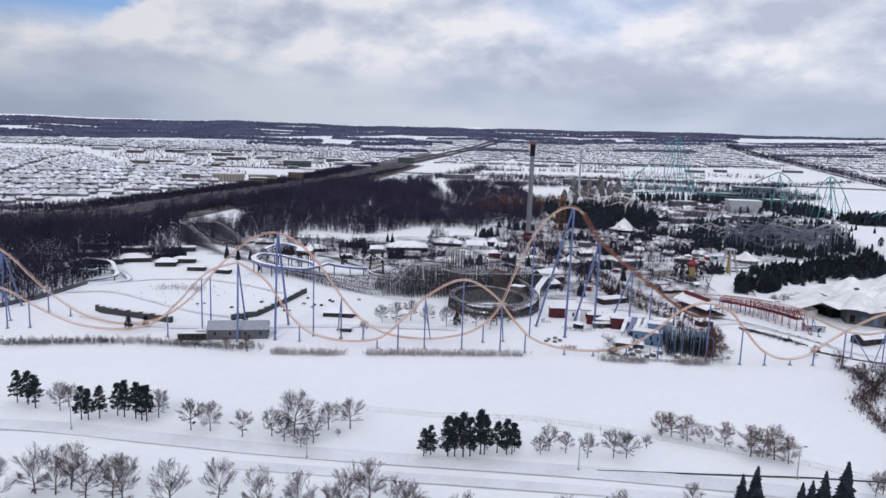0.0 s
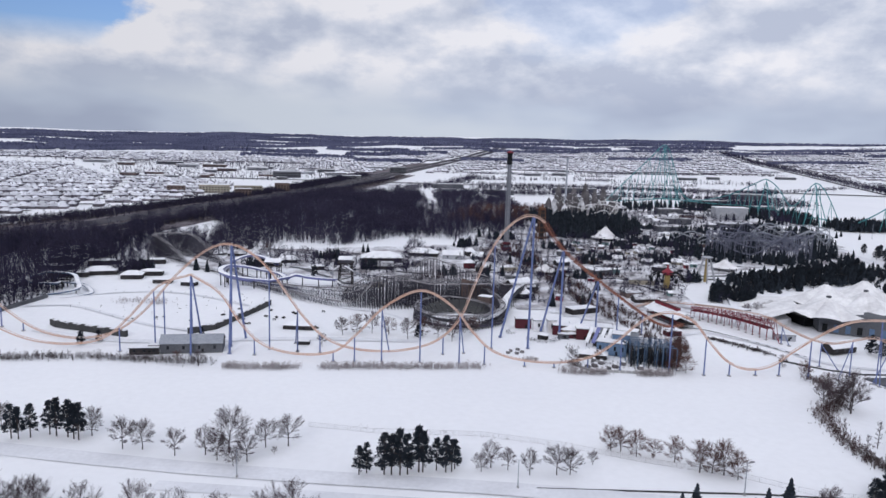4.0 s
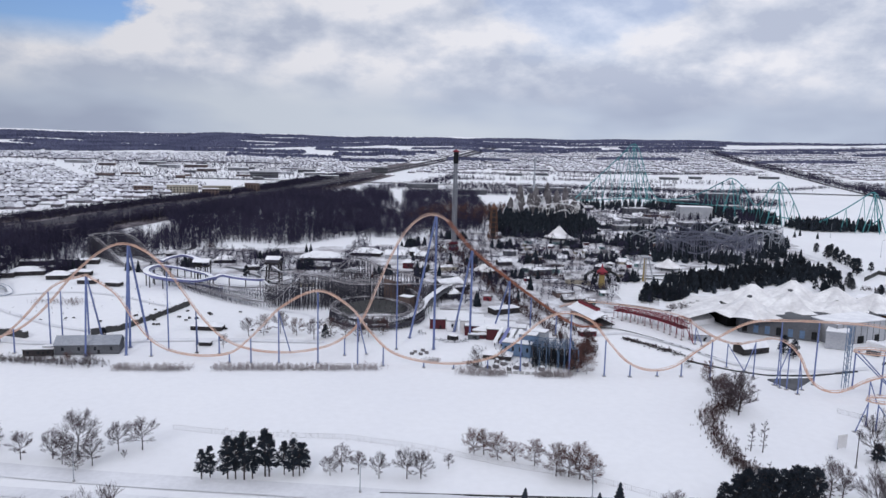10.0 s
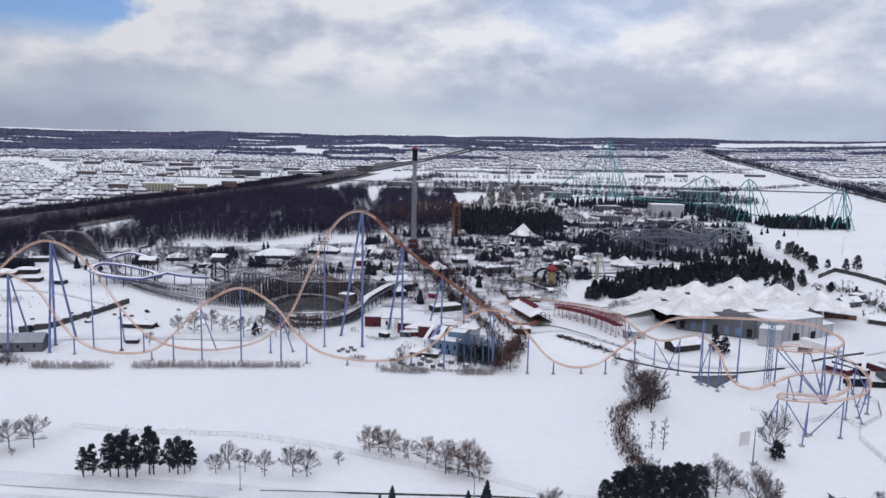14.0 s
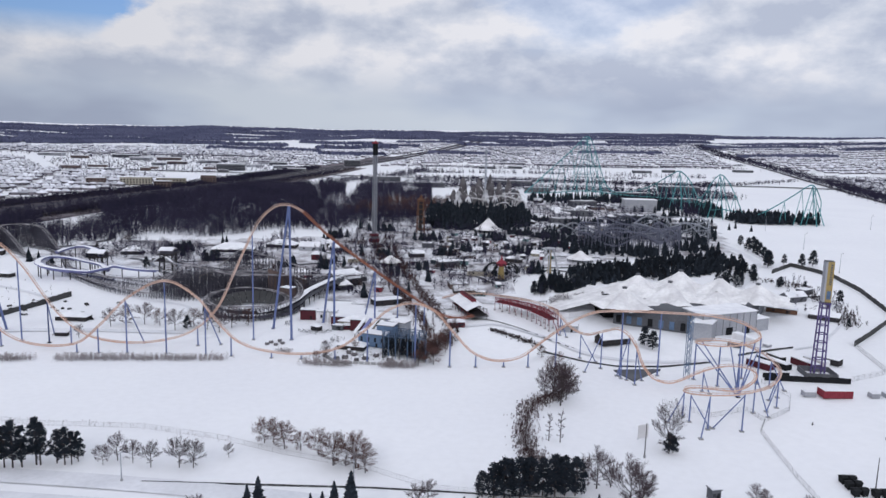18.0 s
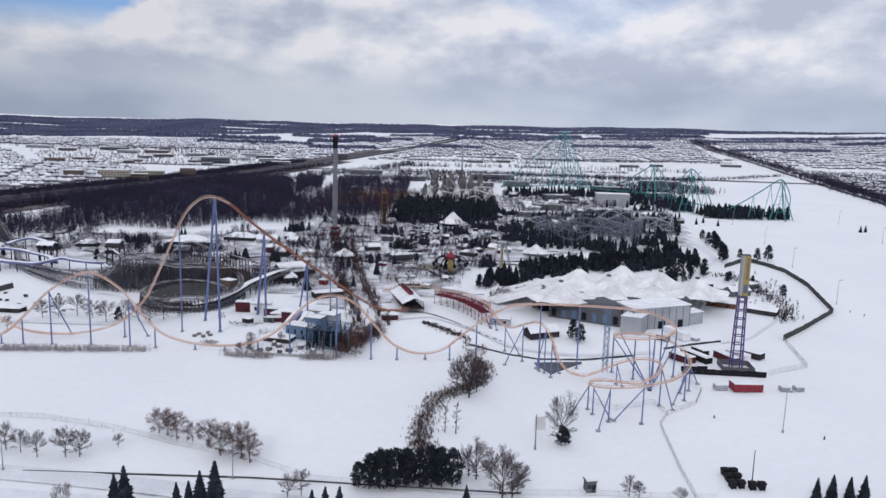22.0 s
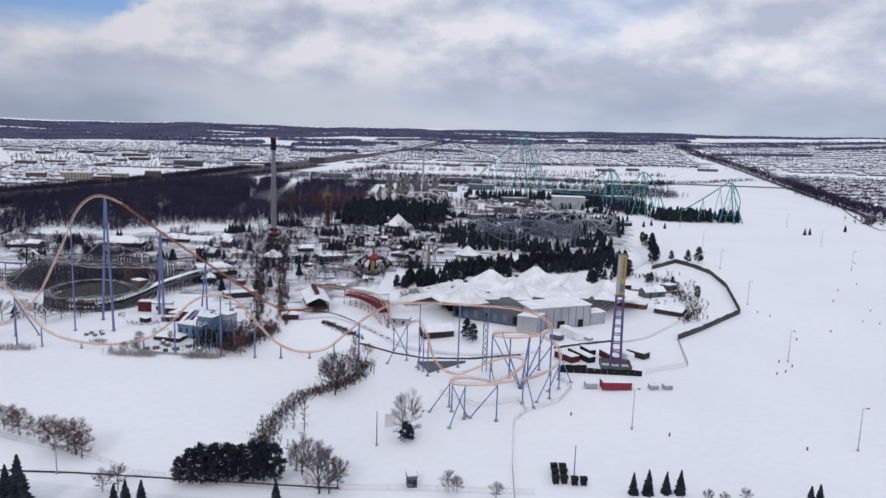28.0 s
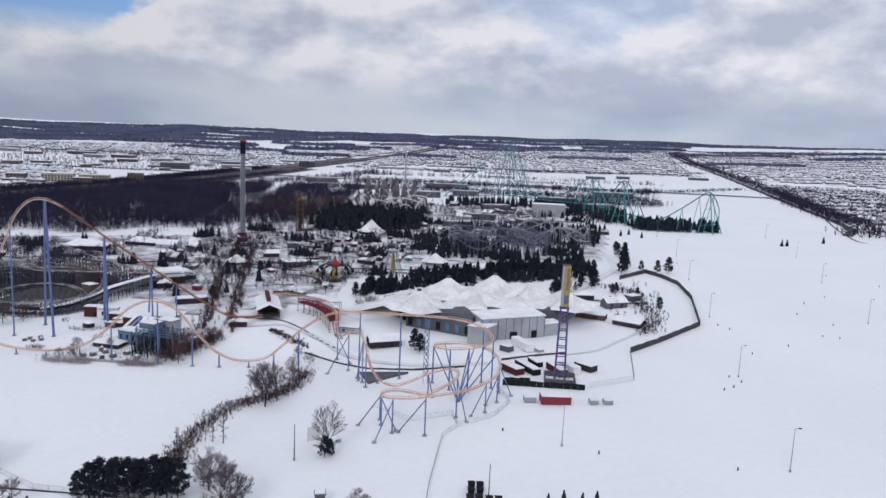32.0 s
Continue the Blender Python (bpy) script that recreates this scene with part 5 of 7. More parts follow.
hoarding("kerb_wall", [(306, 358), (324.6, 368), (340, 374.5)], 1.0, FENCEDARK, "low dark kerb wall along the yard road", 4)


def chain_fence(name, line, height, label, gap=4.0):
    ob = empty(name, label, "fence")
    mesh = Shape()
    line = [bank(*q) for q in line]
    for (x1, y1), (x2, y2) in zip(line, line[1:]):
        ln = math.hypot(x2 - x1, y2 - y1)
        n = max(1, int(ln / gap))
        for k in range(n):
            x, y = x1 + (x2 - x1) * k / n, y1 + (y2 - y1) * k / n
            xb, yb = x1 + (x2 - x1) * (k + 1) / n, y1 + (y2 - y1) * (k + 1) / n
            g, gb = ground_z(x, y), ground_z(xb, yb)
            Shape().beam((x, y, g - 0.2), (x, y, g + height), 0.06).obj("post", FENCE, ob)
            for z in (0.1, height):
                mesh.beam((x, y, g + z), (xb, yb, gb + z), 0.03, cap=False)
            for j in range(1, 9):
                t = j / 9
                q = Vector((x, y, g + 0.1)).lerp(Vector((xb, yb, gb + 0.1)), t)
                mesh.beam(q, q + Vector((0, 0, height - 0.1)), 0.022, cap=False)
    tagged(mesh.obj("wire_mesh", FENCE, ob), kind="stuff")
    return ob


chain_fence("wire_fence", [(375.8, 380.4), (365.1, 334.5), (341, 322)], 2.4, "grey chain-link fence across snow")
chain_fence("wire_fence", [(247, 290), (262, 276), (279, 284), (281, 272), (275, 262), (274, 256), (270, 225), (268, 200)], 2.0, "grey chain-link fence across snow")
chain_fence("wire_fence", [(300, 318), (304, 300), (296, 284), (281, 272)], 2.0, "grey chain-link fence around the helix")
chain_fence("wire_fence", [(-20, 262), (5, 257), (45, 256), (74, 248), (101, 236), (130, 226), (150, 214), (195, 207), (240, 208), (275, 207)], 1.8, "grey chain-link fence along the near bank", 5.0)
hoarding("road_rail", [(60, 216), (131, 214.5), (181, 210.5), (215, 208)], 0.45, FENCEDARK, "dark low guard rail in the snow", 6, 0.2, "rail")
hoarding("culvert_wall", [(207, 356), (226, 343), (240, 337), (262, 338), (288, 346)], 0.7, FENCEDARK, "dark low retaining wall in the snow", 4, 0.5, "wall")
tagged(Shape().add([(237, 341, -2.6), (260, 342.5, -2.2), (251, 335, -2.5), (242.5, 325.5, -2.7), (239.5, 333, -2.7), (260, 342.5, -3.6), (242.5, 325.5, -3.6), (237, 341, -3.6)], [(0, 4, 3, 2, 1), (1, 2, 3, 6, 5), (0, 7, 6, 3, 4)]).obj("concrete_apron", DARKSIDING), "dark bare concrete apron in the snow", "pavement")


def slide(parent, pts, r, mat=SLIDEBLUE, posts=True):
    """An open flume with snow lying in it, on posts."""
    line = spline(pts, 1.6)
    vs, fs, sn = [], [], []
    m = 7
    for i, p in enumerate(line):
        d = line[min(i + 1, len(line) - 1)] - line[max(i - 1, 0)]
        n = Vector((-d.y, d.x, 0)).normalized()
        for k in range(m):
            a = math.pi + math.pi * k / (m - 1)
            vs.append(p + n * (r * math.cos(a)) + Vector((0, 0, r * math.sin(a) * 0.8 + r * 0.5)))
        sn += [p + n * r * 0.92 + Vector((0, 0, r * 0.42)), p + Vector((0, 0, r * 0.62)), p - n * r * 0.92 + Vector((0, 0, r * 0.42))]
    for i in range(len(line) - 1):
        fs += [(i * m + k, i * m + k + 1, (i + 1) * m + k + 1, (i + 1) * m + k) for k in range(m - 1)]
    f = Shape().add(vs, fs).obj("flume", mat, parent, smooth=True)
    Shape().add(sn, [(i * 3 + k, i * 3 + k + 1, i * 3 + k + 4, i * 3 + k + 3) for i in range(len(line) - 1) for k in (0, 1)]).obj("snow_fill", ROOFSNOW, f)
    if posts:
        for p in line[2::6]:
            g = ground_z(p.x, p.y)
            if p.z - g > 1.5:
                Shape().beam((p.x, p.y, g), (p.x, p.y, p.z - r * 0.3), 0.38, sides=6).obj("post", DARKWOOD, parent)


ws = empty("water_slide", "blue open water slide flumes full of snow", "slide")
slide(ws, [(-118, 500, 12), (-111, 496, 10.5), (-102, 496, 9), (-95, 497, 8.2), (-84, 498, 7.4), (-77, 499, 8.6), (-71, 500, 10), (-68, 503, 10.8), (-59, 505, 9), (-47, 505, 8), (-40, 509, 7)], 2.5)
slide(ws, [(-118, 500, 12), (-120, 506, 13.5), (-116, 514, 14.5), (-104, 518, 13), (-90, 515, 11), (-80, 512, 9.5), (-74, 507, 7)], 2.1)
slide(ws, [(-117, 524, 16), (-113, 531, 17.5), (-105, 534, 19), (-97, 533, 18), (-88, 526, 16.5), (-84, 520, 15)], 2.2)
slide(ws, [(-116, 514, 14.5), (-119, 509, 11), (-116, 506, 8), (-108, 506, 6.5), (-96, 506, 5), (-80, 502, 4), (-66, 496, 3)], 1.8)
Shape().box(-92, 517, 14, -81, 526, 14.6).obj("launch_deck", DARKWOOD, ws)
for x, y in ((-91, 518), (-82, 518), (-91, 525), (-82, 525)):
    Shape().beam((x, y, 0), (x, y, 17.5), 0.4).obj("deck_post", DARKWOOD, ws)
Shape().gable(-86.5, 521.5, 11, 9, 17.5, 1.8).obj("deck_roof", ROOFSNOW, ws)
ws2 = empty("water_slide", "dark twisting water slides full of snow", "slide")
slide(ws2, [(-228, 482, 13), (-236, 474, 11), (-228, 466, 9.5), (-216, 470, 8), (-218, 480, 7), (-206, 482, 5.5), (-196, 474, 4), (-192, 464, 3), (-204, 458, 2)], 1.5, SLATEBLUE)
slide(ws2, [(-228, 484, 13), (-214, 488, 11), (-206, 478, 9), (-200, 466, 6), (-210, 460, 4), (-224, 458, 2.5)], 1.5, SLATEBLUE)
Shape().box(-232, 481, 12, -226, 487, 12.5).obj("launch_deck", DARKWOOD, ws2)
for x, y in ((-231.5, 481.5), (-226.5, 481.5), (-231.5, 486.5), (-226.5, 486.5)):
    Shape().beam((x, y, 0), (x, y, 13), 0.3).obj("deck_post", DARKWOOD, ws2)
for k in range(12):
    x, y = -231 + 3.4 * (k % 6), 474 + 7 * (k // 6)
    Shape().beam((x, y, 0), (x, y, 8 + (k * 5) % 4), 0.42).obj("deck_post", DARKWOOD, ws2)
Shape().box(-232, 473, 7.4, -213, 475, 8.0).obj("walkway", DARKWOOD, ws2)
Shape().box(-232, 480, 8.4, -213, 482, 9.0).obj("walkway", DARKWOOD, ws2)
tw = empty("slide_tower", "timber slide tower with hut on top", "tower", "", -33.7, 511, 0.6)
for x in (-4, 4):
    for y in (-4, 4):
        Shape().beam((x * 1.25, y * 1.25, -1), (x, y, 19), 0.55).obj("leg", DARKWOOD, tw)
for k in range(5):
    z = 3 + k * 3.4
    for (x1, y1, x2, y2) in ((-4.6, -4.6, 4.6, -4.6), (4.6, -4.6, 4.6, 4.6), (4.6, 4.6, -4.6, 4.6), (-4.6, 4.6, -4.6, -4.6)):
        Shape().beam((x1, y1, z), (x2, y2, z), 0.16).obj("crossbar", DARKWOOD, tw)
        Shape().beam((x1, y1, z), (x2, y2, z + 3.2), 0.13).obj("brace", DARKWOOD, tw)
Shape().box(-5.5, -5.5, 18.6, 5.5, 5.5, 19.2).obj("deck", DARKWOOD, tw)
Shape().box(-4, -4, 19.2, 4, 4, 21.6).obj("hut", WOOD, tw)
Shape().gable(0, 0, 9, 9, 21.6, 1.6).obj("roof", ROOFSNOW, tw)
slide(tw, [(0, -5, 17), (6, -8, 14), (9, -2, 11), (4, 5, 8), (-5, 4, 5.5), (-6, -6, 3.5), (2, -11, 1.5), (14, -14, 0.6)], 1.1, SIDING, False)
slide(tw, [(-4, -5, 17), (-9, -7, 13), (-9, 1, 9), (-3, -8, 5), (8, -9, 2), (18, -8, 0.6)], 1.1, SIDING, False)

# ---- yard by the swing tower ----


def container(x, y, rot, label, mat=RED, w=12.6, d=5.2, h=4.2):
    ob = empty("container", label, "container", "yard containers", x, y, ground_z(x, y), rot)
    n = 48
    side = [(-w / 2 + w * k / n, -d / 2 - (0.1 if (k // 2) % 2 else 0)) for k in range(n + 1)]
    Shape().prism(side + [(-x, -y) for x, y in side], 0.2, h).obj("body", mat, ob)
    Shape().box(-w / 2, -d / 2, h, w / 2, d / 2, h + 0.4).obj("roof_snow", ROOFSNOW, ob)
    for sx in (-1, 1):
        for sy in (-1, 1):
            Shape().beam((sx * w / 2, sy * d / 2, 0), (sx * w / 2, sy * d / 2, h), 0.14).obj("corner_post", mat, ob)
    return ob


container(323, 304.5, 1, "long red shipping container capped with snow", RED, 12.4, 5.6, 3.4)
container(309.5, 345.5, -58, "dark red storage cabin capped with snow", DARKRED, 12, 5, 3.2)
container(317, 347.5, -66, "black storage cabin capped with snow", BLACK, 17, 4, 3.0)
container(322, 356, -70, "small black shed capped with snow", BLACK, 9, 3.4, 2.6)
container(330.5, 344, -72, "long dark red cabin capped with snow", DARKRED, 14, 4, 3.4)
container(337, 346.5, -60, "white trailer capped with snow", FABRIC, 11, 4.5, 3.4)
container(345.5, 349.5, -50, "dark brown cabin capped with snow", DARKWOOD, 10, 5, 3.0)
container(319, 383, -68, "white trailer parked by the hall", FABRIC, 17, 4.2, 3.8)
container(326, 379, -60, "grey flatbed cart under snow", SIDING, 8, 3, 1.4)
container(310, 377, -40, "small dark stall under snow", DARKSIDING, 6, 4, 3)
container(312.5, 306, 3, "small grey cage under snow", SIDING, 5, 3, 2.2)
container(339, 303, 5, "small grey pallet stack under snow", SIDING, 3.5, 3, 2.0)
container(345, 303, 5, "small grey pallet stack under snow", SIDING, 3.5, 3, 2.0)


def waste_bin(x, y, rot):
    ob = empty("waste_bin", "black wheeled bin standing in snow", "bin", "black bins in the snow", x, y, ground_z(x, y), rot)
    Shape().add([(a * (1.0 if z else 0.8), b * (1.2 if z else 1.0), z * 2.0 + 0.25) for z in (0, 1) for a, b in ((-1, -1), (1, -1), (1, 1), (-1, 1))], [(3, 2, 1, 0), (4, 5, 6, 7), (0, 1, 5, 4), (1, 2, 6, 5), (2, 3, 7, 6), (3, 0, 4, 7)]).obj("body", BLACK, ob)
    Shape().gable(0, 0, 2.2, 2.5, 2.25, 0.35, over=0.05, thick=0.12).obj("lid", BLACK, ob)
    for a in (-0.7, 0.7):
        Shape().beam((a - 0.15, -0.9, 0.2), (a + 0.15, -0.9, 0.2), 0.22, sides=8).obj("wheel", BLACK, ob)


for x, y, r in ((283.3, 228.1, 4), (283, 224.2, 2), (282.4, 219.6, 6), (286, 227.8, 3), (285.8, 224.3, 0), (285.1, 219.7, 5), (288.2, 218.6, 2), (291, 218.3, 0)):
    waste_bin(x, y, r)
building("guard_hut", "small dark hut standing in snow", 237, 217.5, 3, 3, 3.6, 10, DARKSIDING, "flat", 2)


def street_lamp(x, y, h, label, tilt=0.0, head=True):
    x, y = bank(x, y)
    ob = empty("lamp_post", label, "lamp", "lamp posts", x, y, ground_z(x, y))
    Shape().beam((0, 0, -0.3), (tilt, 0, h), 0.2, 0.11, sides=8).obj("pole", STEEL if head else DARKWOOD, ob)
    if head:
        Shape().beam((tilt - 0.2, 0, h), (tilt + 1.6, 0, h + 0.25), 0.09).obj("arm", STEEL, ob)
        Shape().box(tilt + 1.2, -0.25, h + 0.1, tilt + 2.2, 0.25, h + 0.4).obj("lantern", DARKSIDING, ob)
    Shape().lathe(0, 0, [(-0.1, 0.42), (0.9, 0.4), (0.95, 0.2)], 8).obj("base", CONCRETE, ob)


for x, y, h in ((-122, 237, 11), (-36, 220, 9.5), (54, 216, 9.5), (126, 214, 11)):
    street_lamp(x, y, h, "slim grey lamp post in roadside snow")
for x, y, h in ((224, 239, 12.7), (288, 214, 13)):
    street_lamp(x, y, h, "brown timber pole standing in snow", 0, False)
for x, y in ((318, 258), (393, 243), (419, 346), (448, 459), (474, 570), (500, 677), (520, 800), (517, 330), (545, 450), (580, 570), (620, 690), (650, 820), (470, 235), (500, 215), (690, 560), (720, 700), (760, 840), (610, 440)):
    street_lamp(x, y, 15.5, "tall grey car park lamp in snow")
wd = empty("notice_board", "white sheet-like board leaning in snow", "board", "", 228, 262, ground_z(228, 262), 20)
Shape().box(-2.2, -0.15, 0.5, 2.2, 0.15, 5.5).obj("panel", FABRIC, wd)
for x in (-2, 2):
    Shape().beam((x, 0.2, 0), (x, 0.2, 5.5), 0.12).obj("post", STEEL, wd)

# yard inside the hoarding
building("yard_house", "low house with snowy roof inside the yard", 391, 438, 17, 12, 2.8, -36, DARKWOOD, "gable", 4, rise=1.6)
building("yard_shed", "brown shed with snowy roof inside the yard", 371, 452, 18, 7, 2.8, -28, RUST, "flat", 2)
building("yard_shed", "dark shed with snowy roof inside the yard", 392, 480, 16, 8, 4, 20, DARKSIDING, "gable", 2)
building("yard_shed", "dark shed with snowy roof inside the yard", 376, 500, 13, 7, 3.5, 5, DARKWOOD, "hip", 1)
building("yard_shed", "dark shed with snowy roof inside the yard", 410, 500, 10, 7, 3.5, 35, DARKSIDING, "flat", 1)
for n, (x, y) in enumerate(((410, 330), (414, 345), (417, 338), (404, 326), (446, 440), (450, 432), (510, 470), (500, 420), (508, 416), (488, 640), (443, 385), (330, 254), (298, 275), (375, 243), (520, 445), (530, 500), (470, 400), (560, 420), (555, 520), (600, 600), (620, 560))):
    b_ = empty("bollard", "small dark marker post poking through snow", "post", "car park markers", x, y, ground_z(x, y))
    Shape().beam((0, 0, -0.2), (0.05, 0, 1.1), 0.3, 0.22, sides=8).obj("post", BLACK, b_)
    Shape().lathe(0.05, 0, [(1.1, 0.26), (1.25, 0.1)], 8).obj("cap", DARKSIDING, b_)
# picnic tables on the snowy field
rn = random.Random(14)
for k in range(46):
    x, y = rn.uniform(-205, -90), rn.uniform(405, 492)
    if k > 30:
        x, y = rn.uniform(-85, -30), rn.uniform(400, 445)
    t_ = empty("picnic_table", "snow-capped picnic table on the field", "table", "picnic tables on the field", x, y, 0, rn.uniform(0, 180))
    Shape().box(-0.9, -0.4, 0.72, 0.9, 0.4, 0.95).obj("tabletop", DARKWOOD, t_)
    for sy in (-0.75, 0.75):
        Shape().box(-0.9, sy - 0.15, 0.4, 0.9, sy + 0.15, 0.48).obj("bench", DARKWOOD, t_)
    for sx in (-0.7, 0.7):
        Shape().box(sx - 0.08, -0.8, 0, sx + 0.08, 0.8, 0.7).obj("leg", DARKWOOD, t_)

# ---- queue rails and small things by the rapids ----
qr = empty("queue_rail", "curved dark queue rails standing in snow", "rail")
for cx, cy, r, a0, a1 in ((88, 390, 7, 3.4, 6.2), (88, 390, 9.5, 3.3, 6.3), (104, 376, 6, 2.8, 6.0), (118, 360, 8, 3.2, 6.1), (74, 402, 5, 2.2, 4.6)):
    pts = [(cx + r * math.cos(a0 + (a1 - a0) * k / 12), cy + 0.7 * r * math.sin(a0 + (a1 - a0) * k / 12)) for k in range(13)]
    Shape().tube([(x, y, 1.3 + ground_z(x, y)) for x, y in pts], 0.09, 4).obj("handrail", DARKSIDING, qr)
    Shape().tube([(x, y, 0.7 + ground_z(x, y)) for x, y in pts], 0.07, 4).obj("handrail", DARKSIDING, qr)
    for x, y in pts[::2]:
        Shape().beam((x, y, ground_z(x, y) - 0.2), (x, y, ground_z(x, y) + 1.4), 0.12).obj("rail_post", DARKSIDING, qr)
building("queue_deck", "low timber deck with snowy sloping cover", 110, 366, 14, 7, 2.2, -14, DARKWOOD, "hip", 0, door=False)
building("pump_house", "teal-grey pump house with sloping snowy roof", 127, 376, 9, 7, 9, -18, SLATEBLUE, "flat", 2)
building("ride_shop", "pale teal low pool hall under snow", 165, 585, 30, 7, 3.4, -4, TEALWALL, "flat", 5)
building("ride_shop", "beige low restaurant under snow", 110, 398, 20, 9, 4.2, -12, BEIGE, "hip", 4)
building("ride_shop", "beige flat-roofed shop under snow", 118, 408, 24, 9, 4.0, -10, SIDING, "flat", 4)
for k, (x, y) in enumerate(((68, 371), (71, 368), (74, 370), (72, 373), (66.5, 368.5))):
    rk = empty("boulder", "snow-dusted boulder by the frozen pond", "rock", "pond boulders", x, y, ground_z(x, y))
    Shape().lathe(0, 0, [(-0.3, 1.1), (0.6, 1.2), (1.2, 0.7), (1.5, 0.1)], 7).obj("stone", ROCK, rk)
    Shape().lathe(0.1, 0, [(1.2, 0.75), (1.62, 0.45), (1.7, 0.1)], 7).obj("snow_cap", ROOFSNOW, rk)

# ---- far rides ----
mt = empty("rock_mountain", "grey artificial rock mountain with spires and snow ledges", "mountain", "", 212, 932, ground_z(212, 932))


def crag(x, y, r, h, seed, parent=mt):
    rn = random.Random(seed)
    vs, fs = [], []
    sides, rings = 14, 9
    for i in range(rings):
        u = i / (rings - 1)
        for k in range(sides):
            a = 2 * math.pi * k / sides
            rr = r * 1.25 * (1 - u) ** 0.55 * rn.uniform(0.55, 1.2) + 0.4
            vs.append((x + rr * math.cos(a), y + rr * math.sin(a), h * u + rn.uniform(-0.06, 0.06) * h * (0 < i)))
    for i in range(rings - 1):
        for k in range(sides):
            fs.append((i * sides + k, i * sides + (k + 1) % sides, (i + 1) * sides + (k + 1) % sides, (i + 1) * sides + k))
    Shape().add(vs, fs).obj("crag", PATCHY if seed % 3 == 1 else ROCK, parent)
    led = Shape()
    for _ in range(9):
        a, u = rn.uniform(0, 6.28), rn.uniform(0.2, 0.85)
        rr = r * (1 - u) ** 0.8
        cx, cy, z = x + rr * math.cos(a), y + rr * math.sin(a), h * u + 0.5
        led.lathe(cx, cy, [(z, rr * 0.28 + 0.8), (z + 0.6, rr * 0.15 + 0.3)], 6)
    tagged(led.obj("snow_ledges", ROOFSNOW, parent), kind="stuff")


CRAGS = ((-22, 0, 11, 34), (-10, -6, 9, 26), (-2, 6, 13, 32), (12, 0, 11, 36), (24, -3, 10, 30), (36, 3, 10, 33), (48, 4, 9, 22), (-34, 3, 10, 20), (4, -14, 9, 14), (28, -14, 10, 13))
for n, (x, y, r, h) in enumerate(CRAGS):
    for k, (dx, dy) in enumerate(((0, 0), (-6, -7), (6, -5))):
        crag(x + dx, y + dy, r * (0.62, 0.5, 0.45)[k], h * (1.25, 0.75, 0.6)[k], 3 * n + k)
mw = Shape()
rn = random.Random(3)
for _ in range(44):
    x, y = rn.uniform(-35, 60), rn.uniform(-18, 8)
    z = rn.uniform(4, 24)
    mw.beam((x, y, z), (x + rn.uniform(-9, 9), y + rn.uniform(-4, 4), z + rn.uniform(2, 9)), 0.24)
tagged(mw.obj("white_trusses", FABRIC, mt), kind="stuff")
rt = empty("rust_tower", "rust-brown panelled tower ride with mesh sides", "tower", "", 139, 736, ground_z(139, 736), 8)
for x in (-2.4, 2.4):
    for y in (-2.4, 2.4):
        Shape().beam((x * 1.6, y * 1.6, 0), (x, y, 33), 0.5).obj("leg", RUST, rt)
Shape().box(-1.8, -1.8, 2, 1.8, 1.8, 32).obj("core", DARKWOOD, rt)
Shape().lathe(0, 0, [(32, 3.6), (34, 3.9), (35, 2.0), (39, 0.4)], 8).obj("head", RUST, rt)
for k in range(6):
    Shape().box(-3.2 + 0.1 * k, -3.2 + 0.1 * k, 4 + k * 5, 3.2 - 0.1 * k, 3.2 - 0.1 * k, 4.5 + k * 5).obj("ring", RUST, rt)
wt_ = empty("wind_column", "tall plain grey column with narrow head", "tower", "", 231, 1099, ground_z(231, 1099))
Shape().lathe(0, 0, [(0, 3), (8, 1.6), (68, 1.4), (69, 2.2), (72, 2.2), (73, 0.5)], 10).obj("shaft", STEEL, wt_)
bd = empty("white_block", "large windowless white-grey hall", "building", "", 424, 962, ground_z(424, 962), -4)
Shape().box(-20, -10, 0, 22, 10, 16).obj("wall", SIDING, bd)
Shape().box(-20.5, -10.5, 16, 22.5, 10.5, 16.6).obj("roof", ROOFSNOW, bd)
yc = empty("swing_ride", "white-legged swing ride with yellow centre", "ride", "", 241, 558, ground_z(241, 558))
for k in range(6):
    a = k * math.pi / 3 + 0.3
    Shape().beam((8.2 * math.cos(a), 8.2 * math.sin(a), 0), (2.6 * math.cos(a), 2.6 * math.sin(a), 19), 0.5, sides=6).obj("leg", SIDING, yc)
Shape().lathe(0, 0, [(0, 1.5), (18, 1.0)], 8).obj("core", YELLOW, yc)
Shape().lathe(0, 0, [(18.6, 3.2), (19, 4.4), (19.6, 4.4), (20, 3.0)], 16).obj("top_ring", SIDING, yc)
sr = empty("spider_ride", "red ride with drooping arms on yellow mast", "ride", "", 201, 529, ground_z(201, 529))
Shape().lathe(0, 0, [(0, 2.6), (4, 2.3), (11.5, 1.9)], 10).obj("mast", YELLOW, sr)
Shape().lathe(0, 0, [(0.05, 4.4), (1.2, 4.4), (1.3, 3.0)], 14).obj("base", DARKSIDING, sr)
Shape().lathe(0, 0, [(11.0, 2.4), (11.8, 4.2), (13.4, 4.0), (14.8, 2.2), (16, 0.9), (19, 0.2)], 12).obj("hub", RED, sr)
for k in range(8):
    a = k * math.pi / 4 + 0.2
    c, sn = math.cos(a), math.sin(a)
    ar = Shape().tube([(3.0 * c, 3.0 * sn, 12.6), (7 * c, 7 * sn, 13.2), (10.4 * c, 10.4 * sn, 11.6), (12.6 * c, 12.6 * sn, 9.2)], 0.5, 6).obj("arm", BLACK, sr)
    Shape().lathe(12.6 * c, 12.6 * sn, [(6.8, 0.6), (7.6, 1.4), (9.3, 1.1)], 8).obj("gondola", BLACK, ar)


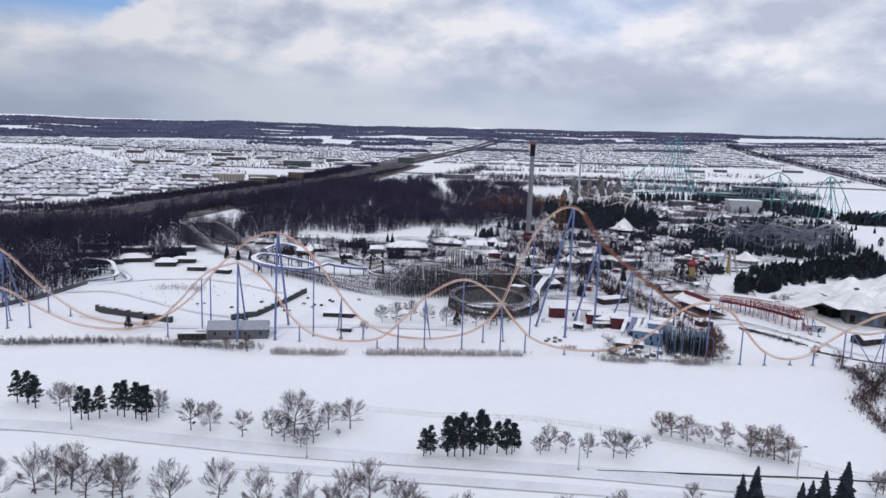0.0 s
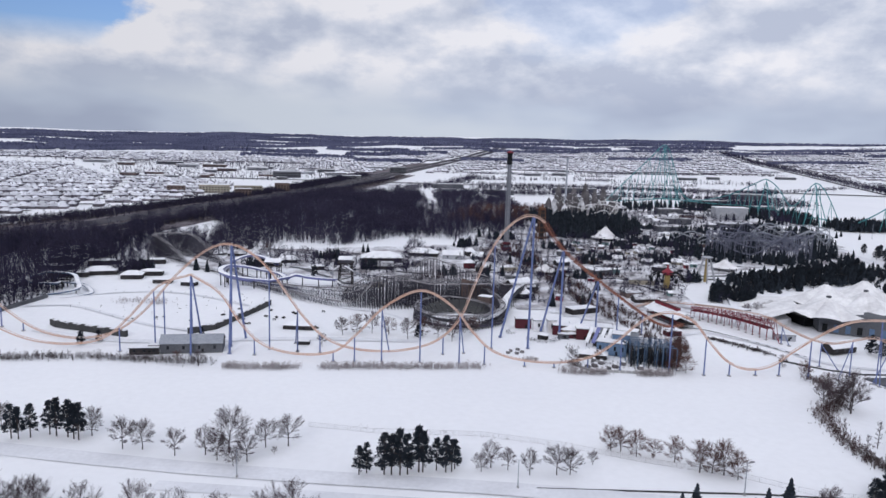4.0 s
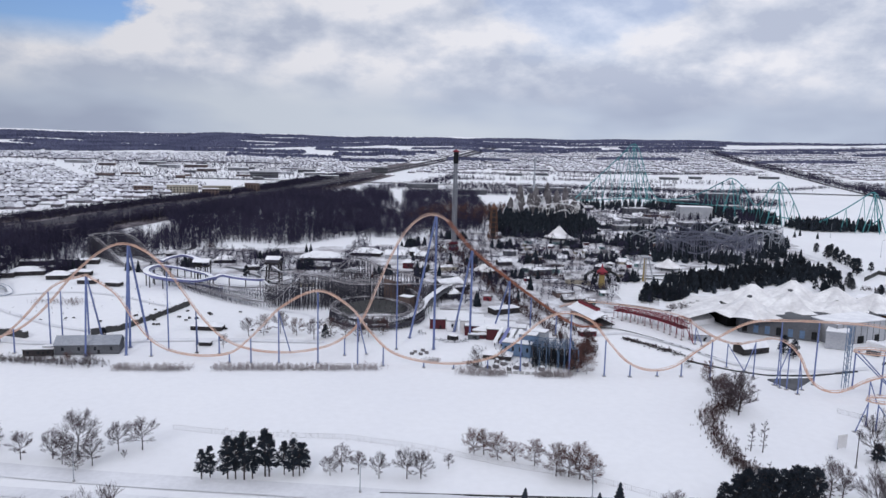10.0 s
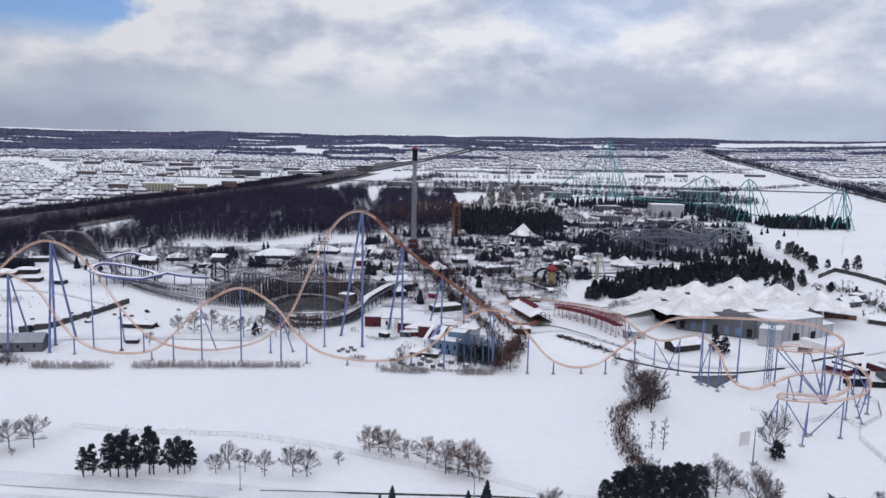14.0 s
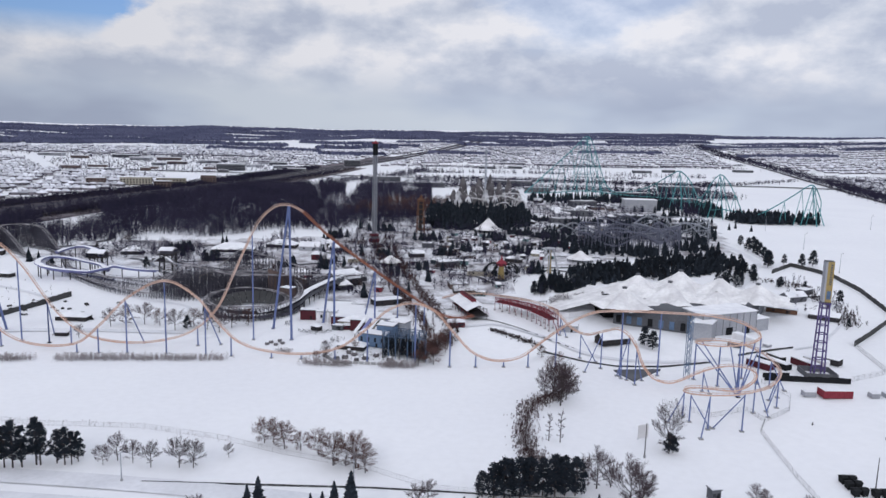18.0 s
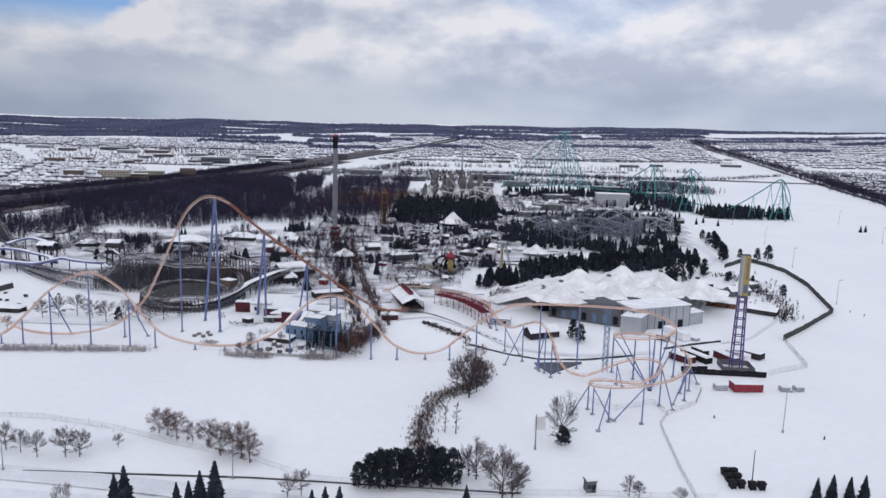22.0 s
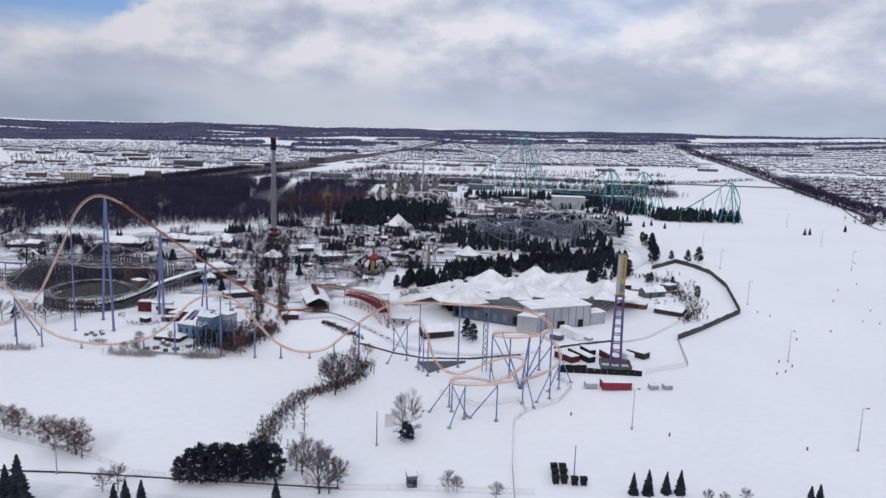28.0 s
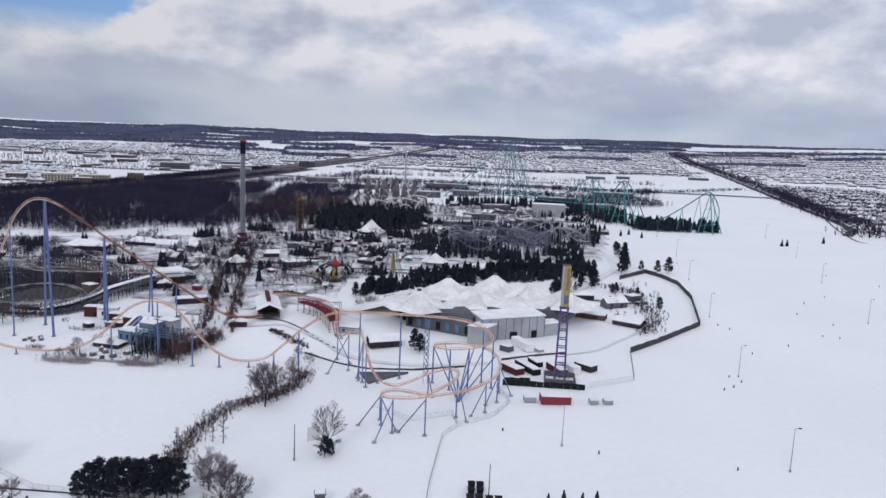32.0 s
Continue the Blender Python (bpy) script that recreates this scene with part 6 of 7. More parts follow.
def tipi(x, y, r, h, label, mat=FABRIC):
    ob = empty("canopy", label, "canopy", "", x, y, ground_z(x, y))
    Shape().lathe(0, 0, [(3.0, r), (4.6, r * 0.72), (3 + (h - 3) * 0.55, r * 0.38), (h, 0.9)], 16).obj("roof", mat, ob)
    Shape().lathe(0, 0, [(h, 0.8), (h + 1.5, 0.9), (h + 2, 0.1)], 8).obj("finial", DARKSIDING, ob)
    for k in range(8):
        a = k * math.pi / 4
        Shape().beam((r * 0.9 * math.cos(a), r * 0.9 * math.sin(a), 0), (r * 0.9 * math.cos(a), r * 0.9 * math.sin(a), 3.8), 0.2).obj("post", DARKWOOD, ob)


tipi(209, 754, 15, 14, "white pointed carousel canopy under snow")
tipi(274, 603, 11.5, 9.5, "snowy round pagoda roof on posts")
tipi(118, 575, 9, 8, "snowy round pavilion roof on posts")

# teal giga coaster
lev = empty("giga_coaster", "very tall teal steel roller coaster beyond the park", "roller coaster")
LEV = [[(290, 1095, 24), (299.5, 1100, 32), (322, 1110, 52), (345, 1120, 72), (368, 1131, 92), (382, 1137, 106), (389, 1140, 110), (396, 1142, 106), (404, 1145, 90), (414, 1147, 62), (424, 1149, 38), (434, 1150, 27), (450, 1140, 25), (470, 1080, 38), (484, 1020, 60), (489, 1000, 66), (494, 975, 56),
        (496, 945, 36), (494, 920, 40), (498, 908, 56), (506, 903, 67), (514, 898, 60), (522, 893, 44), (530, 890, 26), (528, 875, 18), (532, 860, 20), (548, 850, 31), (570, 845, 47), (584, 845, 57), (592, 845, 60), (600, 847, 52), (607, 850, 35), (606, 870, 20), (585, 905, 16), (548, 960, 17),
        (500, 1040, 24), (440, 1070, 26), (380, 1085, 30), (330, 1090, 26), (290, 1095, 24)]]
for ln in LEV:
    tl = spline(ln, 5)
    Shape().tube(tl, 0.5, 6).obj("spine", TEAL, lev)
    for sg in (-1, 1):
        Shape().tube([p + Vector((0.5 * sg, 0.9 * sg, 0.8)) for p in tl], 0.22, 5).obj("rail", TEAL, lev)
    for i in range(3, len(tl), 4):
        p = tl[i]
        g = ground_z(p.x, p.y)
        h = p.z - g
        spread = 0.2 * h
        for lx, ly in (((-spread, -spread * 0.4), (spread, spread * 0.5)) if h > 22 else ((0, 0),)):
            Shape().beam((p.x + lx, p.y + ly, g), (p.x, p.y, p.z - 0.8), 0.42, 0.32, sides=6).obj("column", TEAL, lev)
for (x, y, z) in ((389, 1140, 108), (489, 1000, 64), (506, 903, 66), (592, 845, 59)):
    g = ground_z(x, y)
    for lx, ly in ((-18, -4), (14, 6), (2, -16), (26, -2)):
        Shape().beam((x + lx * z / 90, y + ly, g), (x, y, z), 0.6, 0.42, sides=6).obj("tower_leg", TEAL, lev)
    for k in range(1, 5):
        u = k / 5
        Shape().beam((x - 18 * z / 90 * (1 - u), y - 4 * (1 - u), g + (z - g) * u), (x + 14 * z / 90 * (1 - u), y + 6 * (1 - u), g + (z - g) * u), 0.26).obj("cross_tie", TEAL, lev)

# grey-blue compact coasters in the park's middle


def tangle(name, label, cx, cy, rx, ry, top, mat, seed, loops=3, every=3):
    ob = empty(name, label, "roller coaster")
    rn = random.Random(seed)
    pts = []
    n = loops * 9
    for k in range(n + 1):
        a = 2 * math.pi * loops * k / n
        f = rn.uniform(0.45, 1.0)
        x, y = cx + rx * f * math.cos(a), cy + ry * f * math.sin(a)
        pts.append((x, y, ground_z(x, y) + rn.uniform(0.25, 1.0) * top))
    ln = spline(pts, 4)
    Shape().tube(ln, 0.34, 6).obj("spine", mat, ob)
    for sg in (-1, 1):
        Shape().tube([p + Vector((0.7 * sg, 0.4 * sg, 0.7)) for p in ln], 0.17, 5).obj("rail", mat, ob)
    for i in range(0, len(ln), every):
        p = ln[i]
        Shape().beam((p.x, p.y, ground_z(p.x, p.y) - 0.3), p, 0.2, 0.17, sides=4).obj("column", mat, ob)
        if i % 12 == 0:
            Shape().beam((p.x + 4, p.y + 3, ground_z(p.x, p.y) - 0.3), p, 0.25, sides=5).obj("brace", mat, ob)


tangle("steel_coaster", "grey-blue tangled steel coaster behind dark pines", 335, 680, 52, 50, 26, STEELBLUE, 1, 4, 1)
tangle("steel_coaster", "pale grey steel coaster with looping track", 385, 720, 42, 40, 22, STEEL, 2, 3, 2)
tangle("steel_coaster", "grey family coaster among bare trees", 290, 720, 26, 28, 14, STEEL, 4, 2)
tangle("steel_coaster", "white inverted coaster around the mountain", 235, 905, 40, 25, 24, FABRIC, 5, 2)

# ---- park paths and channels ----
rn = random.Random(8)
for k in range(26):
    west = k < 9
    x, y = (rn.uniform(-170, 30), rn.uniform(530, 650)) if west else (rn.uniform(90, 330), rn.uniform(480, 900))
    a = rn.uniform(-0.5, 0.5)
    line = []
    for _ in range(6):
        line.append((x, y))
        x, y, a = x + rn.uniform(14, 22) * math.cos(a), y + rn.uniform(14, 24) * math.sin(a), a + rn.uniform(-0.7, 0.7)
    strip("pavement_path", line, rn.uniform(1.2, 2.6), ASPHALT if k % 3 else DARKSIDING, "dark cleared path between snowbanks", "path", lift=0.35, step=4)

for line, w, m, lab in (([(-215, 430), (-190, 436), (-160, 420), (-130, 402), (-104, 392)], 1.6, PACKED, "trodden path across the snowy field"), ([(-205, 452), (-180, 470), (-150, 478), (-120, 470), (-88, 452)], 1.4, PACKED, "trodden path across the snowy field"),
                        ([(-185, 384), (-150, 372), (-128, 366), (-90, 372), (-40, 380), (20, 380)], 2.2, PACKED, "trodden path along the shore"), ([(-60, 480), (-30, 455), (0, 440), (14, 420)], 1.5, PACKED, "trodden path beside the wooden coaster"),
                        ([(168, 404), (188, 410), (212, 384), (232, 352), (262, 345), (300, 352)], 1.8, PACKED, "trodden path below the brake run"), ([(943, 1259), (817, 984), (759, 834), (756, 802)], 1.2, ASPHALT, "dark drain line across the snowy field"),
                        ([(340, 372), (358, 382), (371.5, 398), (386, 415), (401, 436), (412, 458), (405, 480), (385, 500)], 0.9, PACKED, "trodden vehicle track across the snowy yard"), ([(372, 520), (392, 548), (410, 580), (424, 606), (430, 640), (432, 690), (420, 730)], 3.2, PACKED, "snow-packed service road between dark pines"), ([(168, 421), (184, 420), (198, 404.5), (213, 379.6), (224, 362)], 0.55, FENCEDARK, "dark kerb line through snow")):
    strip("pavement_path", line, w, m, lab, "path", lift=0.3, step=5)

# ---- park buildings under snow ----
rn = random.Random(11)
BLOCKED = [(-230, 395, -185, 505), (200, 395, 385, 550), (10, 405, 80, 480), (-120, 485, -20, 535), (85, 660, 110, 690), (60, 330, 160, 415), (160, 380, 220, 450)]


def free(x, y):
    if abs(x - 158 + (y - 377) * 0.2) < 16 and y < 660:
        return False
    return not any(a <= x <= c and b <= y <= d for a, b, c, d in BLOCKED)


spots = []


def fill(poly, count, seed, gap=14):
    px, py, _ = scatter(poly, count * 6, seed)
    n = 0
    for x, y in zip(px, py):
        if n < count and free(x, y) and all(math.hypot(x - a, y - b) > gap for a, b in spots):
            spots.append((float(x), float(y)))
            n += 1
    return spots[-n:] if n else []


PARK_W = [(-180, 500), (-100, 540), (60, 490), (70, 640), (-20, 690), (-160, 640)]
PARK_C = [(60, 490), (110, 430), (190, 470), (250, 600), (240, 700), (60, 690)]
PARK_N = [(140, 700), (260, 690), (430, 700), (480, 880), (430, 1050), (180, 1080), (110, 900)]
LABELS = ("low park building under thick snow", "small shop with snowy pitched roof", "small snow-capped food stand", "dark hut with snow-laden roof")
k = 0
for poly, count, seed in ((PARK_W, 5, 31), (PARK_C, 20, 32), (PARK_N, 56, 33)):
    for x, y in fill(poly, count, seed):
        kind = ("gable", "hip", "flat", "gable")[k % 4]
        wall = (DARKSIDING, DARKWOOD, BROWN, SIDING, BEIGE, DARKWOOD)[rn.randrange(6)]
        building("park_building", LABELS[k % 4], x, y, rn.uniform(8, 19), rn.uniform(6, 11), rn.uniform(2.6, 4.4), rn.uniform(-35, 35), wall, kind, 2 if y < 650 else 0, "snowy park buildings", door=y < 650, cover=PATCHY if k % 5 in (1, 3, 4) else ROOFSNOW)
        k += 1
for x, y, w, d, h, r, lab in ((-211, 524, 22, 10, 5, 20, "long hut with snowy roof"), (-185, 515, 14, 9, 5, 10, "pavilion with snowy hipped roof"), (-15, 610, 34, 16, 6, 5, "broad hall with snowy roof"), (20, 640, 26, 13, 5, -8, "broad hall with snowy roof"), (-90, 590, 16, 10, 5, 10, "changing house with snowy roof"), (92, 520, 20, 14, 6, 30, "dark stall with snowy roof")):
    building("park_hall", lab, x, y, w, d, h * 0.62, r, DARKWOOD, "hip", 3, "larger park halls")
for x, y, w, d, h, r in ((-228, 512, 26, 9, 4, 15), (-246, 532, 24, 10, 4.5, 12), (-200, 540, 20, 9, 4, 18), (-176, 528, 15, 8, 4, 8), (-222, 556, 22, 9, 4.5, 10), (-190, 568, 18, 8, 4, 15), (-160, 505, 12, 7, 3.5, 5), (-255, 560, 18, 9, 5, 12), (-140, 500, 10, 6, 3.5, -8)):
    building("pool_house", "dark pool house with flat snowy roof", x, y, w, d, h * 0.8, r, DARKWOOD, "flat" if w > 16 else "hip", 3, "dark pool houses", rise=1.6)
building("park_hall", "small purple-red hut with snowy roof", 58, 590, 9, 8, 5, 0, DARKRED, "hip", 1)

# small coloured stalls between the rides
ks = random.Random(71)
for k, (x, y) in enumerate(fill(PARK_C, 16, 34, 9) + fill([(150, 640), (250, 600), (300, 640), (260, 720), (170, 730)], 22, 35, 9)):
    kind = k % 5
    building("stall", ("small red stall in snow", "small teal stall in snow", "small beige stall in snow", "small dark stall in snow", "small purple stall in snow")[kind], x, y, ks.uniform(3, 7), ks.uniform(3, 5), ks.uniform(2.4, 3.6), ks.uniform(-40, 40), (RED, TEALWALL, BEIGE, DARKWOOD, DARKRED)[kind], ("hip", "flat", "gable")[k % 3], 1, "coloured stalls", cover=(PATCHY, ROOFSNOW)[k % 2])

# large halls north of the park
for x, y, w, d, h, r in ((260, 1180, 50, 24, 9, 4), (330, 1240, 44, 22, 8, -6), (470, 1160, 60, 26, 9, -8), (520, 1080, 40, 22, 8, 10), (150, 1290, 46, 20, 8, 8), (600, 1320, 70, 28, 9, -4), (300, 1380, 80, 26, 9, 2), (60, 1420, 60, 24, 8, 6), (440, 1010, 44, 20, 8, 6), (360, 1010, 36, 18, 8, 12), (330, 900, 40, 16, 7, -10), (390, 860, 36, 16, 7, 8), (300, 830, 30, 14, 6, 5), (430, 800, 34, 14, 6, -12), (700, 1900, 46, 22, 6, 0), (1000, 1980, 50, 20, 6, -5), (300, 1960, 44, 22, 6, 3), (780, 1930, 30, 18, 6, 8), (380, 1990, 36, 18, 6, -4)):
    building("service_hall", "long dark service hall under thick snow", x, y, w, d, h, r, DARKSIDING, "flat", 5, "service halls north of the park", door=False, cover=PATCHY)

# office blocks beyond the motorway
for x, y, w, d, h, r, m, lab in ((-318, 1170, 46, 14, 13, 12, BEIGE, "beige office block with rows of windows"), (-268, 1185, 44, 14, 12, 12, BEIGE, "beige office block with rows of windows"), (-372, 1150, 26, 16, 12, 12, BROWN, "brown brick office block in snow"), (-225, 1240, 24, 14, 14, 12, BROWN, "brown brick office block in snow"), (-262, 1130, 24, 12, 11, 12, BROWN, "brown brick office block in snow"),
                             (-290, 1620, 60, 20, 14, 10, DARKSIDING, "dark glass office block in snow"), (-60, 1960, 100, 25, 20, 10, DARKSIDING, "long dark office block"), (-200, 1750, 120, 40, 9, 10, SIDING, "low warehouse under snow"), (-420, 1900, 120, 40, 10, 8, SIDING, "low warehouse under snow"), (-560, 2000, 140, 40, 10, 8, BROWN, "low warehouse under snow"),
                             (-700, 2060, 160, 40, 11, 6, DARKSIDING, "low warehouse under snow"), (-900, 2050, 150, 45, 10, 6, SIDING, "low warehouse under snow"),
                             (-480, 1830, 46, 24, 7, 14, BROWN, "low brown warehouse under snow"), (-350, 1700, 38, 18, 8, 4, SIDING, "pale low warehouse under snow"), (-150, 1640, 40, 20, 7, 10, SIDING, "pale low warehouse under snow"), (-620, 1960, 52, 22, 8, 2, SIDING, "pale low warehouse under snow"), (-790, 1980, 40, 26, 7, 12, BROWN, "low brown warehouse under snow"), (-240, 1880, 44, 22, 8, 6, DARKSIDING, "dark low warehouse under snow"), (-130, 2080, 50, 24, 9, 8, SIDING, "pale low warehouse under snow")):
    if w > 90:
        w, d, h = w * 0.42, d * 0.7, h * 0.75
    g = ground_z(x, y)
    ob = empty("office_block", lab, "building", "blocks beyond the motorway", x, y, g, r)
    Shape().box(-w / 2, -d / 2, -1, w / 2, d / 2, h).obj("wall", m, ob)
    Shape().box(-w / 2 - 0.5, -d / 2 - 0.5, h, w / 2 + 0.5, d / 2 + 0.5, h + 0.7).obj("roof", ROOFSNOW, ob)
    nx, nz = max(4, int(w / 4.5)), max(2, int(h / 3.6))
    if y < 1300:
        for i in range(nx):
            for j in range(nz):
                xx = -w / 2 + w * (i + 0.5) / nx
                Shape().box(xx - 1.3, -d / 2 - 0.1, j * 3.5 + 1.0, xx + 1.3, -d / 2 + 0.1, j * 3.5 + 3.0).obj("window", GLASS, ob)
    else:
        for j in range(nz):
            Shape().box(-w / 2 + 1, -d / 2 - 0.15, j * 3.6 + 1.2, w / 2 - 1, -d / 2 + 0.1, j * 3.6 + 2.9).obj("window_band", GLASS, ob)

# low works and stores between the two western suburbs
rw = random.Random(61)
for k in range(20):
    y = rw.uniform(1500, 2250)
    x = -250 - rw.uniform(0, 520) - (y - 1500) * 0.15
    if k % 3 == 0:
        x = -230 - rw.uniform(0, 120)
    building("works_building", ("pale flat-roofed works building in snow", "dark flat-roofed store in snow", "brown flat-roofed store in snow")[k % 3], x, y, rw.uniform(18, 44), rw.uniform(14, 26), rw.uniform(4, 6.5), rw.uniform(4, 14), (SIDING, DARKSIDING, BROWN)[k % 3], "flat", 0, "works beyond the motorway", door=False, cover=(PATCHY, ROOFSNOW)[k % 2])
bare_forest("works_trees", *scatter([(-850, 1900), (-600, 1500), (-300, 1480), (-190, 1640), (-260, 2250), (-780, 2300)], 1700, 125), 4, 9, WOODS, "leafless trees and scrub among the works", 126, twigs=14, wide=0.8, category="trees")

# ---- trees ----


def bare_tree(name, label, height, spread, seed, mat=TWIG, clear=0.2, fork=0.5, limbs=9, kids=(8, 7, 7), droop=0.0, middle=0.6):
    """Short trunk, fanned limbs and thin twigs that end on a ragged rounded outline."""
    rn = random.Random(seed)
    ob = empty(name, label, "tree")
    trunk, fine = Shape(), Shape()
    r0 = height * 0.011 + 0.04
    cz, rz = height * middle, height * (1 - middle)
    axes = [spread * rn.uniform(0.85, 1.15) for _ in range(2)]
    phase = rn.uniform(0, 6.283)

    def reach(p, d):
        """Distance from p along d to the crown's outline."""
        lump = 1 + 0.10 * math.sin(3 * math.atan2(d.y, d.x) + phase) + rn.uniform(-0.09, 0.06)
        q = Vector((p.x / axes[0], p.y / axes[1], (p.z - cz) / (rz if d.z > 0 else cz - height * clear * 0.6)))
        e = Vector((d.x / axes[0], d.y / axes[1], d.z / (rz if d.z > 0 else cz - height * clear * 0.6)))
        bq, aq = q.dot(e), e.dot(e)
        return max(0.25, (-bq + math.sqrt(max(bq * bq - aq * (q.dot(q) - lump * lump), 0.0))) / aq)

    def grow(p, d, ln, r, depth):
        if depth == 3:
            a = rn.uniform(0, 6.283)
            w = Vector((math.cos(a), math.sin(a), rn.uniform(-0.5, 0.5))) * 0.016
            fine.add([p - w, p + w, p + d * ln], [(0, 1, 2)])
            return
        side = Vector((rn.uniform(-1, 1), rn.uniform(-1, 1), rn.uniform(-0.2, 1))) * 0.07 * ln
        q = p + d * (ln * 0.5) + side
        tip = p + d * ln - Vector((0, 0, droop * ln * 0.5))
        tgt = trunk if depth <= 1 else fine
        if depth == 2:
            q = p.lerp(tip, 0.5)
            tgt.beam(p, tip, r, r * 0.3, sides=3, cap=False)
        else:
            n = 5 if depth == 0 else 3
            tgt.beam(p, q, r, r * 0.7, sides=n, cap=False).beam(q, tip, r * 0.7, r * 0.25, sides=n, cap=False)
        for k in range(kids[depth]):
            u = 0.1 + 0.9 * (k + rn.random()) / kids[depth]
            s = p.lerp(q, u * 2) if u < 0.5 else q.lerp(tip, u * 2 - 1)
            a = rn.uniform(0, 6.283)
            off = Vector((math.cos(a), math.sin(a), rn.uniform(-0.55, 0.7) - droop * 2))
            e = (d + off * rn.uniform(0.35, 0.8)).normalized()
            most = ln * (0.62, 0.62, 0.95)[depth] * (1.15 - 0.5 * u)
            grow(s, e, min(reach(s, e), most) * rn.uniform(0.75, 1.0), max(r * 0.42, 0.016), depth + 1)
    base = Vector((0, 0, height * clear))
    top = Vector((rn.uniform(-0.3, 0.3), rn.uniform(-0.3, 0.3), height * fork))
    trunk.beam((0, 0, -0.4), base, r0 * 1.25, r0, sides=8).beam(base, top, r0, r0 * 0.55, sides=7)
    for k in range(limbs):
        u = (k + rn.random()) / limbs
        a = 2.4 * k + rn.uniform(-0.4, 0.4)
        e = radians(-4 + 80 * u ** 1.15) + rn.uniform(-0.12, 0.12)
        d = Vector((math.cos(a) * math.cos(e), math.sin(a) * math.cos(e), math.sin(e)))
        p = base.lerp(top, u)
        grow(p, d, reach(p, d) * rn.uniform(0.8, 1.0), r0 * 0.36, 0)
    trunk.obj("trunk", BARK, ob)
    fine.obj("crown", mat, ob)
    return ob


def pine_tree(name, label, height, radius, seed, bottom=0.18, clumps=70, dens=26, shape=0.6, taper=2.2):
    rg = np.random.default_rng(seed)
    rn = random.Random(seed)
    ob = empty(name, label, "tree")
    limbs = Shape().beam((0, 0, -0.4), (0.1, 0, height * 0.93), 0.2, 0.06, sides=7)
    tris = []
    for k in range(clumps):
        u = bottom + (1 - bottom) * (k + rn.random()) / clumps
        prof = (1 - ((u - bottom) / (1 - bottom)) ** taper) ** shape
        rr = radius * prof * math.sqrt(rn.uniform(0.15, 1))
        a = rn.uniform(0, 6.283)
        c = np.array([rr * math.cos(a), rr * math.sin(a), height * u])
        limbs.beam((0, 0, c[2] - 0.12 * height * 0.3), tuple(c), 0.07, 0.03, sides=3, cap=False)
        sz = radius * rn.uniform(0.17, 0.34)
        n = dens
        v = rg.normal(0, 1, (n, 3))
        v /= np.linalg.norm(v, axis=1)[:, None]
        p = c + v * np.array([sz, sz, sz * 0.55]) * rg.uniform(0.4, 1.0, (n, 1))
        t1 = rg.normal(0, 1, (n, 3)) * sz * 0.24
        t2 = rg.normal(0, 1, (n, 3)) * sz * 0.3
        tris.append(np.stack([p - t1, p + t1, p + t2 + v * sz * 0.25], 1))
    limbs.obj("trunk", BARK, ob)
    v = np.concatenate(tris).reshape(-1, 3)
    me = bpy.data.meshes.new("crown")
    me.from_pydata(v.tolist(), [], np.arange(len(v)).reshape(-1, 3).tolist())
    me.materials.append(NEEDLE)
    cr = new("crown", me)
    cr.parent = ob
    return ob


def spruce_tree(name, label, height, radius, seed, whorls=17):
    rn = random.Random(seed)
    ob = empty(name, label, "tree")
    Shape().beam((0, 0, -0.4), (0, 0, height * 0.97), 0.2, 0.03, sides=7).obj("trunk", BARK, ob)
    s = Shape()
    for i in range(whorls):
        u = i / whorls
        z = height * (0.06 + 0.92 * u)
        r = radius * (1 - u) ** 0.85 + 0.12
        n = 11 if u < 0.6 else 8
        for k in range(n):
            a = 2 * math.pi * (k + 0.5 * (i % 2)) / n + rn.uniform(-0.2, 0.2)
            rr = r * rn.uniform(0.75, 1.15)
            c, sn = math.cos(a), math.sin(a)
            w = rr * 0.3 + 0.08
            tip = (rr * c, rr * sn, z - rr * rn.uniform(0.22, 0.45))
            m1 = (rr * 0.55 * c - w * sn, rr * 0.55 * sn + w * c, z - rr * 0.24)
            m2 = (rr * 0.55 * c + w * sn, rr * 0.55 * sn - w * c, z - rr * 0.24)
            top = (0.04 * c, 0.04 * sn, z + height * 0.045)
            s.add([top, m1, tip, m2, (rr * 0.5 * c, rr * 0.5 * sn, z - rr * 0.5 - 0.2)], [(0, 1, 2), (0, 2, 3), (1, 4, 2), (3, 2, 4)])
    s.obj("crown", NEEDLE, ob)
    return ob


def place(proto, x, y, h=1.0, rz=0.0, label="", group=""):
    m = pose(x, y, ground_z(x, y), 0, 0, rz) @ Matrix.Diagonal((h, h, h, 1))
    ob = copy_thing(proto, m)
    if label or group:
        tagged(ob, label, "", group)
    return ob


def remove(proto):
    for o in (*proto.children_recursive, proto):
        bpy.data.objects.remove(o)


rn = random.Random(77)
# prototypes ten metres high, scaled where they stand
ROUND = [bare_tree("bare_tree", "leafless round-crowned tree standing in snow", 10, 4.5, s, clear=0.2, fork=0.46, limbs=13 + s % 3, kids=(8, 8, 8), middle=0.6) for s in (1, 2, 3, 4, 5)]
TALLB = [bare_tree("bare_tree", "tall leafless tree standing in snow", 10, 3.9, s, clear=0.05, fork=0.36, limbs=13, kids=(8, 8, 7), middle=0.54) for s in (11, 12, 13)]
REDDY = [bare_tree("bare_tree", "leafless reddish-brown willow by the frozen lake", 10, 4.7, s, REDTWIG, clear=0.12, fork=0.4, limbs=14, kids=(9, 8, 8), droop=0.14, middle=0.55) for s in (21, 22, 23)]
